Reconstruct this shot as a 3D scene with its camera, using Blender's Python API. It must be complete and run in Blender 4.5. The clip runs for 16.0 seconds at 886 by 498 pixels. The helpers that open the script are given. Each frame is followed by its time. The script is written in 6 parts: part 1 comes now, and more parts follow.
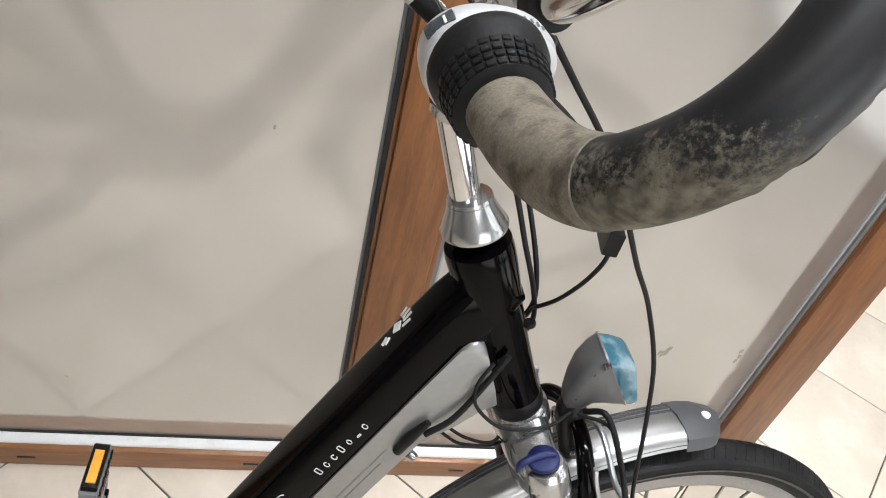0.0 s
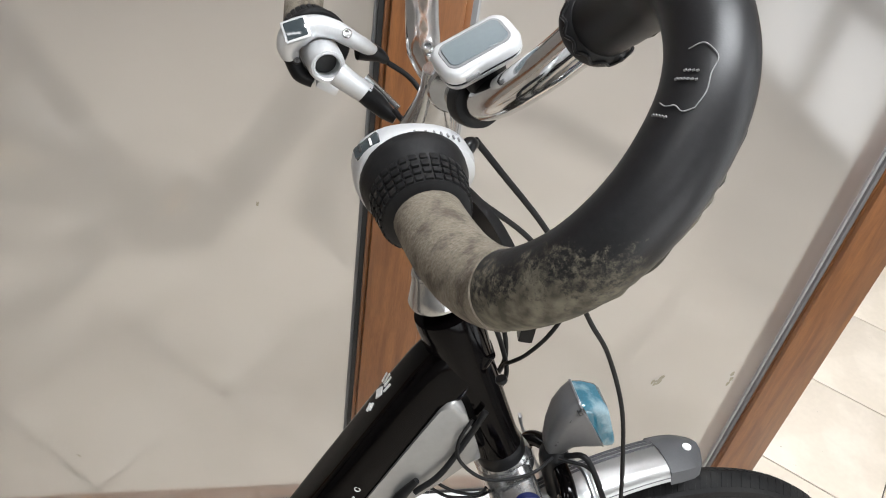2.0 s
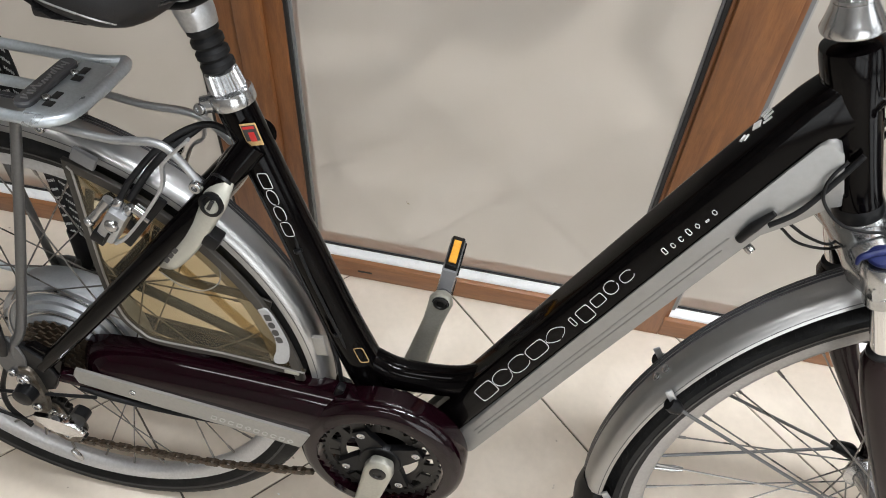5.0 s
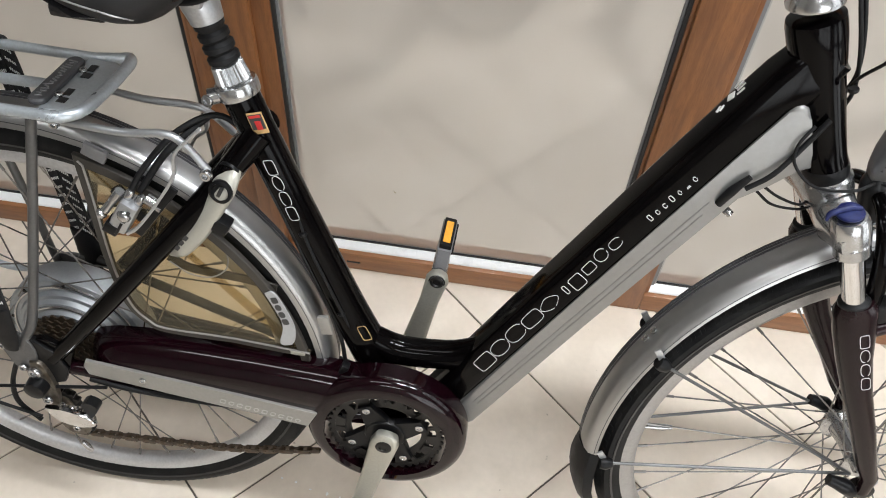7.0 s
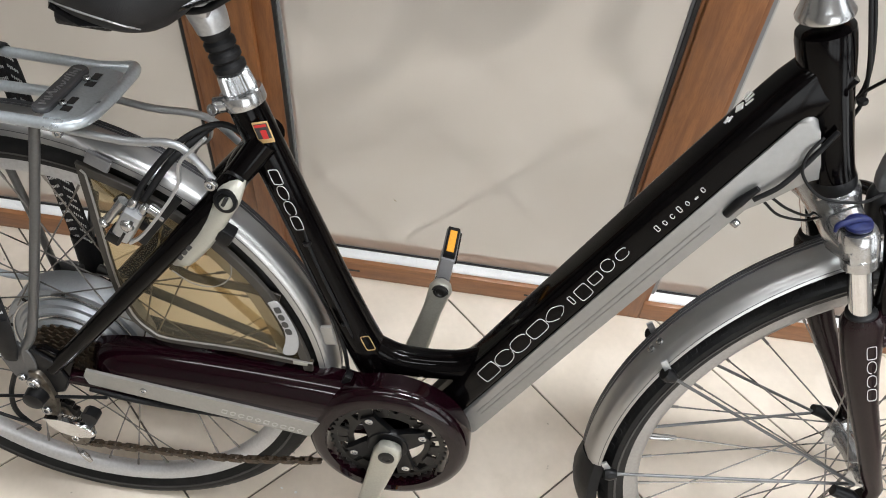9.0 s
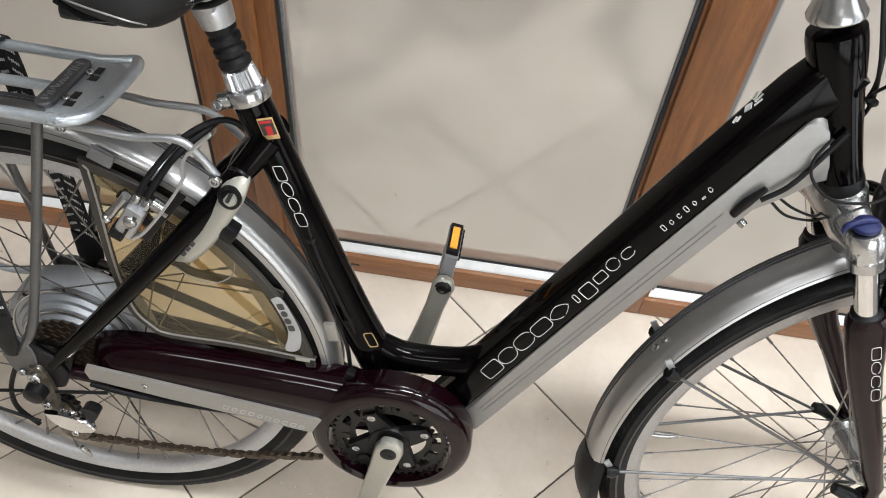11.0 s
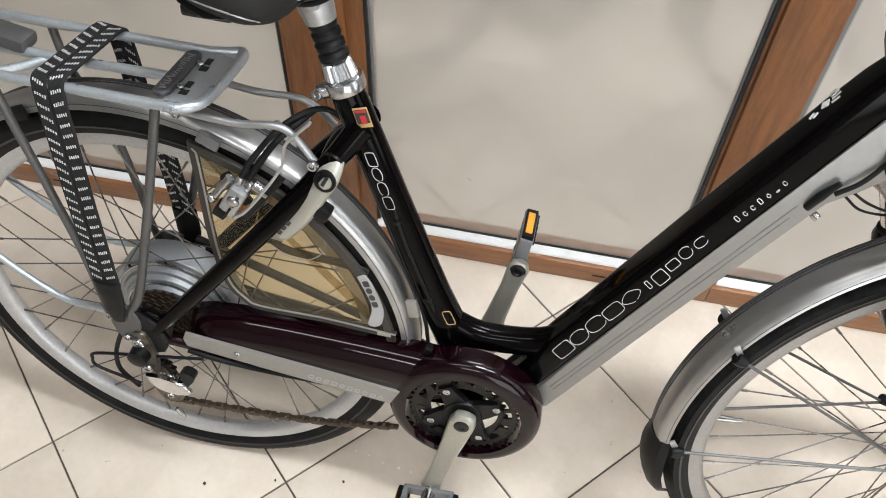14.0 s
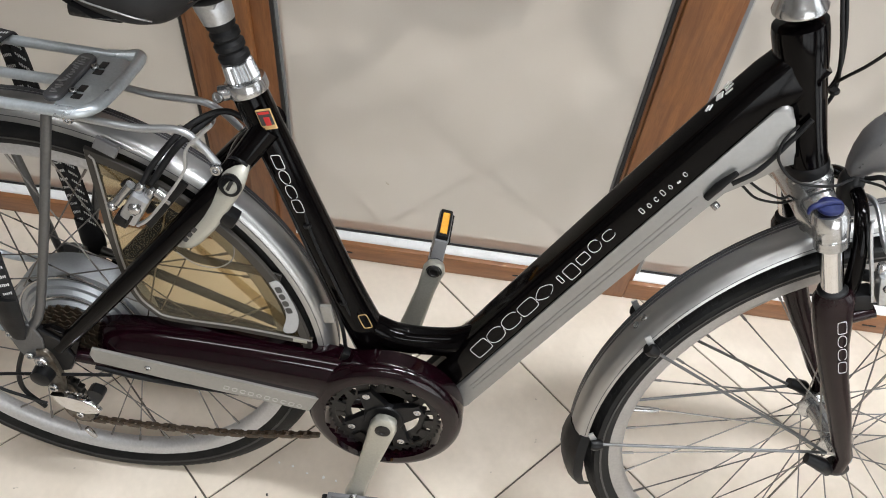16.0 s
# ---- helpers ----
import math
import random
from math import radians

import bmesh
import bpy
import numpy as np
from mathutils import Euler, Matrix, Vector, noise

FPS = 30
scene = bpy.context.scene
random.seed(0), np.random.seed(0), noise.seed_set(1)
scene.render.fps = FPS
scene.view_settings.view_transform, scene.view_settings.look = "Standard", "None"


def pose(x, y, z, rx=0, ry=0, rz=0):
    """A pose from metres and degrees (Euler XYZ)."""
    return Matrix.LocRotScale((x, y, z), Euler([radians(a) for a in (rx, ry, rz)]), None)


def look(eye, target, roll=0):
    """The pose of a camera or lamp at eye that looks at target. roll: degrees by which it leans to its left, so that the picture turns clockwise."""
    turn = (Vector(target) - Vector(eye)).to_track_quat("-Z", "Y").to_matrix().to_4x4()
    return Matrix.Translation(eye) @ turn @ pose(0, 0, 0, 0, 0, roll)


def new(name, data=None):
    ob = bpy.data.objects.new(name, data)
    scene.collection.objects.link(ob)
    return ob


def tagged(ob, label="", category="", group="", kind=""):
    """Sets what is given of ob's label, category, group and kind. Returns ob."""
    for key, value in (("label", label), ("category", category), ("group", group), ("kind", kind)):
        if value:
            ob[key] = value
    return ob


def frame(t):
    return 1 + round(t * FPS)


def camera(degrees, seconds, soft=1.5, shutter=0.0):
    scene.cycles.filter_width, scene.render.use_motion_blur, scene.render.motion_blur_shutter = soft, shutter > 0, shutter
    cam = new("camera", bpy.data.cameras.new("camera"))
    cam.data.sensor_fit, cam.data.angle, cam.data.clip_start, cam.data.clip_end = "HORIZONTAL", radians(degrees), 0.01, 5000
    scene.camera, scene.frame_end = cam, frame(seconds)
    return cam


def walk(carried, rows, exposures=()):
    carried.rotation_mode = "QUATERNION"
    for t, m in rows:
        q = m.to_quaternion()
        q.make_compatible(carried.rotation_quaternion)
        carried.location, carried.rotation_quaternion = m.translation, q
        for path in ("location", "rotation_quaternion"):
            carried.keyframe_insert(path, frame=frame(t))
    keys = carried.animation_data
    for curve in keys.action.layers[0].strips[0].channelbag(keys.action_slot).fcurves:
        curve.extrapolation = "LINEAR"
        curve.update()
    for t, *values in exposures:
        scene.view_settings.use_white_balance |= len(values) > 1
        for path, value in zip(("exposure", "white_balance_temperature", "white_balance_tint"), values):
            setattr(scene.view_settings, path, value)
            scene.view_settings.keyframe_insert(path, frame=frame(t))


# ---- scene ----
cam = camera(57.81, 16.0, soft=1.0)
PATH = [
    (0, (0.230, -0.266, 1.308), (0.422, 0.445, 0.631), 15.23),
    (0.5, (0.312, -0.288, 1.354), (0.370, 0.448, 0.679), 12.74),
    (1, (0.277, -0.290, 1.361), (0.364, 0.463, 0.708), 10.77),
    (1.5, (0.260, -0.291, 1.372), (0.422, 0.452, 0.723), 10.38),
    (2, (0.251, -0.282, 1.361), (0.433, 0.459, 0.714), 9.36),
    (2.5, (0.245, -0.288, 1.364), (0.418, 0.449, 0.711), 8.21),
    (2.9, (0.231, -0.317, 1.334), (0.372, 0.403, 0.655), 7.45),
    (3, (0.227, -0.342, 1.304), (0.345, 0.368, 0.609), 7.69),
    (3.3, (0.275, -0.375, 1.217), (0.285, 0.299, 0.478), 5.42),
    (3.5, (0.303, -0.396, 1.221), (0.256, 0.268, 0.475), 4.90),
    (4, (0.320, -0.416, 1.264), (0.154, 0.226, 0.515), 1.76),
    (4.5, (0.263, -0.431, 1.299), (0.085, 0.203, 0.545), 0.70),
    (5, (0.134, -0.446, 1.300), (0.039, 0.182, 0.528), 3.73),
    (5.2, (0.123, -0.452, 1.293), (0.043, 0.178, 0.520), 4.18),
    (7.3, (0.104, -0.504, 1.323), (0.051, 0.131, 0.553), 4.34),
    (7.5, (0.096, -0.504, 1.320), (0.047, 0.133, 0.550), 4.64),
    (8, (0.094, -0.505, 1.322), (0.046, 0.135, 0.555), 4.72),
    (8.5, (0.093, -0.502, 1.320), (0.043, 0.137, 0.552), 4.67),
    (9, (0.095, -0.498, 1.320), (0.045, 0.143, 0.554), 4.68),
    (11.3, (0.081, -0.491, 1.322), (0.040, 0.140, 0.548), 5.67),
    (11.5, (0.088, -0.492, 1.325), (0.030, 0.137, 0.550), 5.15),
    (12, (0.089, -0.502, 1.341), (0.030, 0.160, 0.594), 5.05),
    (12.5, (0.105, -0.506, 1.364), (0.073, 0.171, 0.629), 5.31),
    (13, (0.102, -0.512, 1.371), (0.070, 0.124, 0.600), 4.73),
    (13.5, (0.070, -0.525, 1.364), (-0.013, 0.083, 0.575), 2.60),
    (14, (0.061, -0.527, 1.362), (-0.049, 0.077, 0.572), 1.88),
    (14.5, (0.071, -0.527, 1.360), (-0.031, 0.081, 0.573), 2.39),
    (15, (0.076, -0.523, 1.357), (0.013, 0.094, 0.572), 4.27),
    (15.5, (0.084, -0.525, 1.357), (0.048, 0.098, 0.576), 5.63),
    (16, (0.085, -0.527, 1.352), (0.057, 0.099, 0.573), 6.02),
]
walk(cam, [(t, look(eye, target, roll)) for t, eye, target, roll in PATH], exposures=[(0, 0.0), (0.5, 0.14), (1, 0.16), (1.5, -0.06), (2.5, -0.06), (3.2, 0.02), (4, -0.14), (5, -0.04), (7.5, 0.04), (12.5, 0.06), (14, 0.10), (16, 0.0)])

# ---- world and light ----
world = bpy.data.worlds.new("world")
world.use_nodes = True
scene.world = world
world.node_tree.nodes["Background"].inputs[0].default_value = (0.75, 0.82, 0.9, 1)
world.node_tree.nodes["Background"].inputs[1].default_value = 0.05

LEAN = 9.58                     # the bicycle leans on its stand towards the glazing
CEILING = 2.75
LAMP_WATTS, DAY_WATTS = 36, 22


def area_lamp(name, m, sx, sy, watts, colour):
    data = bpy.data.lights.new(name, "AREA")
    data.shape, data.size, data.size_y, data.energy, data.color = "RECTANGLE", sx, sy, watts, colour
    ob = new(name, data)
    ob.matrix_world = m
    return ob


# ---- materials ----
def material(name, base, rough=0.5, metal=0.0, vary=0.12, scale=30.0, bump=0.0, bump_scale=400.0, spec=0.5, second=None, mix_at=(0.45, 0.65), coat=0.0, random=0.0):
    """A procedural surface: a base colour, broken up at two scales, with fine relief."""
    m = bpy.data.materials.new(name)
    m.use_nodes = True
    t = m.node_tree
    n, l = t.nodes, t.links
    bsdf = n["Principled BSDF"]
    bsdf.inputs["Metallic"].default_value = metal
    bsdf.inputs["Specular IOR Level"].default_value = spec
    bsdf.inputs["Coat Weight"].default_value = coat
    bsdf.inputs["Coat Roughness"].default_value = 0.06
    co = n.new("ShaderNodeTexCoord")
    big, fine = n.new("ShaderNodeTexNoise"), n.new("ShaderNodeTexNoise")
    big.inputs["Scale"].default_value, big.inputs["Detail"].default_value = scale, 5
    fine.inputs["Scale"].default_value, fine.inputs["Detail"].default_value = scale * 11, 3
    l.new(co.outputs["Object"], big.inputs["Vector"])
    l.new(co.outputs["Object"], fine.inputs["Vector"])
    add = n.new("ShaderNodeMath")
    add.operation = "ADD"
    l.new(big.outputs["Fac"], add.inputs[0])
    l.new(fine.outputs["Fac"], add.inputs[1])
    ramp = n.new("ShaderNodeMapRange")
    ramp.inputs["From Min"].default_value, ramp.inputs["From Max"].default_value = 0.6, 1.4
    ramp.inputs["To Min"].default_value, ramp.inputs["To Max"].default_value = 1 - vary, 1 + vary
    l.new(add.outputs[0], ramp.inputs["Value"])
    rgb = n.new("ShaderNodeRGB")
    rgb.outputs[0].default_value = (*base, 1)
    colour = rgb.outputs[0]
    if second:
        sel = n.new("ShaderNodeMapRange")
        sel.interpolation_type = "SMOOTHSTEP"
        sel.inputs["From Min"].default_value, sel.inputs["From Max"].default_value = mix_at
        l.new(big.outputs["Fac"], sel.inputs["Value"])
        mx = n.new("ShaderNodeMix")
        mx.data_type = "RGBA"
        l.new(sel.outputs[0], mx.inputs["Factor"])
        l.new(colour, mx.inputs["A"])
        mx.inputs["B"].default_value = (*second, 1)
        colour = mx.outputs["Result"]
    mul = n.new("ShaderNodeVectorMath")
    mul.operation = "SCALE"
    l.new(colour, mul.inputs[0])
    last = ramp.outputs[0]
    if random:
        info = n.new("ShaderNodeObjectInfo")
        r2 = n.new("ShaderNodeMapRange")
        r2.inputs["To Min"].default_value, r2.inputs["To Max"].default_value = 1 - random, 1 + random
        l.new(info.outputs["Random"], r2.inputs["Value"])
        m2 = n.new("ShaderNodeMath")
        m2.operation = "MULTIPLY"
        l.new(last, m2.inputs[0])
        l.new(r2.outputs[0], m2.inputs[1])
        last = m2.outputs[0]
    l.new(last, mul.inputs["Scale"])
    l.new(mul.outputs[0], bsdf.inputs["Base Color"])
    rr = n.new("ShaderNodeMapRange")
    rr.inputs["From Min"].default_value, rr.inputs["From Max"].default_value = 0.3, 0.7
    rr.inputs["To Min"].default_value, rr.inputs["To Max"].default_value = max(0.02, rough * 0.8), min(1, rough * 1.2)
    l.new(big.outputs["Fac"], rr.inputs["Value"])
    l.new(rr.outputs[0], bsdf.inputs["Roughness"])
    if bump:
        bn, bt = n.new("ShaderNodeBump"), n.new("ShaderNodeTexNoise")
        bt.inputs["Scale"].default_value, bt.inputs["Detail"].default_value = bump_scale, 4
        l.new(co.outputs["Object"], bt.inputs["Vector"])
        l.new(bt.outputs["Fac"], bn.inputs["Height"])
        bn.inputs["Strength"].default_value, bn.inputs["Distance"].default_value = bump, 0.001
        l.new(bn.outputs[0], bsdf.inputs["Normal"])
    return m


def wood_material(name, base, dark, turn):
    """Varnished timber, with the grain along one axis."""
    m = bpy.data.materials.new(name)
    m.use_nodes = True
    n, l = m.node_tree.nodes, m.node_tree.links
    bsdf = n["Principled BSDF"]
    co, mp = n.new("ShaderNodeTexCoord"), n.new("ShaderNodeMapping")
    mp.inputs["Scale"].default_value = turn
    l.new(co.outputs["Object"], mp.inputs["Vector"])
    grain, fine = n.new("ShaderNodeTexNoise"), n.new("ShaderNodeTexNoise")
    grain.inputs["Scale"].default_value, grain.inputs["Detail"].default_value, grain.inputs["Distortion"].default_value = 9, 7, 0.7
    fine.inputs["Scale"].default_value, fine.inputs["Detail"].default_value = 70, 4
    l.new(mp.outputs[0], grain.inputs["Vector"])
    l.new(mp.outputs[0], fine.inputs["Vector"])
    mx, mx2 = n.new("ShaderNodeMix"), n.new("ShaderNodeMix")
    mx.data_type = mx2.data_type = "RGBA"
    ramp = n.new("ShaderNodeMapRange")
    ramp.inputs["From Min"].default_value, ramp.inputs["From Max"].default_value = 0.3, 0.72
    l.new(grain.outputs["Fac"], ramp.inputs["Value"])
    l.new(ramp.outputs[0], mx.inputs["Factor"])
    mx.inputs["A"].default_value, mx.inputs["B"].default_value = (*base, 1), (*dark, 1)
    r3 = n.new("ShaderNodeMapRange")
    r3.inputs["From Min"].default_value, r3.inputs["From Max"].default_value, r3.inputs["To Max"].default_value = 0.45, 0.8, 0.5
    l.new(fine.outputs["Fac"], r3.inputs["Value"])
    l.new(r3.outputs[0], mx2.inputs["Factor"])
    l.new(mx.outputs["Result"], mx2.inputs["A"])
    mx2.inputs["B"].default_value = (*[c * 0.75 for c in dark], 1)
    l.new(mx2.outputs["Result"], bsdf.inputs["Base Color"])
    bsdf.inputs["Roughness"].default_value = 0.38
    bsdf.inputs["Coat Weight"].default_value, bsdf.inputs["Coat Roughness"].default_value = 0.25, 0.2
    bn = n.new("ShaderNodeBump")
    bn.inputs["Strength"].default_value, bn.inputs["Distance"].default_value = 0.12, 0.001
    l.new(fine.outputs["Fac"], bn.inputs["Height"])
    l.new(bn.outputs[0], bsdf.inputs["Normal"])
    return m


def clear_material(name, colour, rough, alpha_mix):
    """A thin clear sheet: a tinted see-through share and a glossy share."""
    m = bpy.data.materials.new(name)
    m.use_nodes = True
    n, l = m.node_tree.nodes, m.node_tree.links
    bsdf = n["Principled BSDF"]
    bsdf.inputs["Base Color"].default_value = (*[c * 0.8 for c in colour], 1)
    bsdf.inputs["Roughness"].default_value = rough
    tr, mix = n.new("ShaderNodeBsdfTransparent"), n.new("ShaderNodeMixShader")
    tr.inputs[0].default_value = (*colour, 1)
    dust = n.new("ShaderNodeTexNoise")
    dust.inputs["Scale"].default_value, dust.inputs["Detail"].default_value = 25, 6
    mr = n.new("ShaderNodeMapRange")
    mr.inputs["To Min"].default_value, mr.inputs["To Max"].default_value = alpha_mix * 0.4, alpha_mix * 1.6
    l.new(dust.outputs["Fac"], mr.inputs["Value"])
    l.new(mr.outputs[0], mix.inputs[0])
    l.new(tr.outputs[0], mix.inputs[1])
    l.new(bsdf.outputs[0], mix.inputs[2])
    l.new(mix.outputs[0], n["Material Output"].inputs[0])
    return m


def film_material(name, base, through_share, sheen_ior, sheen_rough):
    """Frosted film behind glass: a matt share, a share of blurred sight through it, and the panes' own mirror sheen on top."""
    m = material(name, base, 0.6, vary=0.03, scale=2.2)
    n, l = m.node_tree.nodes, m.node_tree.links
    bsdf = n["Principled BSDF"]
    bsdf.inputs["Specular IOR Level"].default_value = 0.1
    blur, mix = n.new("ShaderNodeBsdfRefraction"), n.new("ShaderNodeMixShader")
    blur.inputs["Color"].default_value = (0.935, 0.93, 0.935, 1)
    blur.inputs["Roughness"].default_value, blur.inputs["IOR"].default_value = 0.78, 1.03
    mix.inputs[0].default_value = through_share
    l.new(bsdf.outputs[0], mix.inputs[1])
    l.new(blur.outputs[0], mix.inputs[2])
    gloss, fresnel, top = n.new("ShaderNodeBsdfGlossy"), n.new("ShaderNodeFresnel"), n.new("ShaderNodeMixShader")
    gloss.inputs["Color"].default_value = (1, 1, 1, 1)
    fresnel.inputs["IOR"].default_value = sheen_ior
    smear, rr = n.new("ShaderNodeTexNoise"), n.new("ShaderNodeMapRange")
    smear.inputs["Scale"].default_value, smear.inputs["Detail"].default_value = 3.5, 4
    rr.inputs["From Min"].default_value, rr.inputs["From Max"].default_value = 0.3, 0.7
    rr.inputs["To Min"].default_value, rr.inputs["To Max"].default_value = sheen_rough * 0.85, sheen_rough * 1.15
    l.new(smear.outputs["Fac"], rr.inputs["Value"])
    l.new(rr.outputs[0], gloss.inputs["Roughness"])
    l.new(fresnel.outputs[0], top.inputs[0])
    l.new(mix.outputs[0], top.inputs[1])
    l.new(gloss.outputs[0], top.inputs[2])
    l.new(top.outputs[0], n["Material Output"].inputs[0])
    return m


def glow_material(name, colour, strength):
    m = bpy.data.materials.new(name)
    m.use_nodes = True
    bsdf = m.node_tree.nodes["Principled BSDF"]
    bsdf.inputs["Base Color"].default_value = (0.8, 0.8, 0.8, 1)
    bsdf.inputs["Emission Color"].default_value, bsdf.inputs["Emission Strength"].default_value = (*colour, 1), strength
    return m


def worn_leather(name, base, worn, centre, out, reach, bias):
    """Black leather, scuffed to its pale core in flecks that thicken towards one spot and one side."""
    m = material(name, base, 0.3, vary=0.25, scale=45, bump=0.05, bump_scale=1500, spec=0.3)
    n, l = m.node_tree.nodes, m.node_tree.links
    bsdf = n["Principled BSDF"]
    old = bsdf.inputs["Base Color"].links[0].from_socket
    co = n.new("ShaderNodeTexCoord")
    sub, side, far = n.new("ShaderNodeVectorMath"), n.new("ShaderNodeVectorMath"), n.new("ShaderNodeVectorMath")
    sub.operation, side.operation, far.operation = "SUBTRACT", "DOT_PRODUCT", "LENGTH"
    sub.inputs[1].default_value = centre
    side.inputs[1].default_value = out
    l.new(co.outputs["Object"], sub.inputs[0])
    l.new(sub.outputs[0], side.inputs[0])
    l.new(sub.outputs[0], far.inputs[0])
    flecks, blots = n.new("ShaderNodeTexNoise"), n.new("ShaderNodeTexNoise")
    flecks.inputs["Scale"].default_value, flecks.inputs["Detail"].default_value, flecks.inputs["Roughness"].default_value = 420, 8, 0.78
    blots.inputs["Scale"].default_value, blots.inputs["Detail"].default_value = 75, 3
    l.new(co.outputs["Object"], flecks.inputs["Vector"])
    l.new(co.outputs["Object"], blots.inputs["Vector"])

    def maths(op, a, b, c=0.0):
        q = n.new("ShaderNodeMath")
        q.operation = op
        for k, v in enumerate((a, b, c)):
            if isinstance(v, (int, float)):
                q.inputs[k].default_value = v
            else:
                l.new(v, q.inputs[k])
        return q.outputs[0]
    mask = maths("MULTIPLY_ADD", side.outputs["Value"], 30.0, bias)
    mask = maths("MULTIPLY_ADD", far.outputs["Value"], -1.0 / reach, mask)
    mask = maths("MULTIPLY_ADD", blots.outputs["Fac"], 1.2, mask)
    mask = maths("MULTIPLY_ADD", flecks.outputs["Fac"], 2.4, mask)
    cut = n.new("ShaderNodeMapRange")
    cut.interpolation_type = "SMOOTHSTEP"
    cut.inputs["From Min"].default_value, cut.inputs["From Max"].default_value = 1.95, 2.55
    l.new(mask, cut.inputs["Value"])
    mx = n.new("ShaderNodeMix")
    mx.data_type = "RGBA"
    l.new(maths("MULTIPLY", cut.outputs[0], 0.85), mx.inputs["Factor"])
    l.new(old, mx.inputs["A"])
    mottle, pale = n.new("ShaderNodeTexNoise"), n.new("ShaderNodeMix")
    mottle.inputs["Scale"].default_value, mottle.inputs["Detail"].default_value = 160, 6
    l.new(co.outputs["Object"], mottle.inputs["Vector"])
    spread = n.new("ShaderNodeMapRange")
    spread.inputs["From Min"].default_value, spread.inputs["From Max"].default_value = 0.35, 0.65
    l.new(mottle.outputs["Fac"], spread.inputs["Value"])
    pale.data_type = "RGBA"
    l.new(spread.outputs[0], pale.inputs["Factor"])
    pale.inputs["A"].default_value, pale.inputs["B"].default_value = (*[c * 0.38 for c in worn], 1), (*worn, 1)
    l.new(pale.outputs["Result"], mx.inputs["B"])
    l.new(mx.outputs["Result"], bsdf.inputs["Base Color"])
    rough = n.new("ShaderNodeMapRange")
    rough.inputs["To Min"].default_value, rough.inputs["To Max"].default_value = 0.40, 0.85
    l.new(cut.outputs[0], rough.inputs["Value"])
    l.new(rough.outputs[0], bsdf.inputs["Roughness"])
    return m


def specked(m, colour, scale, cut):
    """Sparse small specks over a surface."""
    n, l = m.node_tree.nodes, m.node_tree.links
    bsdf = n["Principled BSDF"]
    old = bsdf.inputs["Base Color"].links[0].from_socket
    noise, sel, mx = n.new("ShaderNodeTexNoise"), n.new("ShaderNodeMapRange"), n.new("ShaderNodeMix")
    geo = n.new("ShaderNodeNewGeometry")
    noise.inputs["Scale"].default_value, noise.inputs["Detail"].default_value = scale, 2
    l.new(geo.outputs["Position"], noise.inputs["Vector"])
    sel.inputs["From Min"].default_value, sel.inputs["From Max"].default_value, sel.inputs["To Max"].default_value = cut, cut + 0.04, 0.7
    l.new(noise.outputs["Fac"], sel.inputs["Value"])
    mx.data_type = "RGBA"
    l.new(sel.outputs[0], mx.inputs["Factor"])
    l.new(old, mx.inputs["A"])
    mx.inputs["B"].default_value = (*colour, 1)
    l.new(mx.outputs["Result"], bsdf.inputs["Base Color"])
    return m


M_TILE = material("tile_glaze", (0.66, 0.58, 0.485), 0.4, spec=0.25, vary=0.05, scale=7, bump=0.06, bump_scale=90, second=(0.71, 0.63, 0.535), random=0.03)
specked(M_TILE, (0.20, 0.17, 0.13), 45, 0.745)
M_GROUT = material("grout", (0.10, 0.085, 0.07), 0.9, vary=0.25, scale=40, bump=0.3)
M_WOOD_UP = wood_material("wood_upright", (0.27, 0.108, 0.034), (0.155, 0.056, 0.018), (9, 9, 0.9))
M_WOOD_LONG = wood_material("wood_long", (0.29, 0.125, 0.048), (0.185, 0.075, 0.029), (0.9, 9, 9))
M_BEAD = material("white_glazing_bead", (0.84, 0.85, 0.86), 0.3, vary=0.05, scale=20)
M_GASKET = material("gasket_rubber", (0.012, 0.012, 0.012), 0.6, vary=0.2)
M_FILM = film_material("frosted_glass", (0.208, 0.196, 0.190), 0.55, 2.1, 0.13)
M_CLEAR = clear_material("clear_sheet", (0.97, 0.98, 0.97), 0.1, 0.02)
M_SPLASH = material("dried_splash", (0.30, 0.285, 0.235), 0.7, vary=0.3, scale=120)
M_WALL = material("wall_plaster", (0.42, 0.41, 0.39), 0.8, vary=0.05, scale=4, bump=0.1)
M_BLACK = material("gloss_black_lacquer", (0.0013, 0.0010, 0.0011), 0.10, vary=0.3, scale=25, spec=0.10)
M_MAROON = material("maroon_metallic_lacquer", (0.0045, 0.0008, 0.0018), 0.09, vary=0.3, scale=200, spec=0.3, second=(0.0075, 0.0013, 0.003))
M_TRIM = material("satin_trim", (0.27, 0.26, 0.24), 0.42, metal=0.35, vary=0.08, scale=18)
M_TRIMTEXT = material("pale_trim_print", (0.36, 0.35, 0.33), 0.4, vary=0.1)
M_FORK = material("dark_plum_lacquer", (0.010, 0.004, 0.005), 0.2, vary=0.3, scale=50, spec=0.2)
M_SILVER = material("silver_paint", (0.265, 0.262, 0.255), 0.42, metal=0.6, vary=0.07, scale=14)
M_GUARD = material("brushed_silver_guard", (0.38, 0.38, 0.375), 0.34, metal=0.9, vary=0.05, scale=8)
M_STRIPE = material("guard_groove", (0.07, 0.07, 0.075), 0.35, metal=0.4, vary=0.2)
M_CHROME = material("chrome", (0.66, 0.66, 0.66), 0.09, metal=1.0, vary=0.08, scale=20)
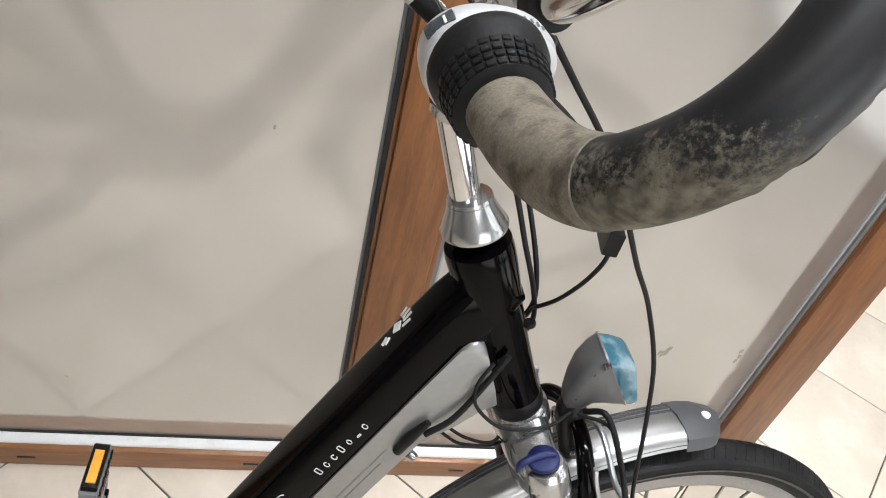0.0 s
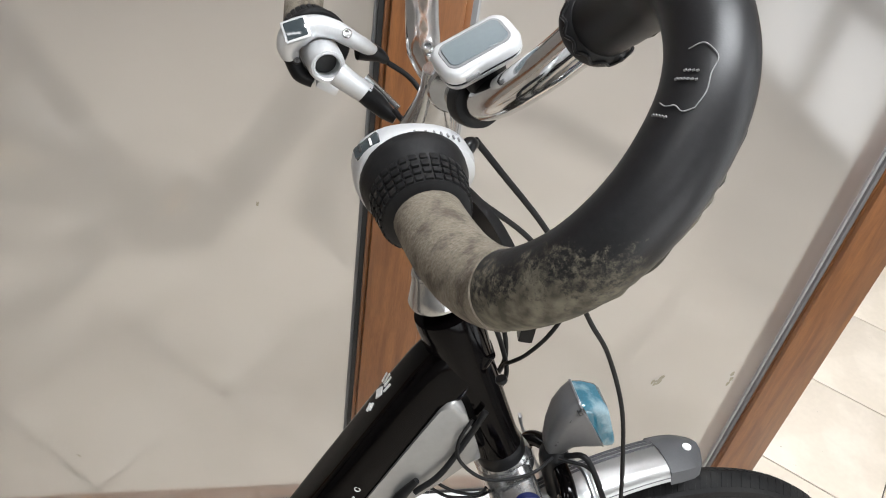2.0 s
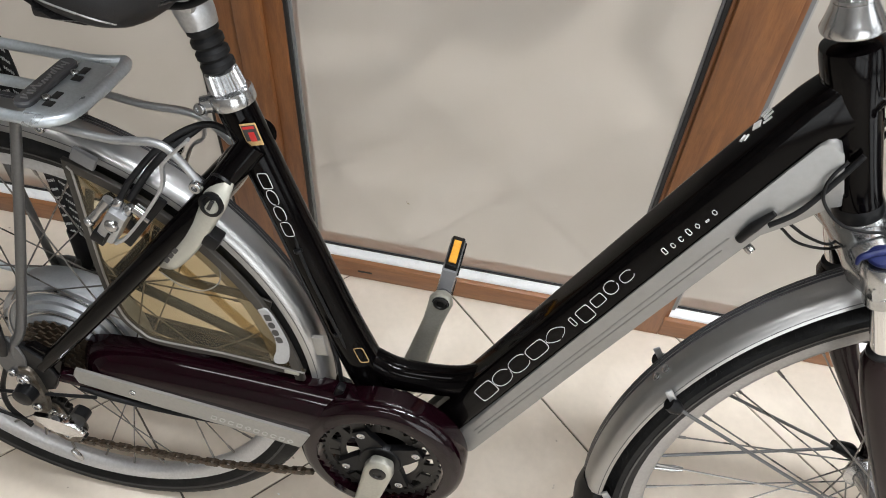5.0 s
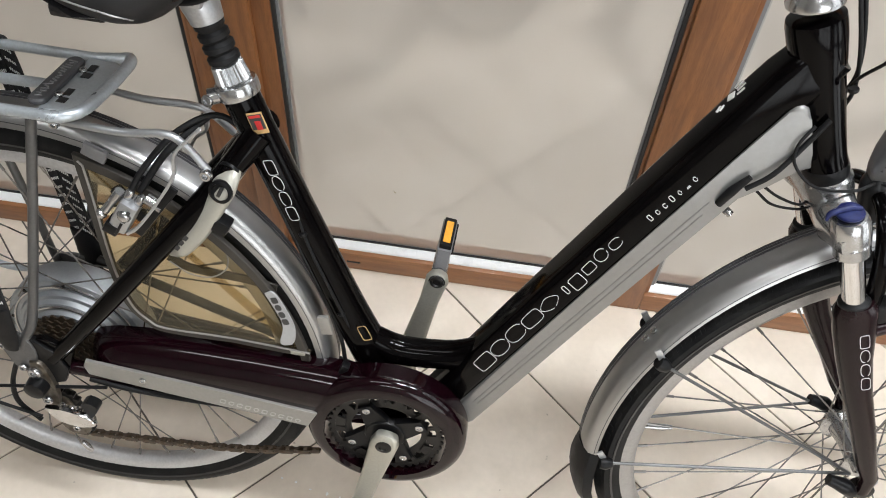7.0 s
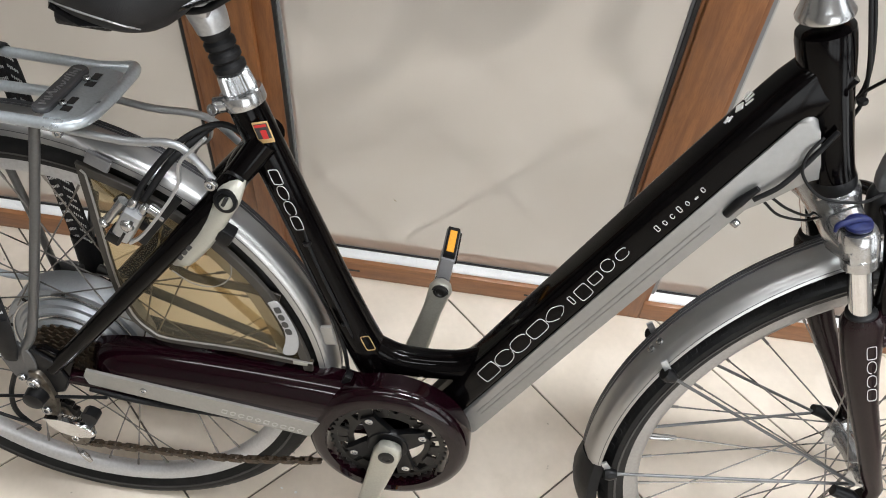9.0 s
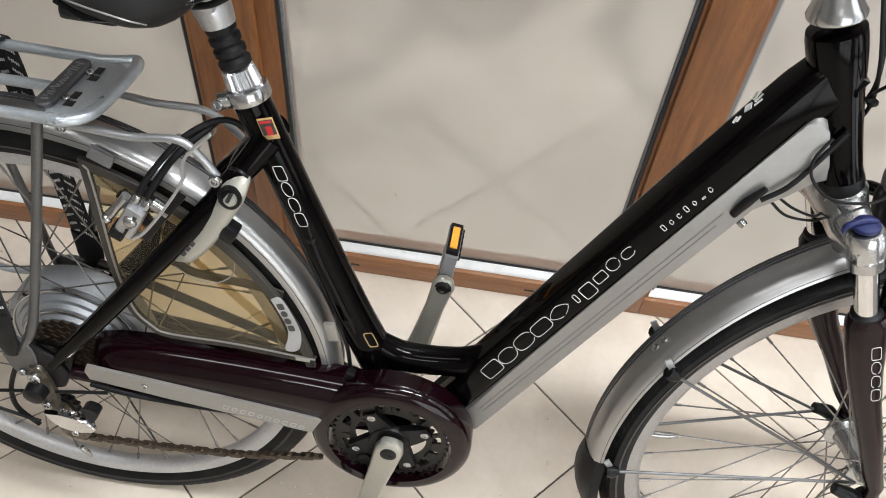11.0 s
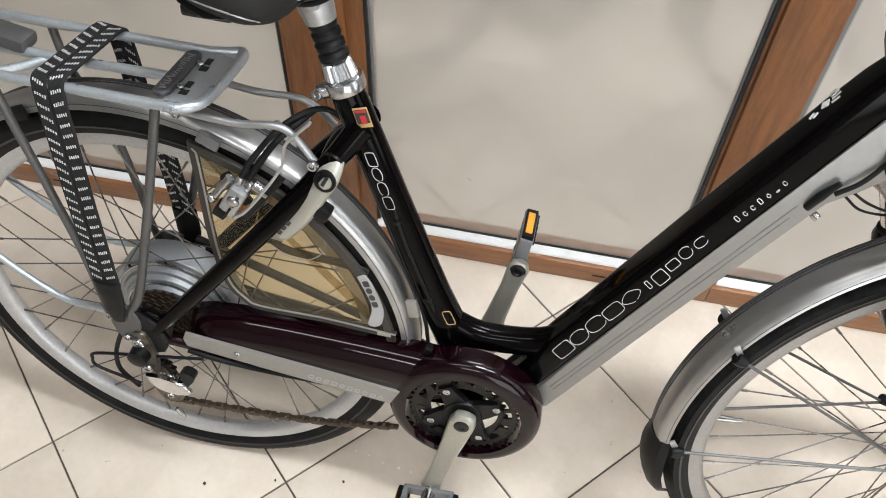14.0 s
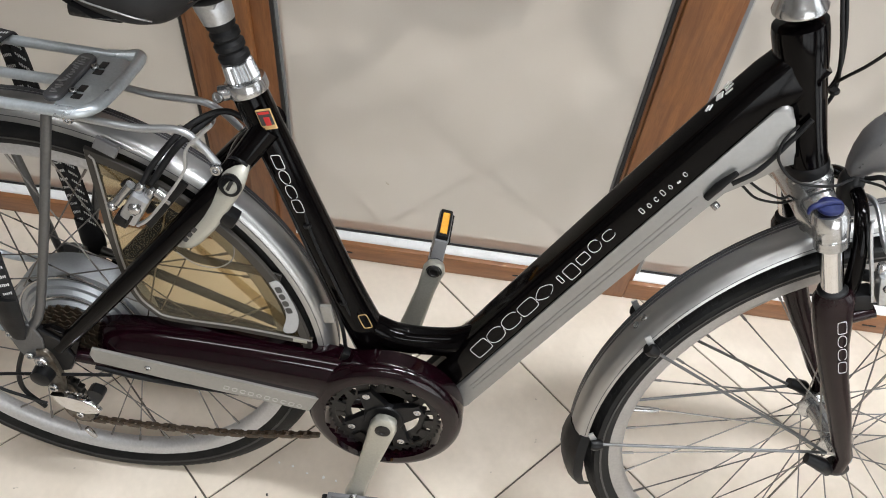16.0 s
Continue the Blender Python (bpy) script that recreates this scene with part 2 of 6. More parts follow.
M_ALLOY = material("polished_alloy", (0.43, 0.435, 0.44), 0.20, metal=0.95, vary=0.12, scale=35)
M_MATTE_ALLOY = material("cast_alloy", (0.44, 0.45, 0.46), 0.4, metal=0.8, vary=0.15, scale=30)
M_RIM = material("rim_alloy", (0.34, 0.335, 0.33), 0.38, metal=0.75, vary=0.14, scale=22)
# same alloy, made lighter: the light on the rear rim is in its colour
M_RIM_LIT = material("rim_alloy_lit", (0.52, 0.52, 0.525), 0.45, metal=0.5, vary=0.16, scale=22)
M_CRANK = material("champagne_alloy", (0.40, 0.39, 0.34), 0.38, metal=0.65, vary=0.1, scale=30)
M_RACK = material("blue_grey_rack", (0.43, 0.47, 0.50), 0.34, metal=0.6, vary=0.15, scale=30)
M_RACKDARK = material("dull_grey_steel", (0.115, 0.115, 0.115), 0.42, metal=0.6, vary=0.15, scale=30)
M_SPOKE = material("spoke_steel", (0.20, 0.19, 0.18), 0.3, metal=0.9, vary=0.2)
M_TYRE = material("tyre_rubber", (0.006, 0.006, 0.0064), 0.62, vary=0.3, scale=30, bump=0.25, bump_scale=300, second=(0.012, 0.0118, 0.0115), spec=0.2)
M_STRUT = material("satin_strut", (0.40, 0.41, 0.42), 0.36, metal=0.8, vary=0.1, scale=30)
M_REFLEX = material("reflective_band", (0.035, 0.035, 0.036), 0.35, metal=0.3, vary=0.1)
M_RUBBER = material("black_rubber", (0.007, 0.007, 0.0075), 0.5, vary=0.25, scale=40, bump=0.15, spec=0.2)
M_PLASTIC = material("black_plastic", (0.005, 0.005, 0.0055), 0.36, vary=0.2, scale=40, bump=0.05, spec=0.2)
M_GREYP = material("grey_plastic", (0.16, 0.16, 0.165), 0.42, vary=0.1, scale=30)
M_LAMPGREY = material("lamp_housing_grey", (0.125, 0.125, 0.128), 0.36, metal=0.35, vary=0.08, scale=30)
M_SKIRT = material("skirt_frame_grey", (0.040, 0.036, 0.031), 0.4, vary=0.15, spec=0.3)
M_SADDLE = material("saddle_cover", (0.012, 0.012, 0.013), 0.5, vary=0.15, scale=25, bump=0.2, bump_scale=600, spec=0.25)
M_SADDLEBASE = material("saddle_shell", (0.012, 0.012, 0.013), 0.25, vary=0.15, spec=0.3)
M_PIPING = material("silver_piping", (0.35, 0.35, 0.35), 0.3, metal=0.6)
M_CREAM = material("cream_lock_shell", (0.38, 0.37, 0.32), 0.36, metal=0.3, vary=0.06, scale=30)
M_WHITE = material("white_decal", (0.78, 0.78, 0.77), 0.4, vary=0.05)
M_PRINT = material("faint_grey_print", (0.19, 0.19, 0.19), 0.5, vary=0.3, scale=200)
M_GREYTEXT = material("grey_decal", (0.56, 0.56, 0.56), 0.4, vary=0.05)
M_DARKTEXT = material("dark_decal", (0.03, 0.03, 0.03), 0.4, vary=0.05)
M_RED = material("red_sticker", (0.45, 0.02, 0.02), 0.4, vary=0.2, scale=200)
M_GOLD = material("gold_sticker_edge", (0.5, 0.33, 0.14), 0.4, vary=0.1)
M_AMBER = material("amber_reflector", (0.72, 0.33, 0.035), 0.22, vary=0.2, scale=300)
M_RUST = material("rusty_chain", (0.085, 0.060, 0.040), 0.38, metal=0.7, vary=0.35, scale=150, second=(0.05, 0.04, 0.03))
M_DERAIL = material("worn_grey_steel", (0.14, 0.125, 0.105), 0.36, metal=0.8, vary=0.3, scale=90, second=(0.07, 0.055, 0.04))
M_STEELDARK = material("dark_steel", (0.018, 0.017, 0.016), 0.4, metal=0.6, vary=0.25, scale=60)
M_BLUE = material("blue_adjuster", (0.005, 0.008, 0.050), 0.45, vary=0.2, scale=80, second=(0.012, 0.018, 0.075), spec=0.25)
M_LENS = material("cyan_lens", (0.020, 0.095, 0.135), 0.06, vary=0.2, scale=45, second=(0.14, 0.21, 0.24), spec=0.8)
M_LCD = material("lcd_screen", (0.125, 0.15, 0.16), 0.12, vary=0.06, scale=30, spec=0.7)
M_NOSE = material("dark_grey_nose", (0.055, 0.056, 0.06), 0.45, vary=0.12, scale=40)
M_BADGE = material("pale_badge", (0.36, 0.36, 0.36), 0.45, vary=0.08)
M_GEARWIN = material("gear_window", (0.035, 0.045, 0.05), 0.1, vary=0.1, scale=30, spec=0.7)
M_DOORGREY = material("grey_door_frame", (0.10, 0.11, 0.12), 0.4, vary=0.08, scale=10)
M_MOTOR = material("cast_motor_alloy", (0.36, 0.38, 0.40), 0.48, metal=0.75, vary=0.1, scale=30)
M_SHELL = material("pale_silver_shell", (0.55, 0.56, 0.57), 0.4, metal=0.45, vary=0.06, scale=30)
M_TAPE = worn_leather("black_leather_tape", (0.010, 0.010, 0.011), (0.19, 0.172, 0.130), (0.327, -0.280, 1.138), (0.22, -0.62, -0.75), 0.105, 0.76)
M_SEAM = worn_leather("scuffed_seam", (0.012, 0.012, 0.012), (0.17, 0.160, 0.130), (0.345, -0.290, 1.165), (0.1, -0.2, -0.3), 0.16, 0.95)
M_WORN = material("worn_leather_grip", (0.175, 0.150, 0.115), 0.75, vary=0.4, scale=75, bump=1.0, bump_scale=500, second=(0.070, 0.058, 0.043), mix_at=(0.44, 0.66))
M_STRAPBLACK = material("strap_webbing", (0.014, 0.014, 0.015), 0.8, vary=0.3, scale=200, bump=0.5, bump_scale=900, spec=0.3)
M_SMOKE = clear_material("smoked_clear_plastic", (0.84, 0.77, 0.62), 0.10, 0.05)
# panes of the unseen doors glow by emission, in place of daylight
M_DAY = glow_material("bright_pane", (0.93, 0.97, 1.0), 2.2)
M_TUBE = glow_material("lamp_diffuser", (1.0, 0.98, 0.95), 5.0)


# ---- mesh helpers ----
def place(name, me, parent=None, label="", at=None):
    """One more object on a mesh, under a thing or a part."""
    ob = new(name, me)
    if parent:
        ob.parent = parent
    if at:
        ob.matrix_basis = at
    if label:
        ob["label"] = label
    return ob


# The bicycle's parts are drawn at the maker's gauge; this brings the drawing to true size, on its wheels.
GAUGE = Matrix(((1.0633, 0.0215, 0.0011, 0.0068), (0, 1.045, 0, 0), (-0.0267, 0.0134, 1.0689, -0.0165), (0, 0, 0, 1)))
drawing = [False]


def drawn(x, y, z):
    """A true place, in the drawing's numbers."""
    return GAUGE.inverted() @ Vector((x, y, z))


def mesh_of(name, bm, mat, sharp=38):
    me = bpy.data.meshes.new(name)
    if drawing[0]:
        bmesh.ops.transform(bm, matrix=GAUGE, verts=bm.verts[:])
    bmesh.ops.recalc_face_normals(bm, faces=bm.faces[:])
    bm.to_mesh(me)
    bm.free()
    me.materials.append(mat)
    me.shade_smooth()
    me.set_sharp_from_angle(angle=radians(sharp))
    return me


def part(name, bm, mat, parent=None, label="", at=None, sharp=38):
    """Link a bmesh as one mesh object under a thing or a part."""
    return place(name, mesh_of(name, bm, mat, sharp), parent, label, at)


def thing(name, label, category, m=None, group="", kind=""):
    ob = new(name)
    if m:
        ob.matrix_basis = m
    return tagged(ob, label, category, group, kind)


def curve(points, n=8):
    """A smooth line through the points (Catmull-Rom), n steps between neighbours."""
    p = [Vector(q) for q in points]
    p = [2 * p[0] - p[1]] + p + [2 * p[-1] - p[-2]]
    out = []
    for i in range(1, len(p) - 2):
        a, b, c, d = p[i - 1:i + 3]
        for k in range(n):
            t = k / n
            out.append(0.5 * (2 * b + (c - a) * t + (2 * a - 5 * b + 4 * c - d) * t * t + (3 * b - a - 3 * c + d) * t ** 3))
    return out + [p[-2]]


def loft(rings, bm=None, cap=True, closed=False):
    """Skin closed rings of equal count."""
    bm = bm or bmesh.new()
    rows = [[bm.verts.new(v) for v in r] for r in rings]
    pairs = list(zip(rows, rows[1:])) + ([(rows[-1], rows[0])] if closed else [])
    for a, b in pairs:
        k = len(a)
        for i in range(k):
            bm.faces.new((a[i], a[(i + 1) % k], b[(i + 1) % k], b[i]))
    if cap and not closed:
        bm.faces.new(rows[0][::-1])
        bm.faces.new(rows[-1])
    return bm


def frames(line, up=(0, 1, 0)):
    """Axes across a line, carried along it without twist."""
    n = len(line)
    tang = [(line[min(i + 1, n - 1)] - line[max(i - 1, 0)]).normalized() for i in range(n)]
    u = Vector(up)
    if abs(u.dot(tang[0])) > 0.95:
        u = Vector((1, 0, 0))
    out = []
    for t in tang:
        u = (u - t * u.dot(t)).normalized()
        out.append((u.copy(), t.cross(u)))
    return out


def tube(points, r, seg=12, smooth=8, bm=None, up=(0, 1, 0), flat=1.0):
    """A round bar along a line; r is one radius or one for each point; flat squeezes it across."""
    if smooth > 1 and len(points) > 2:
        line = curve(points, smooth)
    else:
        line = [Vector(p) for p in points]
    k = len(line)
    if isinstance(r, (int, float)):
        rad = [r] * k
    else:
        rad = [float(np.interp(i / (k - 1), np.linspace(0, 1, len(r)), r)) for i in range(k)]
    rings = []
    for (u, v), c, q in zip(frames(line, up), line, rad):
        rings.append([c + u * (q * math.cos(a)) + v * (q * flat * math.sin(a)) for a in np.linspace(0, 2 * math.pi, seg, endpoint=False)])
    return loft(rings, bm)


def band(points, wide, thick, bm=None, up=(0, 1, 0), smooth=8):
    """A flat strip along a line, wide along 'up' and thick across it."""
    line = curve(points, smooth) if smooth > 1 and len(points) > 2 else [Vector(p) for p in points]
    rings = []
    for (u, v), c in zip(frames(line, up), line):
        rings.append([c + u * a * wide / 2 + v * b * thick / 2 for a, b in ((-1, -0.6), (-0.94, -1), (0.94, -1), (1, -0.6), (1, 0.6), (0.94, 1), (-0.94, 1), (-1, 0.6))])
    return loft(rings, bm)


def lathe(profile, centre=(0, 0, 0), axis=(0, 1, 0), seg=32, bm=None, closed=False):
    """Turn (radius, along) pairs about an axis."""
    ax = Vector(axis).normalized()
    u = ax.orthogonal().normalized()
    v = ax.cross(u)
    c = Vector(centre)
    rings = [[c + ax * h + (u * math.cos(a) + v * math.sin(a)) * max(r, 1e-5) for a in np.linspace(0, 2 * math.pi, seg, endpoint=False)] for r, h in profile]
    return loft(rings, bm, closed=closed, cap=not closed)


def box(x0, x1, y0, y1, z0, z1, bevel=0.0, bm=None):
    bm = bm or bmesh.new()
    vs = [bm.verts.new((x, y, z)) for x in (x0, x1) for y in (y0, y1) for z in (z0, z1)]
    fs = [bm.faces.new([vs[i] for i in q]) for q in ((0, 1, 3, 2), (4, 6, 7, 5), (0, 4, 5, 1), (2, 3, 7, 6), (0, 2, 6, 4), (1, 5, 7, 3))]
    if bevel:
        es = list({e for f in fs for e in f.edges})
        bmesh.ops.bevel(bm, geom=es, offset=bevel, segments=2, affect="EDGES", profile=0.6)
    return bm


def block(size, m, bevel=0.002, bm=None):
    """A bevelled box of the given size at a pose."""
    b = box(-size[0] / 2, size[0] / 2, -size[1] / 2, size[1] / 2, -size[2] / 2, size[2] / 2, bevel)
    bmesh.ops.transform(b, matrix=m, verts=b.verts[:])
    if bm is None:
        return b
    me = bpy.data.meshes.new("tmp")
    b.to_mesh(me)
    b.free()
    bm.from_mesh(me)
    bpy.data.meshes.remove(me)
    return bm


def slab(outline, y0, y1, bevel=0.0, segments=3, hole=None, bm=None):
    """An outline in x and z drawn out in y from y0 (the near side) to y1, its near edge rounded, with an optional hole of equal count."""
    bm = bm or bmesh.new()
    if hole:
        a = [[bm.verts.new((x, y, z)) for x, z in o] for o in (outline, hole) for y in (y0, y1)]
        k = len(outline)
        near = []
        for i in range(k):
            j = (i + 1) % k
            near.append(bm.faces.new((a[0][i], a[0][j], a[2][j], a[2][i])))
            bm.faces.new((a[1][i], a[3][i], a[3][j], a[1][j]))
            bm.faces.new((a[0][i], a[1][i], a[1][j], a[0][j]))
            bm.faces.new((a[2][i], a[2][j], a[3][j], a[3][i]))
        es = [e for i in range(k) for e in a[0][i].link_edges if e.other_vert(a[0][i]) in a[0]]
        es = list(set(es))
    else:
        p = [bm.verts.new((x, y0, z)) for x, z in outline]
        q = [bm.verts.new((x, y1, z)) for x, z in outline]
        k = len(p)
        f = bm.faces.new(p)
        bm.faces.new(q[::-1])
        for i in range(k):
            bm.faces.new((p[i], q[i], q[(i + 1) % k], p[(i + 1) % k]))
        es = list(f.edges)
    if bevel:
        bmesh.ops.bevel(bm, geom=es, offset=bevel, segments=segments, affect="EDGES", profile=0.5)
    return bm


def arc(cx, cz, r, a0, a1, n):
    return [(cx + r * math.cos(radians(a)), cz + r * math.sin(radians(a))) for a in np.linspace(a0, a1, n)]


def smooth2(pts, n=5):
    return [(v.x, v.z) for v in curve([(x, 0, z) for x, z in pts], n)]


def rounded(w, h, r, n=4):
    """A rounded rectangle about the middle, as (across, up) pairs."""
    out = []
    for cx, cy, a in ((w / 2 - r, h / 2 - r, 0), (-w / 2 + r, h / 2 - r, 90), (-w / 2 + r, -h / 2 + r, 180), (w / 2 - r, -h / 2 + r, 270)):
        out += [(cx + r * math.cos(radians(a + k * 90 / n)), cy + r * math.sin(radians(a + k * 90 / n))) for k in range(n + 1)]
    return out


def outline_marks(start, end, heights, y, thick, slant=0.25, gap=0.22, bm=None, fill=False, lift=0.0008, tops=None):
    """A row of hollow letter-sized frames from start to end (x, z) on the plane y: unread marks of the decal's size."""
    bm = bm or bmesh.new()
    a, b = Vector((start[0], 0, start[1])), Vector((end[0], 0, end[1]))
    d = b - a
    step = d.length / len(heights)
    d.normalize()
    up = Vector((-d.z, 0, d.x)) if d.x > 0 or d.z < 0 else Vector((-d.z, 0, d.x))
    for i, h in enumerate(heights):
        o = a + d * (i * step)
        w = step * (1 - gap)

        def at(s, t):
            return o + d * (s + slant * t) + up * t
        power = (6.0, 2.2, 2.6, 4.0, 1.5)[i % 5]
        ring = []
        for k in range(16):
            c, n = math.cos(math.pi * k / 8), math.sin(math.pi * k / 8)
            ring.append((math.copysign(abs(c) ** (2 / power), c), math.copysign(abs(n) ** (2 / power), n)))
        outer = [at(w / 2 * (1 + p), h / 2 * (1 + q)) for p, q in ring]
        inner = [at(w / 2 + (w / 2 - thick) * p, h / 2 + (h / 2 - thick) * q) for p, q in ring]
        quads = [outer] if fill else [(outer[k], outer[(k + 1) % 16], inner[(k + 1) % 16], inner[k]) for k in range(16) if k not in ((), (0,), (15, 0), (), (12,))[i % 5]]
        for q in quads:
            lo = [bm.verts.new((v.x, y, v.z)) for v in q]
            hi = [bm.verts.new((v.x, y - lift, v.z)) for v in q]
            bm.faces.new(hi)
            for k in range(len(lo)):
                j = (k + 1) % len(lo)
                bm.faces.new((lo[k], lo[j], hi[j], hi[k]))
    return bm


def knob(centre, axis, r, length, bm=None, seg=14):
    """A small round bolt head with a softened rim and a socket."""
    return lathe([(r * 0.85, 0), (r, length * 0.2), (r, length * 0.75), (r * 0.85, length), (r * 0.5, length), (r * 0.45, length * 0.6), (0, length * 0.6)], centre, axis, seg, bm)


# ---- the room ----
G = pose(0, 0.496, 0)      # the glazing's own axes: x along it, y into it, floor at z 0

floor = thing("floor", "beige glazed floor tiles laid diagonally with dark joints", "floor", kind="structure")
part("screed", box(-3.2, 4.2, -3.0, 3.4, -0.06, -0.0035), M_GROUT, floor)

bounds = {"wall_west": (-3.3, -3.2, -3.0, 3.4), "wall_east": (4.2, 4.3, -3.0, 3.4), "wall_north": (-3.3, 4.3, 3.4, 3.5)}
for key, (x0, x1, y0, y1) in bounds.items():
    tagged(part(key, box(x0, x1, y0, y1, -0.06, CEILING), M_WALL), "pale plastered wall closing the hall", "wall", kind="structure")
tagged(part("ceiling", box(-3.3, 4.3, -3.1, 3.5, CEILING, CEILING + 0.1), M_WALL), "plain pale ceiling", "ceiling", kind="structure")

# the wall behind the camera, with an unseen entrance added as a light source
south = tagged(part("wall_south", box(-3.3, 0.72, -3.1, -3.0, -0.06, CEILING), M_WALL), "pale plastered wall, unseen, open for the added entrance", "wall", kind="structure")
part("pier", box(3.34, 4.3, -3.1, -3.0, -0.06, CEILING), M_WALL, south)
part("lintel", box(0.72, 3.34, -3.1, -3.0, 2.3, CEILING), M_WALL, south)
added_entrance = tagged(new("fill_window"), "unseen glazed entrance, added for the light of its glowing panes", "window", kind="structure")
for x in (0.75, 1.6, 2.45, 3.3):
    part("stile", box(x - 0.03, x + 0.05, -3.07, -2.99, 0, 2.3, 0.004), M_WOOD_UP, added_entrance)
for z in (0.0, 0.95, 2.2):
    for x in (0.8, 1.65, 2.5):
        part("rail", box(x, x + 0.77, -3.065, -2.995, z + 0.002, z + 0.1, 0.004), M_WOOD_LONG, added_entrance)
for x in (0.8, 1.65, 2.5):
    for z0, z1 in ((0.1, 0.95), (1.05, 2.2)):
        part("pane", box(x, x + 0.77, -3.04, -3.03, z0, z1), M_DAY, added_entrance)


def pane_in(parent, bm, axis):
    """A glass sheet: its near face filmed, the others clear."""
    ob = part("pane", bm, M_FILM, parent, "frosted pane with dim reflections")
    ob.data.materials.append(M_CLEAR)
    for f in ob.data.polygons:
        f.material_index = 0 if f.normal[axis] < -0.5 else 1
    return ob


def glazing():
    """Fixed timber glazing of three bays with frosted panes, rails, posts, beads and gaskets."""
    w = tagged(new("window_1"), "varnished brown timber glazing with frosted panes", "window", kind="structure")
    w.matrix_basis = G
    top, rail, deep, glass_y = 2.3, 0.050, 0.07, 0.021
    posts = [(-1.37, -1.30, 0.0), (-0.408, -0.347, 0.006), (-0.345, -0.300, 0.0), (0.347, 0.425, 0.0), (1.033, 1.115, 0.0)]
    for x0, x1, y in posts:
        part("post", box(x0, x1, y, deep, 0.001, top, 0.003), M_WOOD_UP, w)
    bays = [(-1.30, -0.408, 0.012, 0.008, (-1.0, -0.6)), (-0.300, 0.347, 0.031, 0.006, (-0.163, 0.203)), (0.425, 1.033, 0.009, 0.002, (0.57, 0.928))]
    for x0, x1, ra, rb, slots in bays:
        part("bottom_rail", box(x0, x1, 0.0005, deep, 0.001, rail, 0.003), M_WOOD_LONG, w)
        part("top_rail", box(x0, x1, 0.0005, deep, top - 0.1, top, 0.003), M_WOOD_LONG, w)
        for a, b in ((x0, x0 + ra), (x1 - rb, x1)):           # rebated edges of the posts
            part("rebate", box(a, b, 0.009, deep, rail, top - 0.1, 0.002), M_WOOD_UP, w)
        gx0, gx1 = x0 + ra, x1 - rb
        part("bead", loft([[(x, glass_y + y, rail + z) for y, z in ((-0.0105, 0.0002), (-0.0105, 0.0045), (-0.0085, 0.0075), (-0.0025, 0.0205), (-0.0010, 0.0220), (0.003, 0.0220), (0.003, 0.0002))] for x in (gx0, gx1)]), M_BEAD, w, "white glazing bead")
        part("bead", box(gx0, gx1, glass_y - 0.008, glass_y + 0.003, top - 0.121, top - 0.1, 0.002), M_BEAD, w)
        part("gasket", box(gx0, gx1, glass_y - 0.003, glass_y + 0.003, rail + 0.022, rail + 0.0255), M_GASKET, w)
        for a, b in ((gx0, gx0 + 0.006), (gx1 - 0.006, gx1)):
            part("gasket", box(a, b, glass_y - 0.009, glass_y + 0.003, rail + 0.022, top - 0.121), M_GREYP if x0 > 0.4 else M_GASKET, w)
        for a, b in ((gx0 + 0.006, gx0 + 0.010), (gx1 - 0.010, gx1 - 0.006)):
            part("spacer", box(a, b, glass_y - 0.004, glass_y + 0.003, rail + 0.022, top - 0.121), M_BADGE if x0 > 0.4 else M_GREYP, w)
        pane_in(w, box(gx0, gx1, glass_y, glass_y + 0.012, rail + 0.004, top - 0.104), 1)
        for c in slots:                                        # drain slots in the rail
            part("drain_slot", box(c - 0.014, c + 0.014, -0.0012, 0.002, 0.0235, 0.0265), M_GASKET, w)
    return w


glazing()

# dried splashes on the panes
def splash(x, z, s, turn, seed):
    rnd = random.Random(seed)
    bm = bmesh.new()
    for k in range(9):
        a, r, q = rnd.uniform(0, 6.3), rnd.uniform(0, s), rnd.uniform(0.15, 0.5) * s
        cx, cz = r * math.cos(a) * 0.4, r * math.sin(a)
        vs = [bm.verts.new((cx + q * 0.5 * math.cos(b) * rnd.uniform(0.6, 1), -0.00015 * k, cz + q * math.sin(b) * rnd.uniform(0.6, 1))) for b in np.linspace(0, 6.28, 9, endpoint=False)]
        bm.faces.new(vs)
    ob = part("splash_mark", bm, M_SPLASH)
    ob.matrix_basis = G @ pose(x, 0.0195, z, 0, turn, 0)
    return tagged(ob, "small dried dirt splash on the glass", "stain", group="splash marks on the glass")


splash(0.846, 0.374, 0.019, 15, 1)
splash(0.979, 0.377, 0.016, 10, 2)
splash(0.206, 0.736, 0.006, -20, 3)
splash(-0.081, 0.231, 0.005, -20, 4)

# small white specks and dark grit on the tiles
def crumb(x, y, size, mat, label, seed):
    rnd = random.Random(seed)
    bm = bmesh.new()
    bmesh.ops.create_icosphere(bm, subdivisions=1, radius=size)
    for v in bm.verts:
        v.co = Vector((v.co.x * rnd.uniform(0.7, 1.5), v.co.y * rnd.uniform(0.6, 1.1), (v.co.z + size) * 0.3))
    ob = part("crumb", bm, mat)
    ob.matrix_basis = pose(x, y, 0.0, 0, 0, rnd.uniform(0, 180))
    return tagged(ob, label, "crumb", group="crumbs on the tiles")


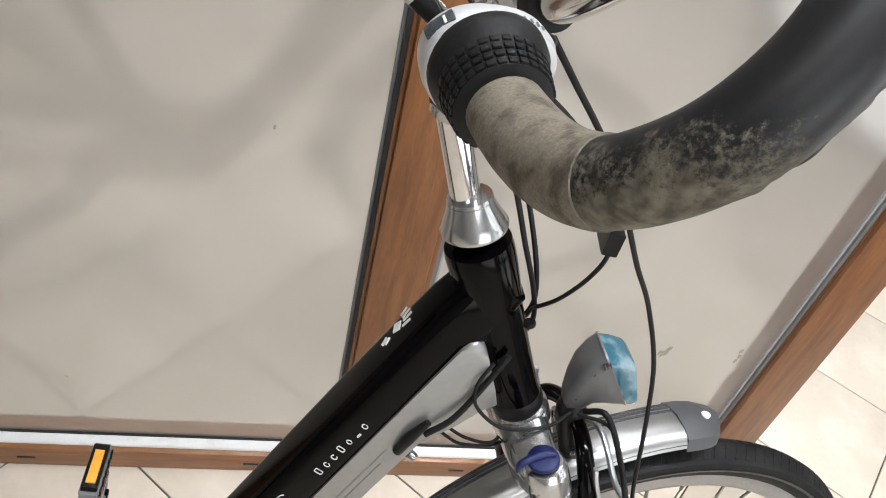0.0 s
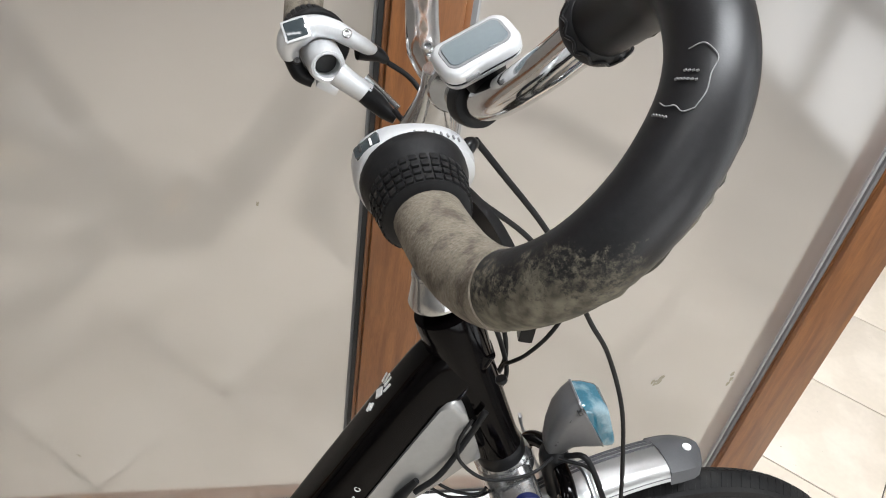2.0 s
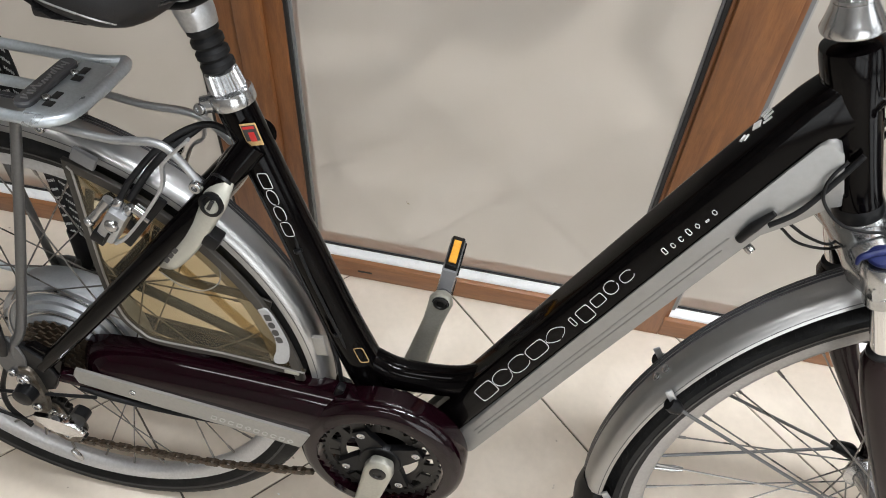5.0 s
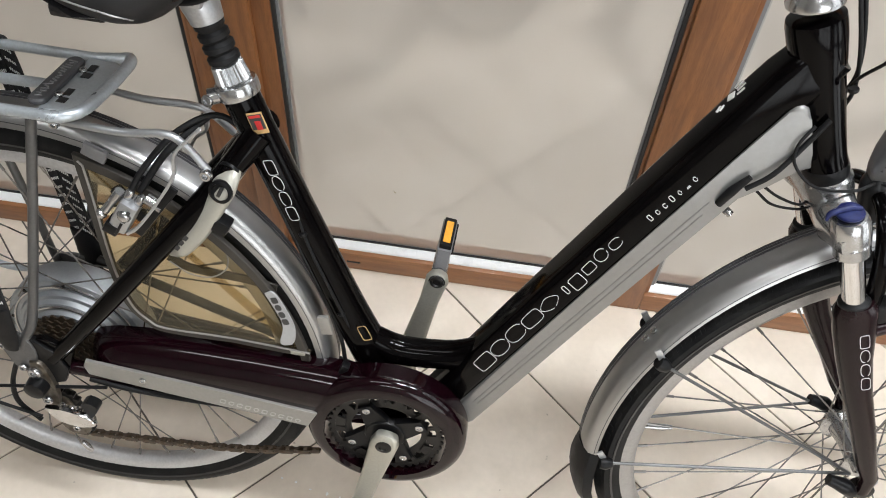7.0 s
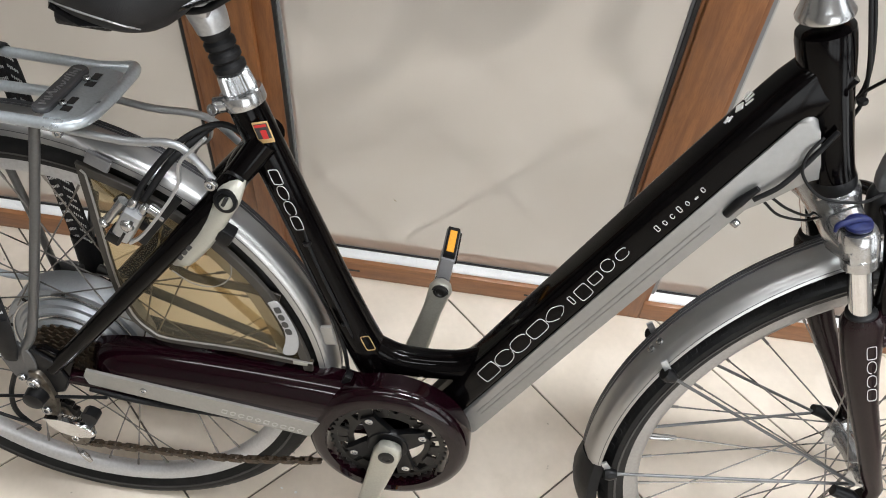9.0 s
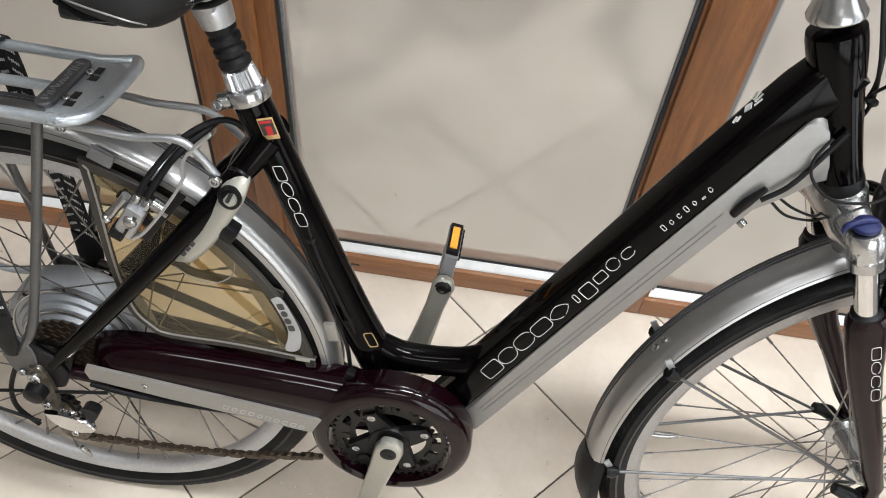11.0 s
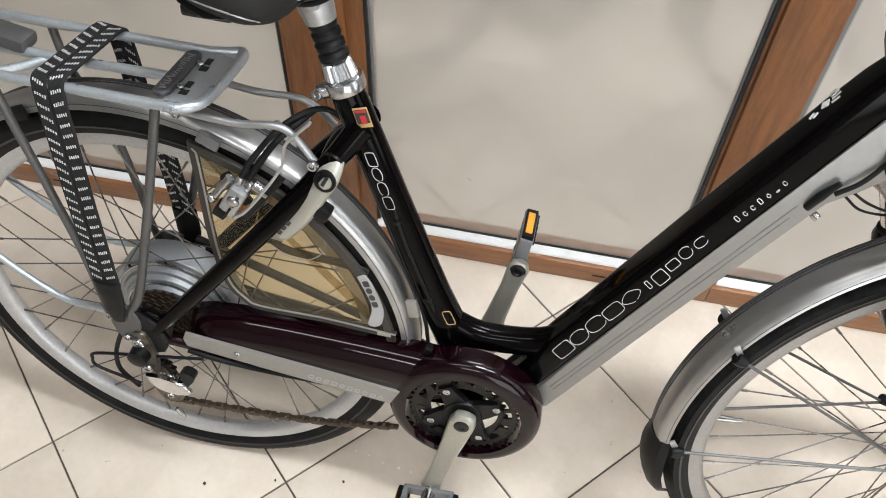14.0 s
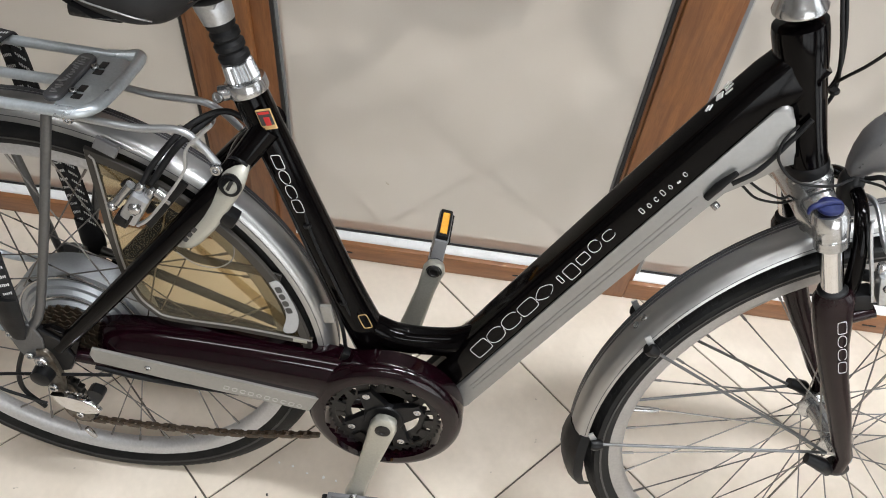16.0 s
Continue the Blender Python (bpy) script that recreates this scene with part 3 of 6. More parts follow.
SPECKS = [(-0.187, 0.031, 0.0022, 1), (-0.162, 0.028, 0.0026, 1), (-0.135, 0.019, 0.0022, 1), (-0.105, 0.016, 0.003, 1), (-0.082, 0.013, 0.0024, 1), (-0.193, -0.029, 0.0028, 0), (-0.428, -0.083, 0.0034, 0), (-0.31, -0.052, 0.0026, 0)]
for k, (x, y, size, pale) in enumerate(SPECKS):
    crumb(x, y, size, M_WHITE if pale else M_SKIRT, "tiny white speck on the tiles" if pale else "tiny dark bit of grit lying on the tiles", 40 + k)

# stand-in door with glowing panes, added only for its bright reflection in the glazing
leaf = thing("stand_in_door", "stand-in grey-framed door, its glowing panes placed to mirror in the glazing", "door")
part("panel", box(1.405, 1.435, -0.60, 0.10, 0.01, 0.43, 0.003), M_WALL, leaf)
for z in (0.43, 0.755, 1.045, 1.335, 1.95):
    part("rail", box(1.40, 1.44, -0.60, 0.10, z + 0.001, z + (0.08 if z < 0.5 else 0.05), 0.003), M_DOORGREY, leaf)
for z0, z1 in ((0.511, 0.755), (0.806, 1.045), (1.096, 1.335), (1.386, 1.95)):
    for y in (-0.60, -0.222, 0.062):
        part("stile", box(1.40, 1.44, y, y + (0.075 if y < -0.5 else 0.055 if y < 0 else 0.038), z0, z1), M_DOORGREY, leaf)
    for y0, y1 in ((-0.525, -0.222), (-0.167, 0.062)):
        part("pane", box(1.415, 1.425, y0, y1, z0, z1), M_DAY, leaf)

# unseen ceiling lamps, implied by highlights; the last two added to brighten the panes
for x, y, share in ((-0.62, -0.7, 0.13), (0.85, -0.15, 1.80), (0.0, -2.2, 0.42), (0.3, 1.25, 1.75)):
    lamp = tagged(new("ceiling_light"), "ceiling panel lamp, switched on, unseen and placed for its light", "ceiling light", group="ceiling lights")
    lamp.matrix_basis = pose(x, y, CEILING)
    part("frame", box(-0.615, 0.615, -0.12, 0.12, -0.03, 0, 0.004), M_BEAD, lamp)
    part("diffuser", box(-0.6, 0.6, -0.10, 0.10, -0.036, -0.0305), M_TUBE, lamp)
    area_lamp("panel_glow", pose(x, y, CEILING - 0.045), 1.18, 0.16, LAMP_WATTS * share, (0.918, 0.955, 1.0))
# fill light added before the unseen entrance
area_lamp("fill_daylight", pose(2.0, -2.9, 1.2, 90, 0, 0), 2.4, 1.9, DAY_WATTS, (0.93, 0.97, 1.0))


# ---- the bicycle: x ahead, y to its left, z up, in its own leaning axes ----
LEANING = pose(0, 0, 0, -LEAN, 0, 0)
bike = thing("bicycle", "black and maroon electric city bicycle standing on tiles beside the glazing", "bicycle", LEANING)
REAR, FRONT, HUB, FHUB = -0.449, 0.628, 0.352, 0.346
STEER_AT, STEER_AXIS = Vector((0.364, 0, 0.931)), Vector((-0.327, 0, 0.945)).normalized()
STEERED = Matrix.Translation(STEER_AT) @ Matrix.Rotation(radians(10.5), 4, STEER_AXIS) @ Matrix.Translation(-STEER_AT)     # the front wheel is turned a little to its left
BB = (0.0, 0.302)


def tyre_profile(r1):
    half, r0 = 0.0195, 0.313
    pts = [(r0, -0.0125), (0.318, -0.0155), (0.326, -half), (0.335, -half * 0.97), (r1 - 0.009, -half * 0.8), (r1 - 0.003, -half * 0.48), (r1, 0)]
    return pts + [(r, -h) for r, h in pts[-2::-1]]


def tread(cx, hub):
    """Two rows of raised chevron lugs round the crown of the tyre."""
    bm = bmesh.new()
    for k in range(150):
        a = 2 * math.pi * k / 150
        for s in (-1, 1):
            rings = []
            for off, y, low in ((0, 0.0015, 0.0003), (0.011, 0.0085, 0.0026), (0.018, 0.0150, 0.0082)):
                q = a + off
                r = hub - low
                rings.append([(cx + (r + dr) * math.cos(q + da), s * y, hub + (r + dr) * math.sin(q + da)) for da, dr in ((-0.013, 0), (-0.012, 0.0005), (0.012, 0.0005), (0.013, 0))])
            loft(rings, bm)
    return bm


def wheel(name, cx, hub, spokes, flanges, hub_r, angle0, rim_mat):
    w = place(name, None, bike, "28-inch wheel with an alloy rim and wire spokes")
    tyre = part("tyre", lathe(tyre_profile(hub), (cx, 0, hub), seg=120, closed=True), M_TYRE, w, "black rubber tyre")
    part("tread", tread(cx, hub), M_TYRE, tyre)
    for s in (-1, 1):
        part("reflective_band", lathe([(0.3245, s * 0.0192), (0.3275, s * 0.0202), (0.3275, s * 0.0196), (0.3245, s * 0.0186)], (cx, 0, hub), seg=96, closed=True), M_REFLEX, tyre)
    rim = [(0.3175, -0.0125), (0.3175, -0.0105), (0.311, -0.0095), (0.309, 0), (0.311, 0.0095), (0.3175, 0.0105), (0.3175, 0.0125), (0.302, 0.0125), (0.296, 0.0105), (0.2915, 0.005), (0.290, 0), (0.2915, -0.005), (0.296, -0.0105), (0.302, -0.0125)]
    part("rim", lathe(rim, (cx, 0, hub), seg=120, closed=True), rim_mat, w)
    meshes = {}
    for k in range(spokes):
        a = angle0 + 360 * k / spokes
        side = -1 if k % 2 else 1
        lead = 1 if (k // 2) % 2 else -1
        key = (side, lead)
        if key not in meshes:
            b = radians(lead * 62)
            y = flanges[0] if side < 0 else flanges[1]
            p0 = Vector((hub_r * math.cos(b), y, hub_r * math.sin(b)))
            p1 = Vector((0.2905, side * 0.002, 0))
            d = (p1 - p0).normalized()
            bm = tube([p0, p1 - d * 0.016], 0.0011, 6, 1)
            tube([p1 - d * 0.016, p1], 0.0019, 6, 1, bm)
            meshes[key] = mesh_of("spoke", bm, M_SPOKE)
        place("spoke", meshes[key], w, at=pose(cx, 0, hub, 0, -a, 0))
    return w


front_wheel = wheel("front_wheel", FRONT, FHUB, 36, (-0.033, 0.033), 0.021, 3, M_RIM)
front_wheel.matrix_basis = STEERED
part("hub", lathe([(0.006, -0.05), (0.013, -0.048), (0.013, -0.037), (0.025, -0.036), (0.025, -0.031), (0.015, -0.027), (0.013, 0), (0.015, 0.027), (0.025, 0.031), (0.025, 0.036), (0.013, 0.037), (0.013, 0.048), (0.006, 0.05)], (FRONT, 0, FHUB)), M_ALLOY, front_wheel)
part("quick_release", tube([(FRONT + 0.012, 0.062, FHUB), (FRONT + 0.022, 0.075, FHUB + 0.03), (FRONT + 0.03, 0.078, FHUB + 0.07)], [0.005, 0.006, 0.007], 10), M_ALLOY, front_wheel)
part("axle_nut", knob((FRONT, -0.052, FHUB), (0, -1, 0), 0.011, 0.014), M_MATTE_ALLOY, front_wheel)
part("valve", tube([(FRONT - 0.2905, 0, FHUB + 0.028), (FRONT - 0.265, 0, FHUB + 0.0265), (FRONT - 0.252, 0, FHUB + 0.026)], [0.0035, 0.0045, 0.003], 10, 1), M_ALLOY, front_wheel)

rear_wheel = wheel("rear_wheel", REAR, HUB, 36, (-0.008, 0.04), 0.092, 7, M_RIM_LIT)
motor = part("hub_motor", lathe([(0.02, -0.026), (0.055, -0.026), (0.060, -0.021), (0.070, -0.020), (0.074, -0.014), (0.079, -0.013), (0.082, -0.006), (0.097, -0.005), (0.100, -0.001), (0.100, 0.033), (0.096, 0.037), (0.080, 0.040), (0.03, 0.046), (0.012, 0.05)], (REAR, 0, HUB), seg=64), M_MOTOR, rear_wheel, "round grey alloy hub motor")
for r, y in ((0.0655, -0.0215), (0.0885, -0.0065)):
    part("ridge", lathe([(r - 0.002, y + 0.002), (r - 0.001, y - 0.0016), (r + 0.001, y - 0.0016), (r + 0.002, y + 0.002)], (REAR, 0, HUB), seg=64, closed=True), M_ALLOY, motor)
for k in range(9):
    a = radians(k * 40 + 10)
    part("motor_screw", knob((REAR + 0.0925 * math.cos(a), -0.0045, HUB + 0.0925 * math.sin(a)), (0, -1, 0), 0.003, 0.002, seg=10), M_STEELDARK, motor)


def sprocket(r, teeth, y, cx, cz, thick=0.0022, inner=0.6):
    bm = bmesh.new()
    n = teeth * 4
    outer = [(r + (0.0028 if (k % 4) in (1, 2) else -0.0016)) for k in range(n)]
    o = [(cx + q * math.cos(2 * math.pi * k / n), cz + q * math.sin(2 * math.pi * k / n)) for k, q in enumerate(outer)]
    h = arc(cx, cz, r * inner, 0, 360 * (n - 1) / n, n)
    return slab(o, y, y + thick, hole=h, bm=bm)


cassette = place("cassette", None, rear_wheel, "rusty brown sprockets")
for k, r in enumerate((0.055, 0.050, 0.045, 0.040, 0.035, 0.030, 0.025)):
    part("sprocket", sprocket(r, int(r * 480), -0.0305 - 0.0042 * k, REAR, HUB), M_RUST, cassette)
part("axle", lathe([(0.008, 0.056), (0.008, -0.062), (0.011, -0.063), (0.011, -0.074), (0.006, -0.076)], (REAR, 0, HUB), seg=18), M_MATTE_ALLOY, rear_wheel)


# frame
drawing[0] = True
frame_part = place("frame", None, bike, "gloss black step-through aluminium frame")
# the deep down tube, in true size: stations along it, and heights across it
drawing[0] = False
ALONG, ACROSS = Vector((0.4863, 0, 0.8738)), Vector((-0.8738, 0, 0.4863))


def on_tube(a, h, y=0.0):
    return ALONG * a + ACROSS * h + Vector((0, y, 0))


rings = []
for a, lo, hi, half in ((0.300, 0.080, 0.1245, 0.0262), (0.40, 0.080, 0.1255, 0.0262), (0.60, 0.080, 0.1262, 0.0262), (0.80, 0.080, 0.1262, 0.0262), (0.90, 0.078, 0.1258, 0.0250), (0.935, 0.074, 0.1252, 0.0238), (0.962, 0.072, 0.1225, 0.0220), (0.978, 0.072, 0.114, 0.0190)):
    rings.append([on_tube(a, (lo + hi) / 2 + b, c) for c, b in rounded(2 * half, hi - lo, 0.0125, 6)])
part("down_tube", loft(rings), M_BLACK, frame_part, sharp=50)
# the web that fills the corner between the down tube and the head tube
part("gusset", loft([[Vector((x + dx, y * w, z)) for dx, y in ((-0.016, -1), (0.016, -1), (0.016, 1), (-0.016, 1))] for x, z, w in ((0.372, 0.868, 0.0165), (0.390, 0.835, 0.0165), (0.408, 0.795, 0.0165))]), M_BLACK, frame_part)
drawing[0] = True
# the bridge that sweeps from the down tube to the seat tube
part("cross_tube", tube([(0.150, 0, 0.490), (0.118, 0, 0.438), (0.085, 0, 0.412), (0.045, 0, 0.402), (0.0, 0, 0.400), (-0.035, 0, 0.415)], [0.016, 0.019, 0.019, 0.0185, 0.019, 0.017], 20), M_BLACK, frame_part)
part("seat_tube", tube([(0.003, 0, 0.300), (-0.038, 0, 0.400), (-0.070, 0, 0.475), (-0.1185, 0, 0.600), (-0.157, 0, 0.700), (-0.1708, 0, 0.7362)], [0.0245, 0.0245, 0.0225, 0.0200, 0.0192, 0.0190], 24), M_BLACK, frame_part)
head_bm = lathe([(0.016, 0), (0.0195, 0.001), (0.0205, 0.006), (0.0205, 0.020), (0.0195, 0.026), (0.0200, 0.060), (0.0215, 0.105), (0.0238, 0.128), (0.0250, 0.146), (0.0252, 0.160), (0.0244, 0.1665), (0.018, 0.168)], (0.4050, 0, 0.742), Vector((-0.0665, 0, 0.1525)), 36)
part("head_tube", head_bm, M_BLACK, frame_part)
part("lower_cup", lathe([(0.0185, 0), (0.0212, 0.002), (0.0218, 0.009), (0.0212, 0.014), (0.0198, 0.017)], (0.4040, 0, 0.744), Vector((-0.0665, 0, 0.1525)), 36), M_PLASTIC, frame_part)
part("bottom_bracket", lathe([(0.018, -0.036), (0.024, -0.035), (0.024, 0.035), (0.018, 0.036)], (BB[0], 0, BB[1]), seg=28), M_BLACK, frame_part)
for s, name in ((-1, "seat_stay"), (1, "seat_stay")):
    part(name, tube([(-0.150, s * 0.010, 0.700), (-0.178, s * 0.030, 0.662), (-0.225, s * 0.050, 0.602), (-0.330, s * 0.062, 0.470), (-0.425, s * 0.066, 0.352)], [0.0150, 0.0132, 0.0122, 0.0112, 0.0100], 16), M_BLACK, frame_part)
    part("chain_stay", tube([(-0.03, s * 0.030, 0.298), (-0.15, s * 0.046, 0.304), (-0.30, s * 0.052, 0.318), (-0.425, s * 0.062, 0.336)], [0.013, 0.0115, 0.0105, 0.0095], 14), M_MAROON, frame_part)
    part("dropout", slab(smooth2([(-0.395, 0.372), (-0.41, 0.335), (-0.435, 0.318), (-0.462, 0.326), (-0.474, 0.345), (-0.468, 0.372), (-0.445, 0.385), (-0.42, 0.392)], 3)[:-1], s * 0.066 - 0.004, s * 0.066 + 0.004, 0.0015, 1), M_BLACK, frame_part)
drawing[0] = False
part("far_strut", tube([(-0.4300, 0.056, 0.4400), (-0.2900, 0.052, 0.3905), (-0.0500, 0.042, 0.3060)], 0.0070, 12, 1), M_STEELDARK, frame_part)
drawing[0] = True
part("stay_bridge", tube([(-0.232, -0.05, 0.592), (-0.232, 0.05, 0.592)], 0.009, 12, 1), M_BLACK, frame_part)
part("wishbone", tube([(-0.145, 0, 0.690), (-0.172, 0, 0.668), (-0.190, 0, 0.640)], [0.016, 0.017, 0.014], 16), M_BLACK, frame_part)

# battery case under the down tube, in true size
drawing[0] = False
case_line = [(0.090, 0.338), (0.112, 0.306), (0.119, 0.318), (0.235, 0.533), (0.352, 0.744), (0.362, 0.760), (0.374, 0.770), (0.392, 0.780), (0.410, 0.789), (0.4045, 0.806), (0.398, 0.823), (0.3905, 0.843), (0.3865, 0.851), (0.3800, 0.8555), (0.3735, 0.8540), (0.368, 0.847), (0.352, 0.819), (0.262, 0.6555), (0.173, 0.490)]
battery = part("battery_case", slab(case_line, -0.0278, 0.0278, 0.0060, 4), M_SILVER, bike, "long silver battery case", sharp=50)
for h0, h1, a0, a1 in ((0.0722, 0.0734, 0.372, 0.800), (0.0665, 0.0672, 0.372, 0.785)):      # pressed crease along the case
    part("rib", loft([[on_tube(a, h, y) for h, y in ((h0, -0.0274), (h0, -0.0286), (h1, -0.0282), (h1, -0.0274))] for a in (a0, (a0 + a1) / 2, a1)]), M_SILVER, battery)
part("key_screw", knob(on_tube(0.800, 0.0500, -0.018), (0.75, -0.6, -0.35), 0.0046, 0.010), M_ALLOY, battery)
part("socket", tube([on_tube(0.806, 0.066, -0.030), on_tube(0.826, 0.069, -0.033), on_tube(0.850, 0.068, -0.034)], [0.0042, 0.0052, 0.0030], 12), M_RUBBER, battery)
drawing[0] = True

# decals on the frame, as plain letter-sized marks
drawing[0] = False
def tube_marks(a0, h0, a1, h1, heights, thick, slant, gap, mat, label=""):
    p, q = on_tube(a0, h0), on_tube(a1, h1)
    part("decal", outline_marks((p.x, p.z), (q.x, q.z), heights, -0.0264, thick, slant, gap, lift=0.0006), mat, frame_part, label)


tube_marks(0.4280, 0.0955, 0.5960, 0.0985, [0.0215, 0.0215, 0.0215, 0.0195, 0.0185], 0.00075, 0.22, 0.02, M_GREYTEXT, "white outlined lettering marks")
tube_marks(0.6060, 0.1000, 0.6160, 0.1000, [0.0130], 0.00075, 0.2, 0.45, M_GREYTEXT)
tube_marks(0.6170, 0.0945, 0.6420, 0.0950, [0.0195], 0.00075, 0.2, 0.20, M_GREYTEXT)
tube_marks(0.6430, 0.1010, 0.7110, 0.1025, [0.0130, 0.0165, 0.0130], 0.00075, 0.2, 0.20, M_GREYTEXT)
tube_marks(0.7450, 0.1000, 0.8205, 0.1000, [0.0085, 0.0065, 0.0065, 0.0085, 0.0065, 0.0022, 0.0065], 0.0008, 0.15, 0.58, M_GREYTEXT)
drawing[0] = True
bm = outline_marks((-0.1470, 0.672), (-0.1205, 0.597), [0.0115] * 4, 0, 0.0006, 0.1, 0.06)
for v in bm.verts:
    v.co.y = -0.0200 + (0.0006 if abs(v.co.y) < 1e-6 else 0)
part("decal", bm, M_GREYTEXT, frame_part)
drawing[0] = False
for a0, y0, a1, y1, wide in ((0.8690, 0.0040, 0.8755, 0.0075, 0.0035), (0.8730, 0.0010, 0.8790, 0.0045, 0.0022), (0.8850, 0.0090, 0.8930, 0.0060, 0.0085), (0.8950, 0.0150, 0.9030, 0.0185, 0.0020), (0.8965, 0.0110, 0.9065, 0.0135, 0.0020), (0.8970, 0.0070, 0.9075, 0.0080, 0.0020), (0.8955, 0.0025, 0.9050, 0.0015, 0.0022)):
    p, q = on_tube(a0, 0.1264, y0), on_tube(a1, 0.1264, y1)       # a small white printed figure on top of the tube
    part("decal", band([p, q], 0.0010, wide, up=ACROSS, smooth=1), M_WHITE, frame_part)
drawing[0] = True
badge = part("sticker", block((0.0165, 0.0014, 0.0235), pose(-0.1475, -0.0196, 0.7165, 0, -18, 0), 0.0004), M_GOLD, frame_part, "red and gold sticker")
part("sticker_field", block((0.0145, 0.0014, 0.0165), pose(-0.1480, -0.0202, 0.7183, 0, -18, 0), 0.0003), M_DARKTEXT, badge)
part("sticker_mark", block((0.0065, 0.0014, 0.0100), pose(-0.1460, -0.0204, 0.7150, 0, -18, 0), 0.0003), M_RED, badge)
part("sticker_mark", block((0.0125, 0.0014, 0.0030), pose(-0.1500, -0.0204, 0.7240, 0, -18, 0), 0.0003), M_RED, badge)
place("decal", mesh_of("decal", outline_marks((-0.0485, 0.4515), (-0.0385, 0.4285), [0.0125], -0.0222, 0.0007, 0.0, 0.05), M_GOLD), frame_part)

# seat post, clamp and saddle
SEAT = Vector((-0.1708, 0, 0.7362))
SDIR = Vector((-0.325, 0, 1.0)).normalized()
post = place("seat_post", None, bike, "suspension seat post with a rubber gaiter")
clamp = part("seat_clamp", lathe([(0.0185, -0.002), (0.0218, -0.001), (0.0224, 0.001), (0.0224, 0.010), (0.0214, 0.0125), (0.0165, 0.013)], SEAT, SDIR, 32), M_ALLOY, post, "bright alloy clamp")
part("clamp_lug", tube([SEAT + Vector((-0.014, -0.010, 0.001)), SEAT + Vector((-0.026, -0.013, -0.002))], [0.0085, 0.0085], 14, 1), M_ALLOY, clamp)
part("clamp_bolt", knob(SEAT + Vector((-0.025, -0.018, -0.003)), (-0.2, -1, 0.3), 0.0060, 0.005), M_ALLOY, clamp)
bm = bmesh.new()
ax = SDIR
u, v = Vector((0, 1, 0)), SDIR.cross(Vector((0, 1, 0)))
rings = []
for h, r in ((0.012, 0.0160), (0.015, 0.0178), (0.032, 0.0160), (0.034, 0.0135)):
    rings.append([SEAT + ax * h + (u * math.cos(a) + v * math.sin(a)) * (r if k % 2 else r * 0.89) for k, a in enumerate(np.linspace(0, 2 * math.pi, 56, endpoint=False))])
part("ribbed_collar", loft(rings, bm), M_ALLOY, post, sharp=15)
prof = [(0.012, 0.032)]
for k in range(4):
    z = 0.033 + k * 0.0118
    prof += [(0.0128, z), (0.0160 - 0.0003 * k, z + 0.0030), (0.0160 - 0.0003 * k, z + 0.0078), (0.0128, z + 0.0108)]
part("gaiter", lathe(prof + [(0.012, 0.079)], SEAT, SDIR, 28), M_RUBBER, post, "black pleated rubber gaiter")
part("post_head", tube([SEAT + SDIR * 0.076, SEAT + SDIR * 0.092, SEAT + SDIR * 0.108 + Vector((-0.004, 0, 0))], [0.0160, 0.0182, 0.0170], 18), M_MATTE_ALLOY, post)
part("rail_clamp", block((0.052, 0.046, 0.020), pose(-0.214, 0, 0.840, 0, 8, 0), 0.006), M_MATTE_ALLOY, post)
part("clamp_nut", knob((-0.240, -0.012, 0.832), (-1, -0.3, -0.2), 0.008, 0.008), M_STEELDARK, post)

saddle = place("saddle", None, bike, "wide black padded saddle", Matrix.Translation((-0.024, 0, -0.014)))
rows = []                       # x, half width, top, bottom
for x, w, top, low in ((-0.303, 0.030, 0.916, 0.882), (-0.296, 0.060, 0.930, 0.864), (-0.274, 0.090, 0.938, 0.852), (-0.243, 0.104, 0.940, 0.843), (-0.212, 0.104, 0.938, 0.838), (-0.190, 0.093, 0.936, 0.842), (-0.171, 0.071, 0.934, 0.860), (-0.153, 0.051, 0.932, 0.875), (-0.130, 0.040, 0.930, 0.880), (-0.106, 0.034, 0.927, 0.884), (-0.086, 0.030, 0.920, 0.886), (-0.075, 0.018, 0.912, 0.892)):
    mid = (top + low) / 2 - 0.006
    ring = []
    for a in np.linspace(0, 2 * math.pi, 28, endpoint=False):
        c, s = math.cos(a), math.sin(a)
        y = w * math.copysign(abs(c) ** 0.75, c)
        z = mid + ((top - mid) if s > 0 else (mid - low)) * math.copysign(abs(s) ** 0.8, s)
        ring.append((x, y, z))
    rows.append(ring)
runs = [curve([r[k] for r in rows], 4) for k in range(28)]
cover = part("cover", loft([[run[i] for run in runs] for i in range(len(runs[0]))]), M_SADDLE, saddle, sharp=60)
shell_rows = []
for x, w, z in ((-0.297, 0.040, 0.872), (-0.276, 0.084, 0.862), (-0.244, 0.098, 0.858), (-0.212, 0.094, 0.860), (-0.180, 0.068, 0.867), (-0.150, 0.040, 0.874)):
    shell_rows.append([(x, w * math.cos(a), z + 0.011 * math.sin(a)) for a in np.linspace(0, 2 * math.pi, 18, endpoint=False)])
part("shell", loft(shell_rows), M_SADDLEBASE, saddle, "glossy black shell")
part("piping", tube([(-0.2985, -0.050, 0.871), (-0.2790, -0.083, 0.872), (-0.2480, -0.101, 0.874), (-0.2200, -0.1035, 0.870), (-0.2040, -0.098, 0.864), (-0.1970, -0.088, 0.858)], 0.0009, 8), M_PIPING, saddle, "thin silver edge line")
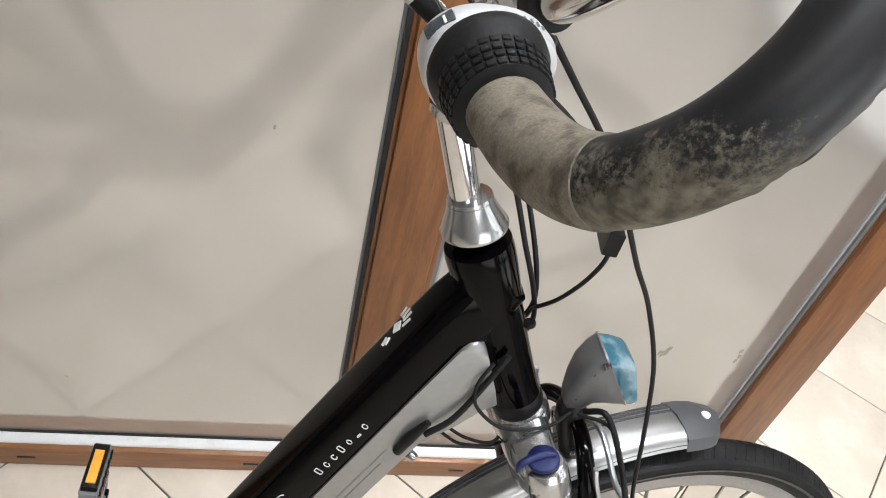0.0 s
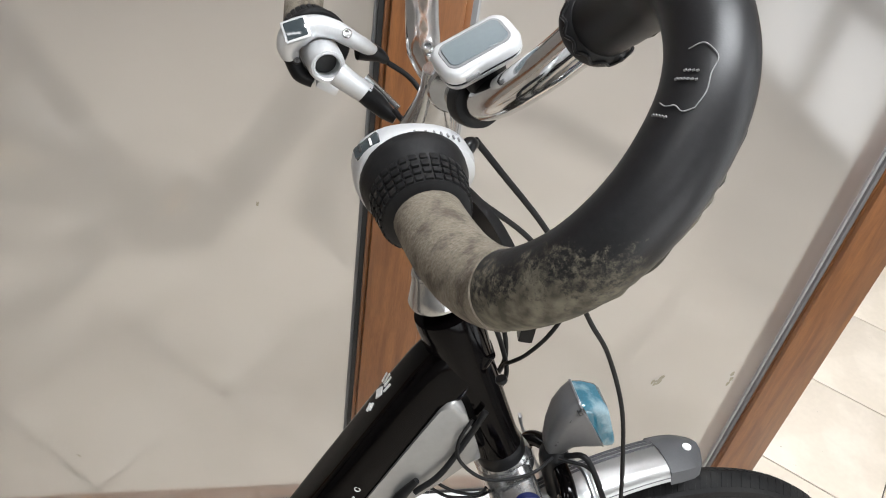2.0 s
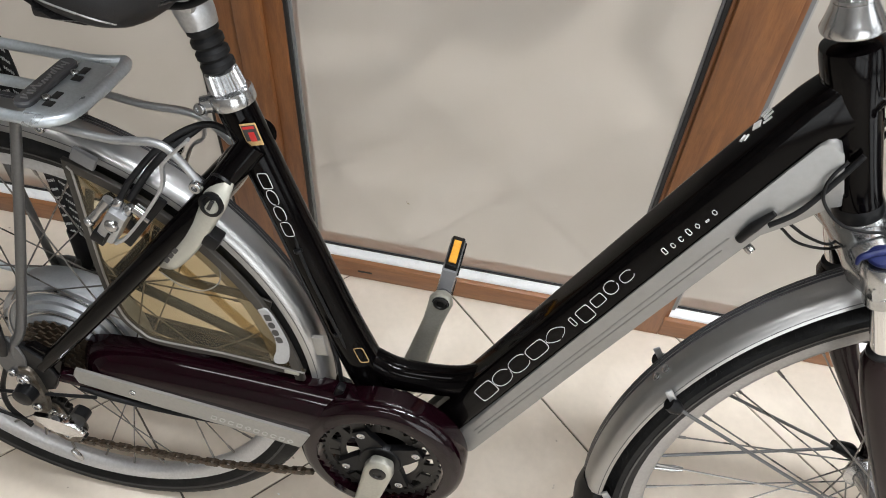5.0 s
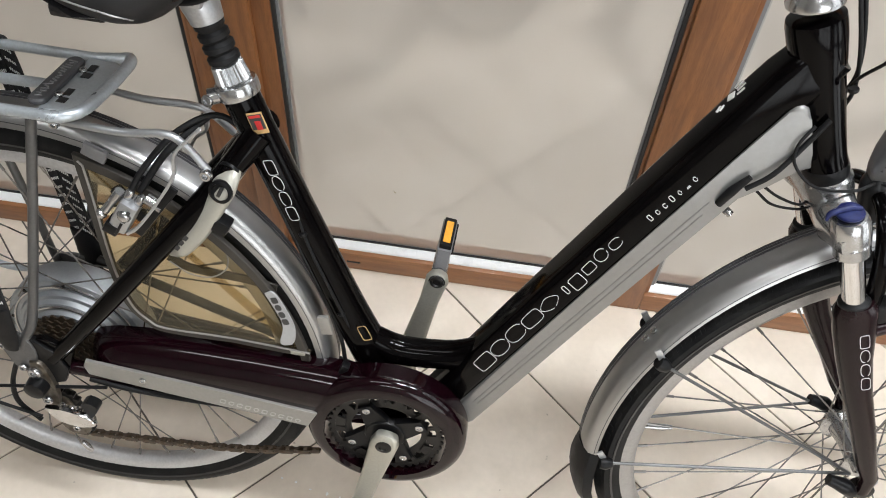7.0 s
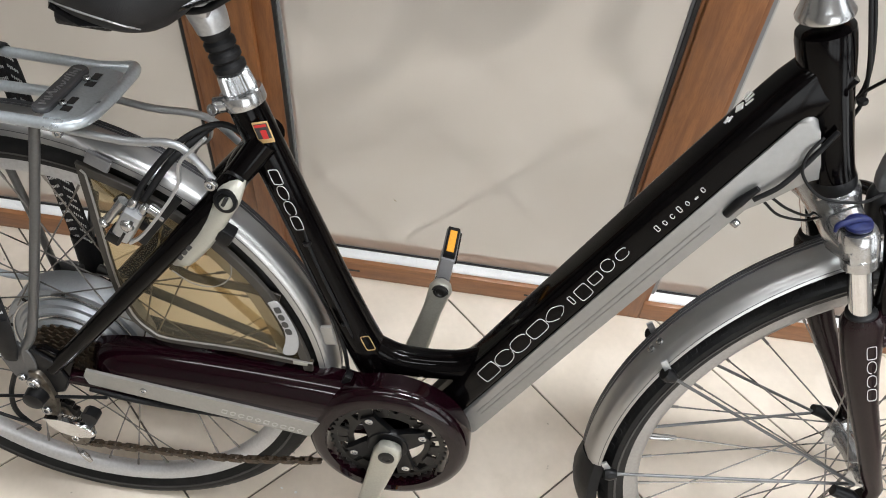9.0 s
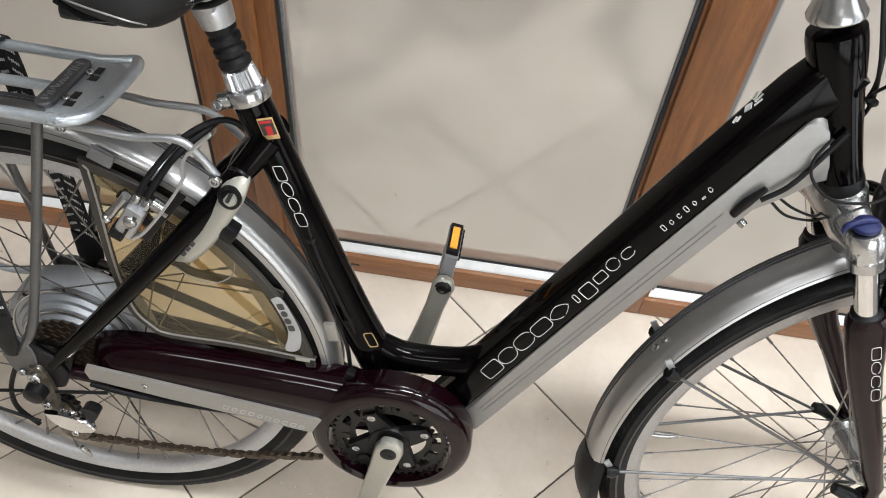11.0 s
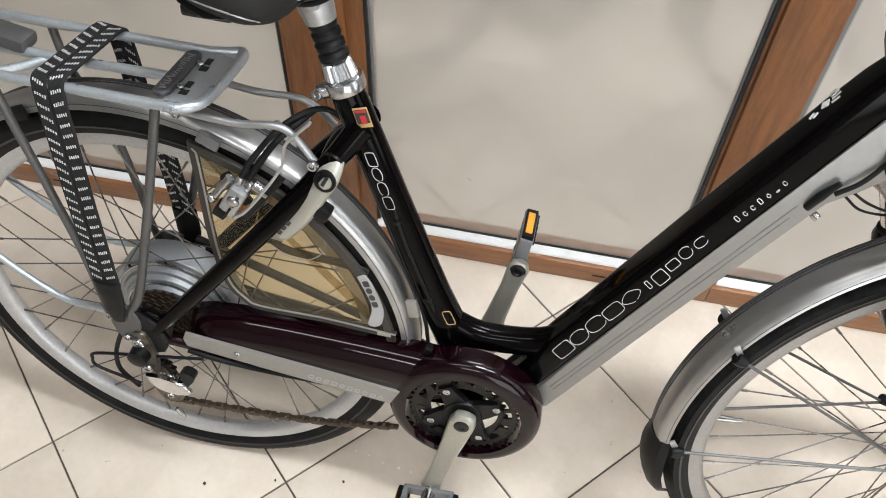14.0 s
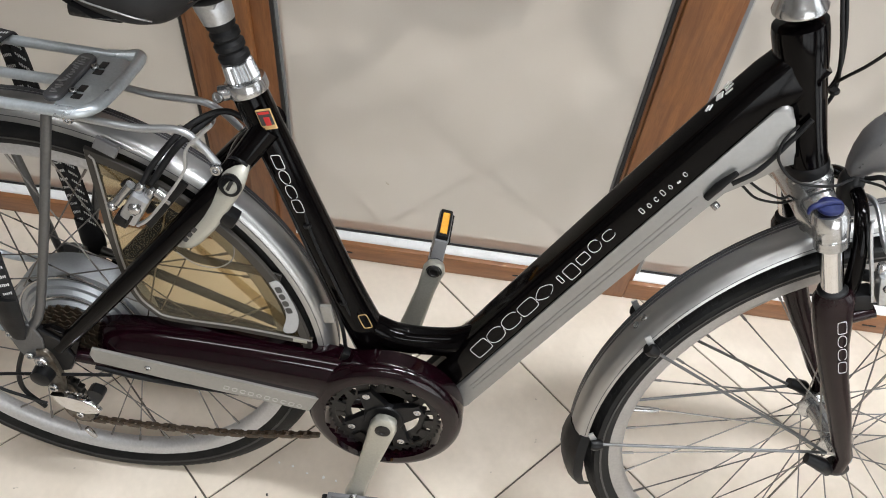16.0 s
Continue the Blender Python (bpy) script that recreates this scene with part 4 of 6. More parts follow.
part("seam", tube([(-0.2830, -0.072, 0.9145), (-0.2560, -0.093, 0.9130), (-0.2330, -0.1005, 0.9080), (-0.2120, -0.1000, 0.9110), (-0.1960, -0.0920, 0.9150), (-0.1890, -0.0900, 0.9020)], 0.0012, 6), M_SADDLEBASE, saddle)
part("seam", tube([(-0.1695, -0.069, 0.9000), (-0.1680, -0.064, 0.9130), (-0.1600, -0.0560, 0.9190), (-0.1400, -0.0415, 0.9205)], 0.0012, 6), M_SADDLEBASE, saddle)
for s in (-1, 1):
    part("saddle_rail", tube([(-0.275, s * 0.024, 0.858), (-0.240, s * 0.022, 0.848), (-0.180, s * 0.022, 0.848), (-0.150, s * 0.016, 0.862), (-0.125, s * 0.008, 0.882)], 0.0038, 10), M_PLASTIC, saddle)
part("bumper", block((0.05, 0.05, 0.012), pose(-0.258, -0.045, 0.846, 0, 0, 0), 0.004), M_SADDLEBASE, saddle)

# chain case, cranks, chain
case = place("chain_case", None, bike, "dark maroon metallic chain case")
drawing[0] = False
RX, RZ0 = 0.004, 0.306
top_line = [(-0.412, 0.372), (-0.408, 0.384), (-0.398, 0.393), (-0.375, 0.4005), (-0.33, 0.4050), (-0.26, 0.4060), (-0.18, 0.4045), (-0.11, 0.4015), (-0.055, 0.3985), (-0.018, 0.3965), (0.03, 0.391)]
rings = []
for x in [-0.412, -0.4115, -0.410, -0.406, -0.400, -0.390] + list(np.linspace(-0.37, 0.03, 30)):
    zt = float(np.interp(x, [p[0] for p in top_line], [p[1] for p in top_line]))
    zb = float(np.interp(x, [-0.412, -0.25, -0.10, 0.03], [0.348, 0.334, 0.318, 0.318]))
    if abs(x - RX) < 0.088:                      # clear of the round opening
        zb = max(zb, RZ0 + math.sqrt(0.088 ** 2 - (x - RX) ** 2) + 0.001)
    k = min(1.0, 0.6 + (x + 0.412) * 14)
    sect = [(-0.022, 0.0), (-0.034, -0.0006), (-0.042, -0.0022), (-0.049, -0.0054), (-0.0555, -0.0104), (-0.0605, -0.0165), (-0.0645, -0.0245), (-0.0668, -0.034)]
    rings.append([(x, y * k if y < -0.03 else y, max(zt + dz, zb + 0.006)) for y, dz in sect] + [(x, -0.0678 * k, zb + 0.004), (x, -0.064 * k, zb), (x, -0.022, zb)])
part("cover", loft(rings), M_MAROON, case, sharp=60)
part("ring", slab(arc(RX, RZ0, 0.1105, 0, 354, 60), -0.0700, -0.032, 0.017, 7, hole=arc(RX, RZ0, 0.0845, 0, 354, 60)), M_MAROON, case, sharp=50)
drawing[0] = True
part("trim", slab([(-0.383, 0.359), (-0.388, 0.347), (-0.384, 0.333), (-0.28, 0.321), (-0.20, 0.313), (-0.101, 0.302), (-0.088, 0.331), (-0.20, 0.342)], -0.0682, -0.0640, 0.0008, 1), M_TRIM, case, "silver lower trim plate")
part("trim_screw", knob((-0.312, -0.0675, 0.339), (0, -1, 0), 0.0045, 0.003), M_ALLOY, case)
part("cover_screw", knob((0.047, -0.0545, 0.3835), (0.3, -0.6, 0.7), 0.0046, 0.003), M_ALLOY, case)
bm = outline_marks((-0.215, 0.321), (-0.108, 0.306), [0.008] * 10, -0.0682, 0.0014, 0.2, 0.3, lift=0.0004)
part("decal", bm, M_TRIMTEXT, case)

cranks = place("crankset", None, bike, "alloy cranks with dark chainrings")
drawing[0] = False
part("chainring", sprocket(0.0775, 44, -0.0600, RX, RZ0, 0.003, 0.905), M_STEELDARK, cranks)
part("chainring", sprocket(0.0610, 34, -0.0560, RX, RZ0, 0.003, 0.80), M_STEELDARK, cranks)
rnd = random.Random(8)
for k in range(15):                     # uneven bridges between the two rings leave ragged slots
    a = radians(24 * k + rnd.uniform(-6, 6))
    half = radians(rnd.choice((3, 5, 8, 9)))
    pts = arc(RX, RZ0, 0.0715, math.degrees(a - half), math.degrees(a + half), 4) + arc(RX, RZ0, 0.0570, math.degrees(a + half * 0.8), math.degrees(a - half * 0.8), 4)
    part("chainring_bridge", slab(pts, -0.0595, -0.0565), M_STEELDARK, cranks)
bm = bmesh.new()
for k in range(4):
    a = radians(90 * k + 30)
    d, e = Vector((math.cos(a), 0, math.sin(a))), Vector((-math.sin(a), 0, math.cos(a)))
    c = Vector((RX, 0, RZ0))
    pts = [c + d * 0.012 - e * 0.019, c + d * 0.034 - e * 0.015, c + d * 0.050 - e * 0.011, c + d * 0.060 - e * 0.010, c + d * 0.060 + e * 0.010, c + d * 0.050 + e * 0.011, c + d * 0.034 + e * 0.015, c + d * 0.012 + e * 0.019]
    slab([(p.x, p.z) for p in pts], -0.064, -0.054, bm=bm)
part("spider", bm, M_PLASTIC, cranks)
part("ring_disc", lathe([(0.004, -0.066), (0.027, -0.066), (0.029, -0.063), (0.029, -0.056), (0.004, -0.055)], (RX, 0, RZ0), seg=40), M_PLASTIC, cranks)
for k in range(4):
    a = radians(90 * k + 30)
    part("ring_bolt", knob((RX + 0.053 * math.cos(a), -0.0640, RZ0 + 0.053 * math.sin(a)), (0, -1, 0), 0.0056, 0.002), M_ALLOY, cranks)
drawing[0] = True


def crank(y0, y1, z_sign, y_in):
    """A tapered forged arm from the bottom bracket to the pedal eye."""
    d = Vector((0.212, 0, 0.977)) * z_sign
    e = Vector((d.z, 0, -d.x))
    c = Vector((0, 0, BB[1]))
    rings = []
    for s, w, t in ((-0.020, 0.007, 0.010), (-0.015, 0.0145, 0.015), (0.0, 0.0185, 0.017), (0.02, 0.0175, 0.016), (0.07, 0.0145, 0.0125), (0.13, 0.0125, 0.0115), (0.158, 0.0140, 0.012), (0.170, 0.0150, 0.012), (0.180, 0.011, 0.011), (0.184, 0.005, 0.009)):
        y = np.interp(s, (0, 0.06, 0.18), (y0, (y0 + y1) / 2, y1))
        rings.append([c + d * (s * 0.945) + e * a + Vector((0, y + b, 0)) for a, b in rounded(2 * w, t, t * 0.42, 4)])
    return loft(rings)


near = part("crank_arm", crank(-0.072, -0.082, -1, 0), M_CRANK, cranks, "champagne grey alloy arm")
part("crank_bolt", knob((0.0, -0.079, BB[1]), (0, -1, 0), 0.0105, 0.003, seg=20), M_STEELDARK, near)
far = part("crank_arm", crank(0.066, 0.076, 1, 0), M_CRANK, cranks, "champagne grey alloy arm")
part("pedal_eye", lathe([(0.009, 0), (0.009, -0.003), (0.006, -0.004), (0.005, -0.002), (0, -0.002)], (0.0341, 0.0710, BB[1] + 0.157), seg=20), M_STEELDARK, far)
part("pedal_eye_ring", lathe([(0.011, 0.001), (0.0108, -0.0015), (0.009, -0.0015), (0.009, 0.001)], (0.0341, 0.0710, BB[1] + 0.157), seg=20, closed=True), M_ALLOY, far)


def pedal(name, x, z, s, tilt):
    p = place(name, None, bike, "black and grey platform pedal with amber reflectors", GAUGE @ pose(x, s * 0.078, z, 0, tilt, 0))
    part("spindle", lathe([(0.0075, 0.0), (0.0075, s * 0.012), (0.010, s * 0.014), (0.010, s * 0.070), (0.006, s * 0.072)], (0, 0, 0), seg=16), M_ALLOY, p)
    for q in (-1, 1):
        part("side_plate", block((0.019, 0.062, 0.006), pose(0, s * 0.045, q * 0.034), 0.002), M_GREYP, p)
        refl = part("reflector_holder", block((0.016, 0.056, 0.008), pose(0, s * 0.043, q * 0.0405), 0.002), M_PLASTIC, p)
        part("reflector", block((0.0095, 0.042, 0.004), pose(0, s * 0.041, q * 0.0440), 0.001), M_AMBER, refl, "amber reflector")
        for k in range(5):
            part("tooth", block((0.004, 0.007, 0.008), pose(0.0095, s * (0.021 + 0.012 * k), q * 0.032), 0.001), M_PLASTIC, p)
    for y in (0.015, 0.075):
        part("end_plate", block((0.017, 0.007, 0.074), pose(0, s * y, 0), 0.002), M_GREYP, p)
    return p


drawing[0] = False
pedal("pedal", 0.0341, BB[1] + 0.157, 1, 6)
pedal("pedal", -0.0341, BB[1] - 0.157, -1, 84)

# the open lower run of the chain: plates in turn
chain = place("chain", None, bike, "rusty bicycle chain")


def chain_link(y, wide):
    """Two waisted side plates joined by their rollers."""
    eight = arc(-0.0063, 0, wide, 60, 300, 7) + arc(0.0063, 0, wide, -120, 120, 7)
    bm = slab(eight, -y - 0.0010, -y, 0.0003, 1)
    slab(eight, y, y + 0.0010, bm=bm)
    for x in (-0.0063, 0.0063):
        lathe([(0.0010, -y - 0.0018), (0.0024, -y - 0.0016), (0.0026, -y), (0.0034, -y), (0.0034, y), (0.0010, y)], (x, 0, 0), seg=8, bm=bm)
    return mesh_of("link", bm, M_RUST)


link_in, link_out = chain_link(0.0016, 0.0040), chain_link(0.0030, 0.0046)
line = curve([(-0.440, -0.046, 0.170), (-0.33, -0.046, 0.178), (-0.215, -0.046, 0.192), (-0.09, -0.046, 0.222)], 30)
length = sum((b - a).length for a, b in zip(line, line[1:]))
walkd, k = 0.0, 0
for a, b in zip(line, line[1:]):
    walkd += (b - a).length
    if walkd >= k * 0.0127:
        d = b - a
        place("link", link_in if k % 2 else link_out, chain, at=GAUGE @ pose(a.x, a.y, a.z, 0, -math.degrees(math.atan2(d.z, d.x)), 0))
        k += 1

# derailleur
drawing[0] = True
der = place("derailleur", None, bike, "worn alloy and black rear derailleur")
part("hanger_plate", slab(smooth2([(-0.452, 0.352), (-0.438, 0.352), (-0.430, 0.330), (-0.428, 0.300), (-0.434, 0.268), (-0.448, 0.262), (-0.455, 0.290), (-0.458, 0.325)], 3)[:-1], -0.080, -0.072, 0.002, 2), M_DERAIL, der, "dull worn steel arm")
part("pivot_bolt", knob((-0.4465, -0.080, 0.336), (0, -1, 0), 0.0085, 0.006, seg=18), M_ALLOY, der)
part("pivot_bolt", knob((-0.4430, -0.080, 0.283), (0, -1, 0), 0.0065, 0.005, seg=16), M_ALLOY, der)
part("knuckle", lathe([(0.006, -0.016), (0.013, -0.014), (0.0145, 0), (0.0145, 0.012), (0.010, 0.014)], (-0.4485, -0.080, 0.312), seg=20), M_PLASTIC, der)
for dz, y in ((0.0, -0.098), (-0.011, -0.094)):
    part("link_plate", slab(smooth2([(-0.440, 0.286 + dz), (-0.415, 0.288 + dz), (-0.388, 0.281 + dz), (-0.379, 0.271 + dz), (-0.392, 0.263 + dz), (-0.418, 0.265 + dz), (-0.442, 0.274 + dz)], 3)[:-1], y, y + 0.007, 0.0025, 3), M_CHROME, der, "bright alloy link cover")
part("spring", tube([(-0.430 + 0.0016 * k, -0.083 + 0.005 * math.sin(k * 1.6), 0.272 + 0.005 * math.cos(k * 1.6)) for k in range(24)], 0.0011, 6, 3), M_ALLOY, der)
part("link_tip", loft([[(-0.380 + a * 0.85, y, 0.289 + b * 0.85) for a, b in smooth2([(-0.013, 0.010), (-0.004, 0.017), (0.009, 0.012), (0.011, 0.002), (0.004, -0.010), (-0.004, -0.017), (-0.013, -0.006)], 2)[:-1]] for y in (-0.092, -0.078)]), M_PLASTIC, der)
for y in (-0.058, -0.044):
    part("cage", slab(smooth2([(-0.456, 0.262), (-0.436, 0.256), (-0.428, 0.232), (-0.416, 0.204), (-0.422, 0.186), (-0.440, 0.178), (-0.456, 0.190), (-0.462, 0.222)], 3)[:-1], y, y + 0.0022, 0.0006, 1), M_DERAIL, der)
for x, z in ((-0.445, 0.246), (-0.436, 0.196)):
    part("jockey_wheel", sprocket(0.0190, 11, -0.0545, x, z, 0.008, 0.3), M_STEELDARK, der)
    part("jockey_bolt", knob((x, -0.058, z), (0, -1, 0), 0.0055, 0.004), M_ALLOY, der)
part("adjuster", tube([(-0.418, -0.080, 0.196), (-0.412, -0.080, 0.186), (-0.408, -0.080, 0.178)], [0.0036, 0.0042, 0.0025], 10, 1), M_ALLOY, der)
part("bracket", slab([(-0.476, 0.384), (-0.446, 0.392), (-0.418, 0.372), (-0.406, 0.340), (-0.416, 0.316), (-0.440, 0.306), (-0.462, 0.322)], -0.074, -0.066, 0.0015, 1), M_PLASTIC, der)
part("cable_housing", tube([(-0.362, -0.072, 0.317), (-0.437, -0.078, 0.307), (-0.518, -0.080, 0.290), (-0.529, -0.080, 0.276), (-0.526, -0.080, 0.260), (-0.490, -0.080, 0.248), (-0.465, -0.078, 0.238)], 0.0023, 8), M_RUBBER, der)
part("cable_housing", tube([(-0.461, -0.070, 0.365), (-0.480, -0.072, 0.328), (-0.493, -0.074, 0.290), (-0.494, -0.074, 0.254), (-0.472, -0.074, 0.224)], 0.0033, 8), M_RUBBER, der)
part("motor_cable", tube([(-0.385, -0.066, 0.322), (-0.34, -0.066, 0.315), (-0.28, -0.060, 0.305), (-0.2, -0.055, 0.300)], 0.004, 8), M_RUBBER, der)


# mudguards
drawing[0] = False
def guard(name, cx, cz, a0, a1, r=0.3715, n=60, drop=0.016):
    """A curved blade of crowned section over a wheel from angle a0 to a1, with dark grooves."""
    g = place(name, None, bike, "silver mudguard with dark grooves")
    sect = [(-0.0275, -drop), (-0.0265, -0.008), (-0.023, -0.002), (-0.015, 0.002), (0, 0.0035), (0.015, 0.002), (0.023, -0.002), (0.0265, -0.008), (0.0275, -drop), (0.0262, -drop), (0.0250, -0.009), (0.0215, -0.0035), (0.014, 0.0004), (0, 0.002), (-0.014, 0.0004), (-0.0215, -0.0035), (-0.0250, -0.009), (-0.0262, -drop)]
    rings = []
    for a in np.linspace(radians(a0), radians(a1), n):
        rings.append([(cx + (r + q) * math.cos(a), y, cz + (r + q) * math.sin(a)) for y, q in sect])
    part("blade", loft(rings), M_GUARD, g, sharp=50)
    for y, q, wd in ((0.0085, 0.0030, 0.0026), (0.0135, 0.0024, 0.0026), (0.0185, 0.0012, 0.0026), (-0.0262, -0.0085, 0.0014)):
        pts = [(cx + (r + q) * math.cos(a), y, cz + (r + q) * math.sin(a)) for a in np.linspace(radians(a0), radians(a1), n)]
        part("groove", band(pts, wd, 0.0009, smooth=1), M_STRIPE, g)
    return g


GX, GZ = FRONT + 0.006, FHUB + 0.011        # the blade sits a little high over the wheel
fg = guard("front_mudguard", GX, GZ, 93.0, 184.5, drop=0.0125)
fg.matrix_basis = STEERED
ring_tip = []
for a, w in ((93.1, 1.04), (90.6, 1.04), (88.4, 0.98), (87.0, 0.84), (86.3, 0.55)):
    ring_tip.append([(GX + (0.3725 + q) * math.cos(radians(a)), y * w, GZ + (0.3725 + q) * math.sin(radians(a))) for y, q in [(-0.0275, -0.017), (-0.025, -0.004), (-0.014, 0.002), (0, 0.0045), (0.014, 0.002), (0.025, -0.004), (0.0275, -0.017), (0.024, -0.012), (0, 0.0), (-0.024, -0.012)]])
tip = part("tip", loft(ring_tip), M_NOSE, fg, "grey plastic nose piece")
part("tip_rivet", lathe([(0.0045, -0.001), (0.0045, 0.0010), (0.002, 0.0018), (0, 0.0020)], (GX + 0.010, -0.004, GZ + 0.3766), (0, 0, 1), 16), M_WHITE, tip)
flap_rings = []
for a, w, out in ((181.5, 1.02, 0.000), (184.0, 1.15, 0.003), (187.5, 1.34, 0.007), (191.5, 1.42, 0.009), (195.0, 1.36, 0.007), (198.0, 1.12, 0.002), (199.6, 0.80, -0.003)):
    flap_rings.append([(GX + (0.373 + q + out) * math.cos(radians(a)), y * w, GZ + (0.373 + q + out) * math.sin(radians(a))) for y, q in [(-0.0280, -0.018), (-0.0255, -0.006), (-0.016, 0.001), (0, 0.004), (0.016, 0.001), (0.0255, -0.006), (0.0280, -0.018), (0.023, -0.010), (0, 0.0), (-0.023, -0.010)]])
part("flap", loft(flap_rings), M_RUBBER, fg, "black rubber mud flap")
for deg in (151.8, 149.6):
    d = Vector((math.cos(radians(deg)), 0, math.sin(radians(deg))))
    part("rivet", lathe([(0.0046, -0.001), (0.0046, 0.0014), (0.002, 0.0026), (0, 0.0028)], Vector((GX, 0, GZ)) + d * 0.3748 + Vector((0, -0.002, 0)), d, 14), M_ALLOY, fg)
for deg, r in ((150.2, 0.360), (180.8, 0.3450)):
    for s in (-1, 1):
        c = Vector((FRONT + r * math.cos(radians(deg)), s * 0.034, FHUB + r * math.sin(radians(deg))))
        foot = Vector((FRONT - 0.030, s * 0.060, FHUB + 0.012))
        d = (foot - c).normalized()
        part("stay", tube([c, c.lerp(foot, 0.5), foot], 0.0021, 8), M_RACKDARK, fg)
        boot = part("stay_clip", tube([c - d * 0.004, c + d * 0.003, c + d * 0.012], [0.0078, 0.0092, 0.0060], 14, 1), M_PLASTIC, fg)
        part("clip_plate", block((0.008, 0.003, 0.017), Matrix.Translation(c + Vector((-0.0035, -s * 0.002, 0.012))) @ pose(0, 0, 0, 0, -32, 0), 0.001), M_MATTE_ALLOY, boot)
drawing[0] = False
rg = guard("rear_mudguard", REAR, HUB, 3, 196)
part("rear_clip", block((0.018, 0.006, 0.020), pose(REAR - 0.13, -0.030, HUB + 0.335, 0, -20, 0), 0.002), M_PLASTIC, rg)

# skirt guard over the rear wheel: a dark frame with a smoky clear sheet
drawing[0] = True
rh = drawn(REAR, 0, HUB)
skirt = place("skirt_guard", None, bike, "smoked clear skirt guard in a dark frame")
Y0 = -0.0335
outl = arc(rh.x, rh.z, 0.331, 10, 73, 26) + smooth2([(-0.345, 0.655), (-0.343, 0.60), (-0.340, 0.50), (-0.330, 0.44), (-0.310, 0.412), (-0.285, 0.400), (-0.20, 0.402), (-0.105, 0.398)], 4)
cxs, czs = sum(p[0] for p in outl) / len(outl), sum(p[1] for p in outl) / len(outl)
inn = []
for i, (x, z) in enumerate(outl):
    (xa, za), (xb, zb) = outl[i - 1], outl[(i + 1) % len(outl)]
    t = Vector((xb - xa, zb - za)).normalized()
    nx, nz = -t.y, t.x
    if (cxs - x) * nx + (czs - z) * nz < 0:
        nx, nz = -nx, -nz
    wd = 0.011 if i < 26 else 0.009
    inn.append((x + nx * wd, z + nz * wd))
part("border", slab(outl, Y0 - 0.003, Y0 + 0.003, 0.001, 1, hole=inn), M_SKIRT, skirt, "dark grey plastic border")
sheet = part("clear_sheet", slab(inn, Y0 - 0.0008, Y0 + 0.0008), M_SMOKE, skirt, "smoked clear plastic sheet")
sheet.visible_shadow = False
edge = [Vector((x, Y0 - 0.0034, z)) for x, z in inn[26:]]
part("edge_line", tube(edge, 0.0013, 6, 1), M_TRIM, skirt, "pale moulded edge")
# dark curved band just behind the sheet
part("inner_band", band([(-0.268, -0.0240, 0.520), (-0.246, -0.0240, 0.508), (-0.215, -0.0240, 0.505), (-0.175, -0.0240, 0.503), (-0.142, -0.0240, 0.496)], 0.012, 0.003, up=(0.2, 0, 1)), M_SKIRT, skirt)
part("opening_edge", tube([(-0.262, Y0 - 0.0012, 0.523), (-0.240, Y0 - 0.0012, 0.508), (-0.215, Y0 - 0.0012, 0.508), (-0.196, Y0 - 0.0012, 0.524), (-0.192, Y0 - 0.0012, 0.545), (-0.200, Y0 - 0.0012, 0.562)], 0.0007, 6), M_TRIM, skirt)
lab = part("label_plate", slab(smooth2([(-0.152, 0.499), (-0.141, 0.503), (-0.128, 0.478), (-0.119, 0.450), (-0.121, 0.424), (-0.131, 0.416), (-0.139, 0.420), (-0.133, 0.448), (-0.140, 0.475)], 3)[:-1], Y0 - 0.0052, Y0 - 0.0032, 0.0006, 1), M_BADGE, skirt, "pale grey badge")
part("badge_mark", outline_marks((-0.146, 0.494), (-0.131, 0.450), [0.008] * 4, Y0 - 0.0053, 0.002, 0, 0.2, fill=True, lift=0.0004), M_DARKTEXT, lab)
part("clip", block((0.014, 0.006, 0.028), pose(-0.082, -0.037, 0.462, 0, -12, 0), 0.002), M_TRIM, skirt)
part("clip", block((0.026, 0.006, 0.016), pose(-0.318, -0.037, 0.662, 0, 25, 0), 0.002), M_GREYP, skirt)
part("chain_slot", block((0.018, 0.002, 0.006), pose(-0.118, Y0 - 0.0035, 0.404, 0, 0, 0), 0.0008), M_CREAM, skirt)

# fork
drawing[0] = True
fh = drawn(FRONT, 0, FHUB)
fork = place("fork", None, bike, "suspension fork with plum lower legs and polished stanchions")
AX = Vector((-0.0665, 0, 0.1525)).normalized()
rings = []
for y, hx, hz, dz in ((-0.076, 0.009, 0.009, 0.004), (-0.071, 0.011, 0.012, 0.004), (-0.060, 0.0138, 0.014, 0.004), (-0.045, 0.020, 0.020, 0.006), (-0.020, 0.021, 0.018, 0.012), (0.0, 0.022, 0.018, 0.013), (0.020, 0.021, 0.018, 0.012), (0.045, 0.020, 0.020, 0.006), (0.060, 0.0138, 0.014, 0.004), (0.071, 0.011, 0.012, 0.004), (0.076, 0.009, 0.009, 0.004)):
    c = Vector((0.419 - 0.012 * (1 + y / 0.06), y, 0.716 + dz))
    u, v = Vector((0.917, 0, 0.40)), Vector((-0.40, 0, 0.917))
    rings.append([c + u * a + v * b for a, b in rounded(2 * hx, 2 * hz, min(hx, hz) * 0.7, 4)])
part("crown", loft(rings), M_ALLOY, fork, "polished alloy crown")
part("crown_race", lathe([(0.020, -0.012), (0.024, -0.008), (0.0235, 0.006), (0.0205, 0.010)], (0.4075, 0, 0.738), AX, 28), M_ALLOY, fork)
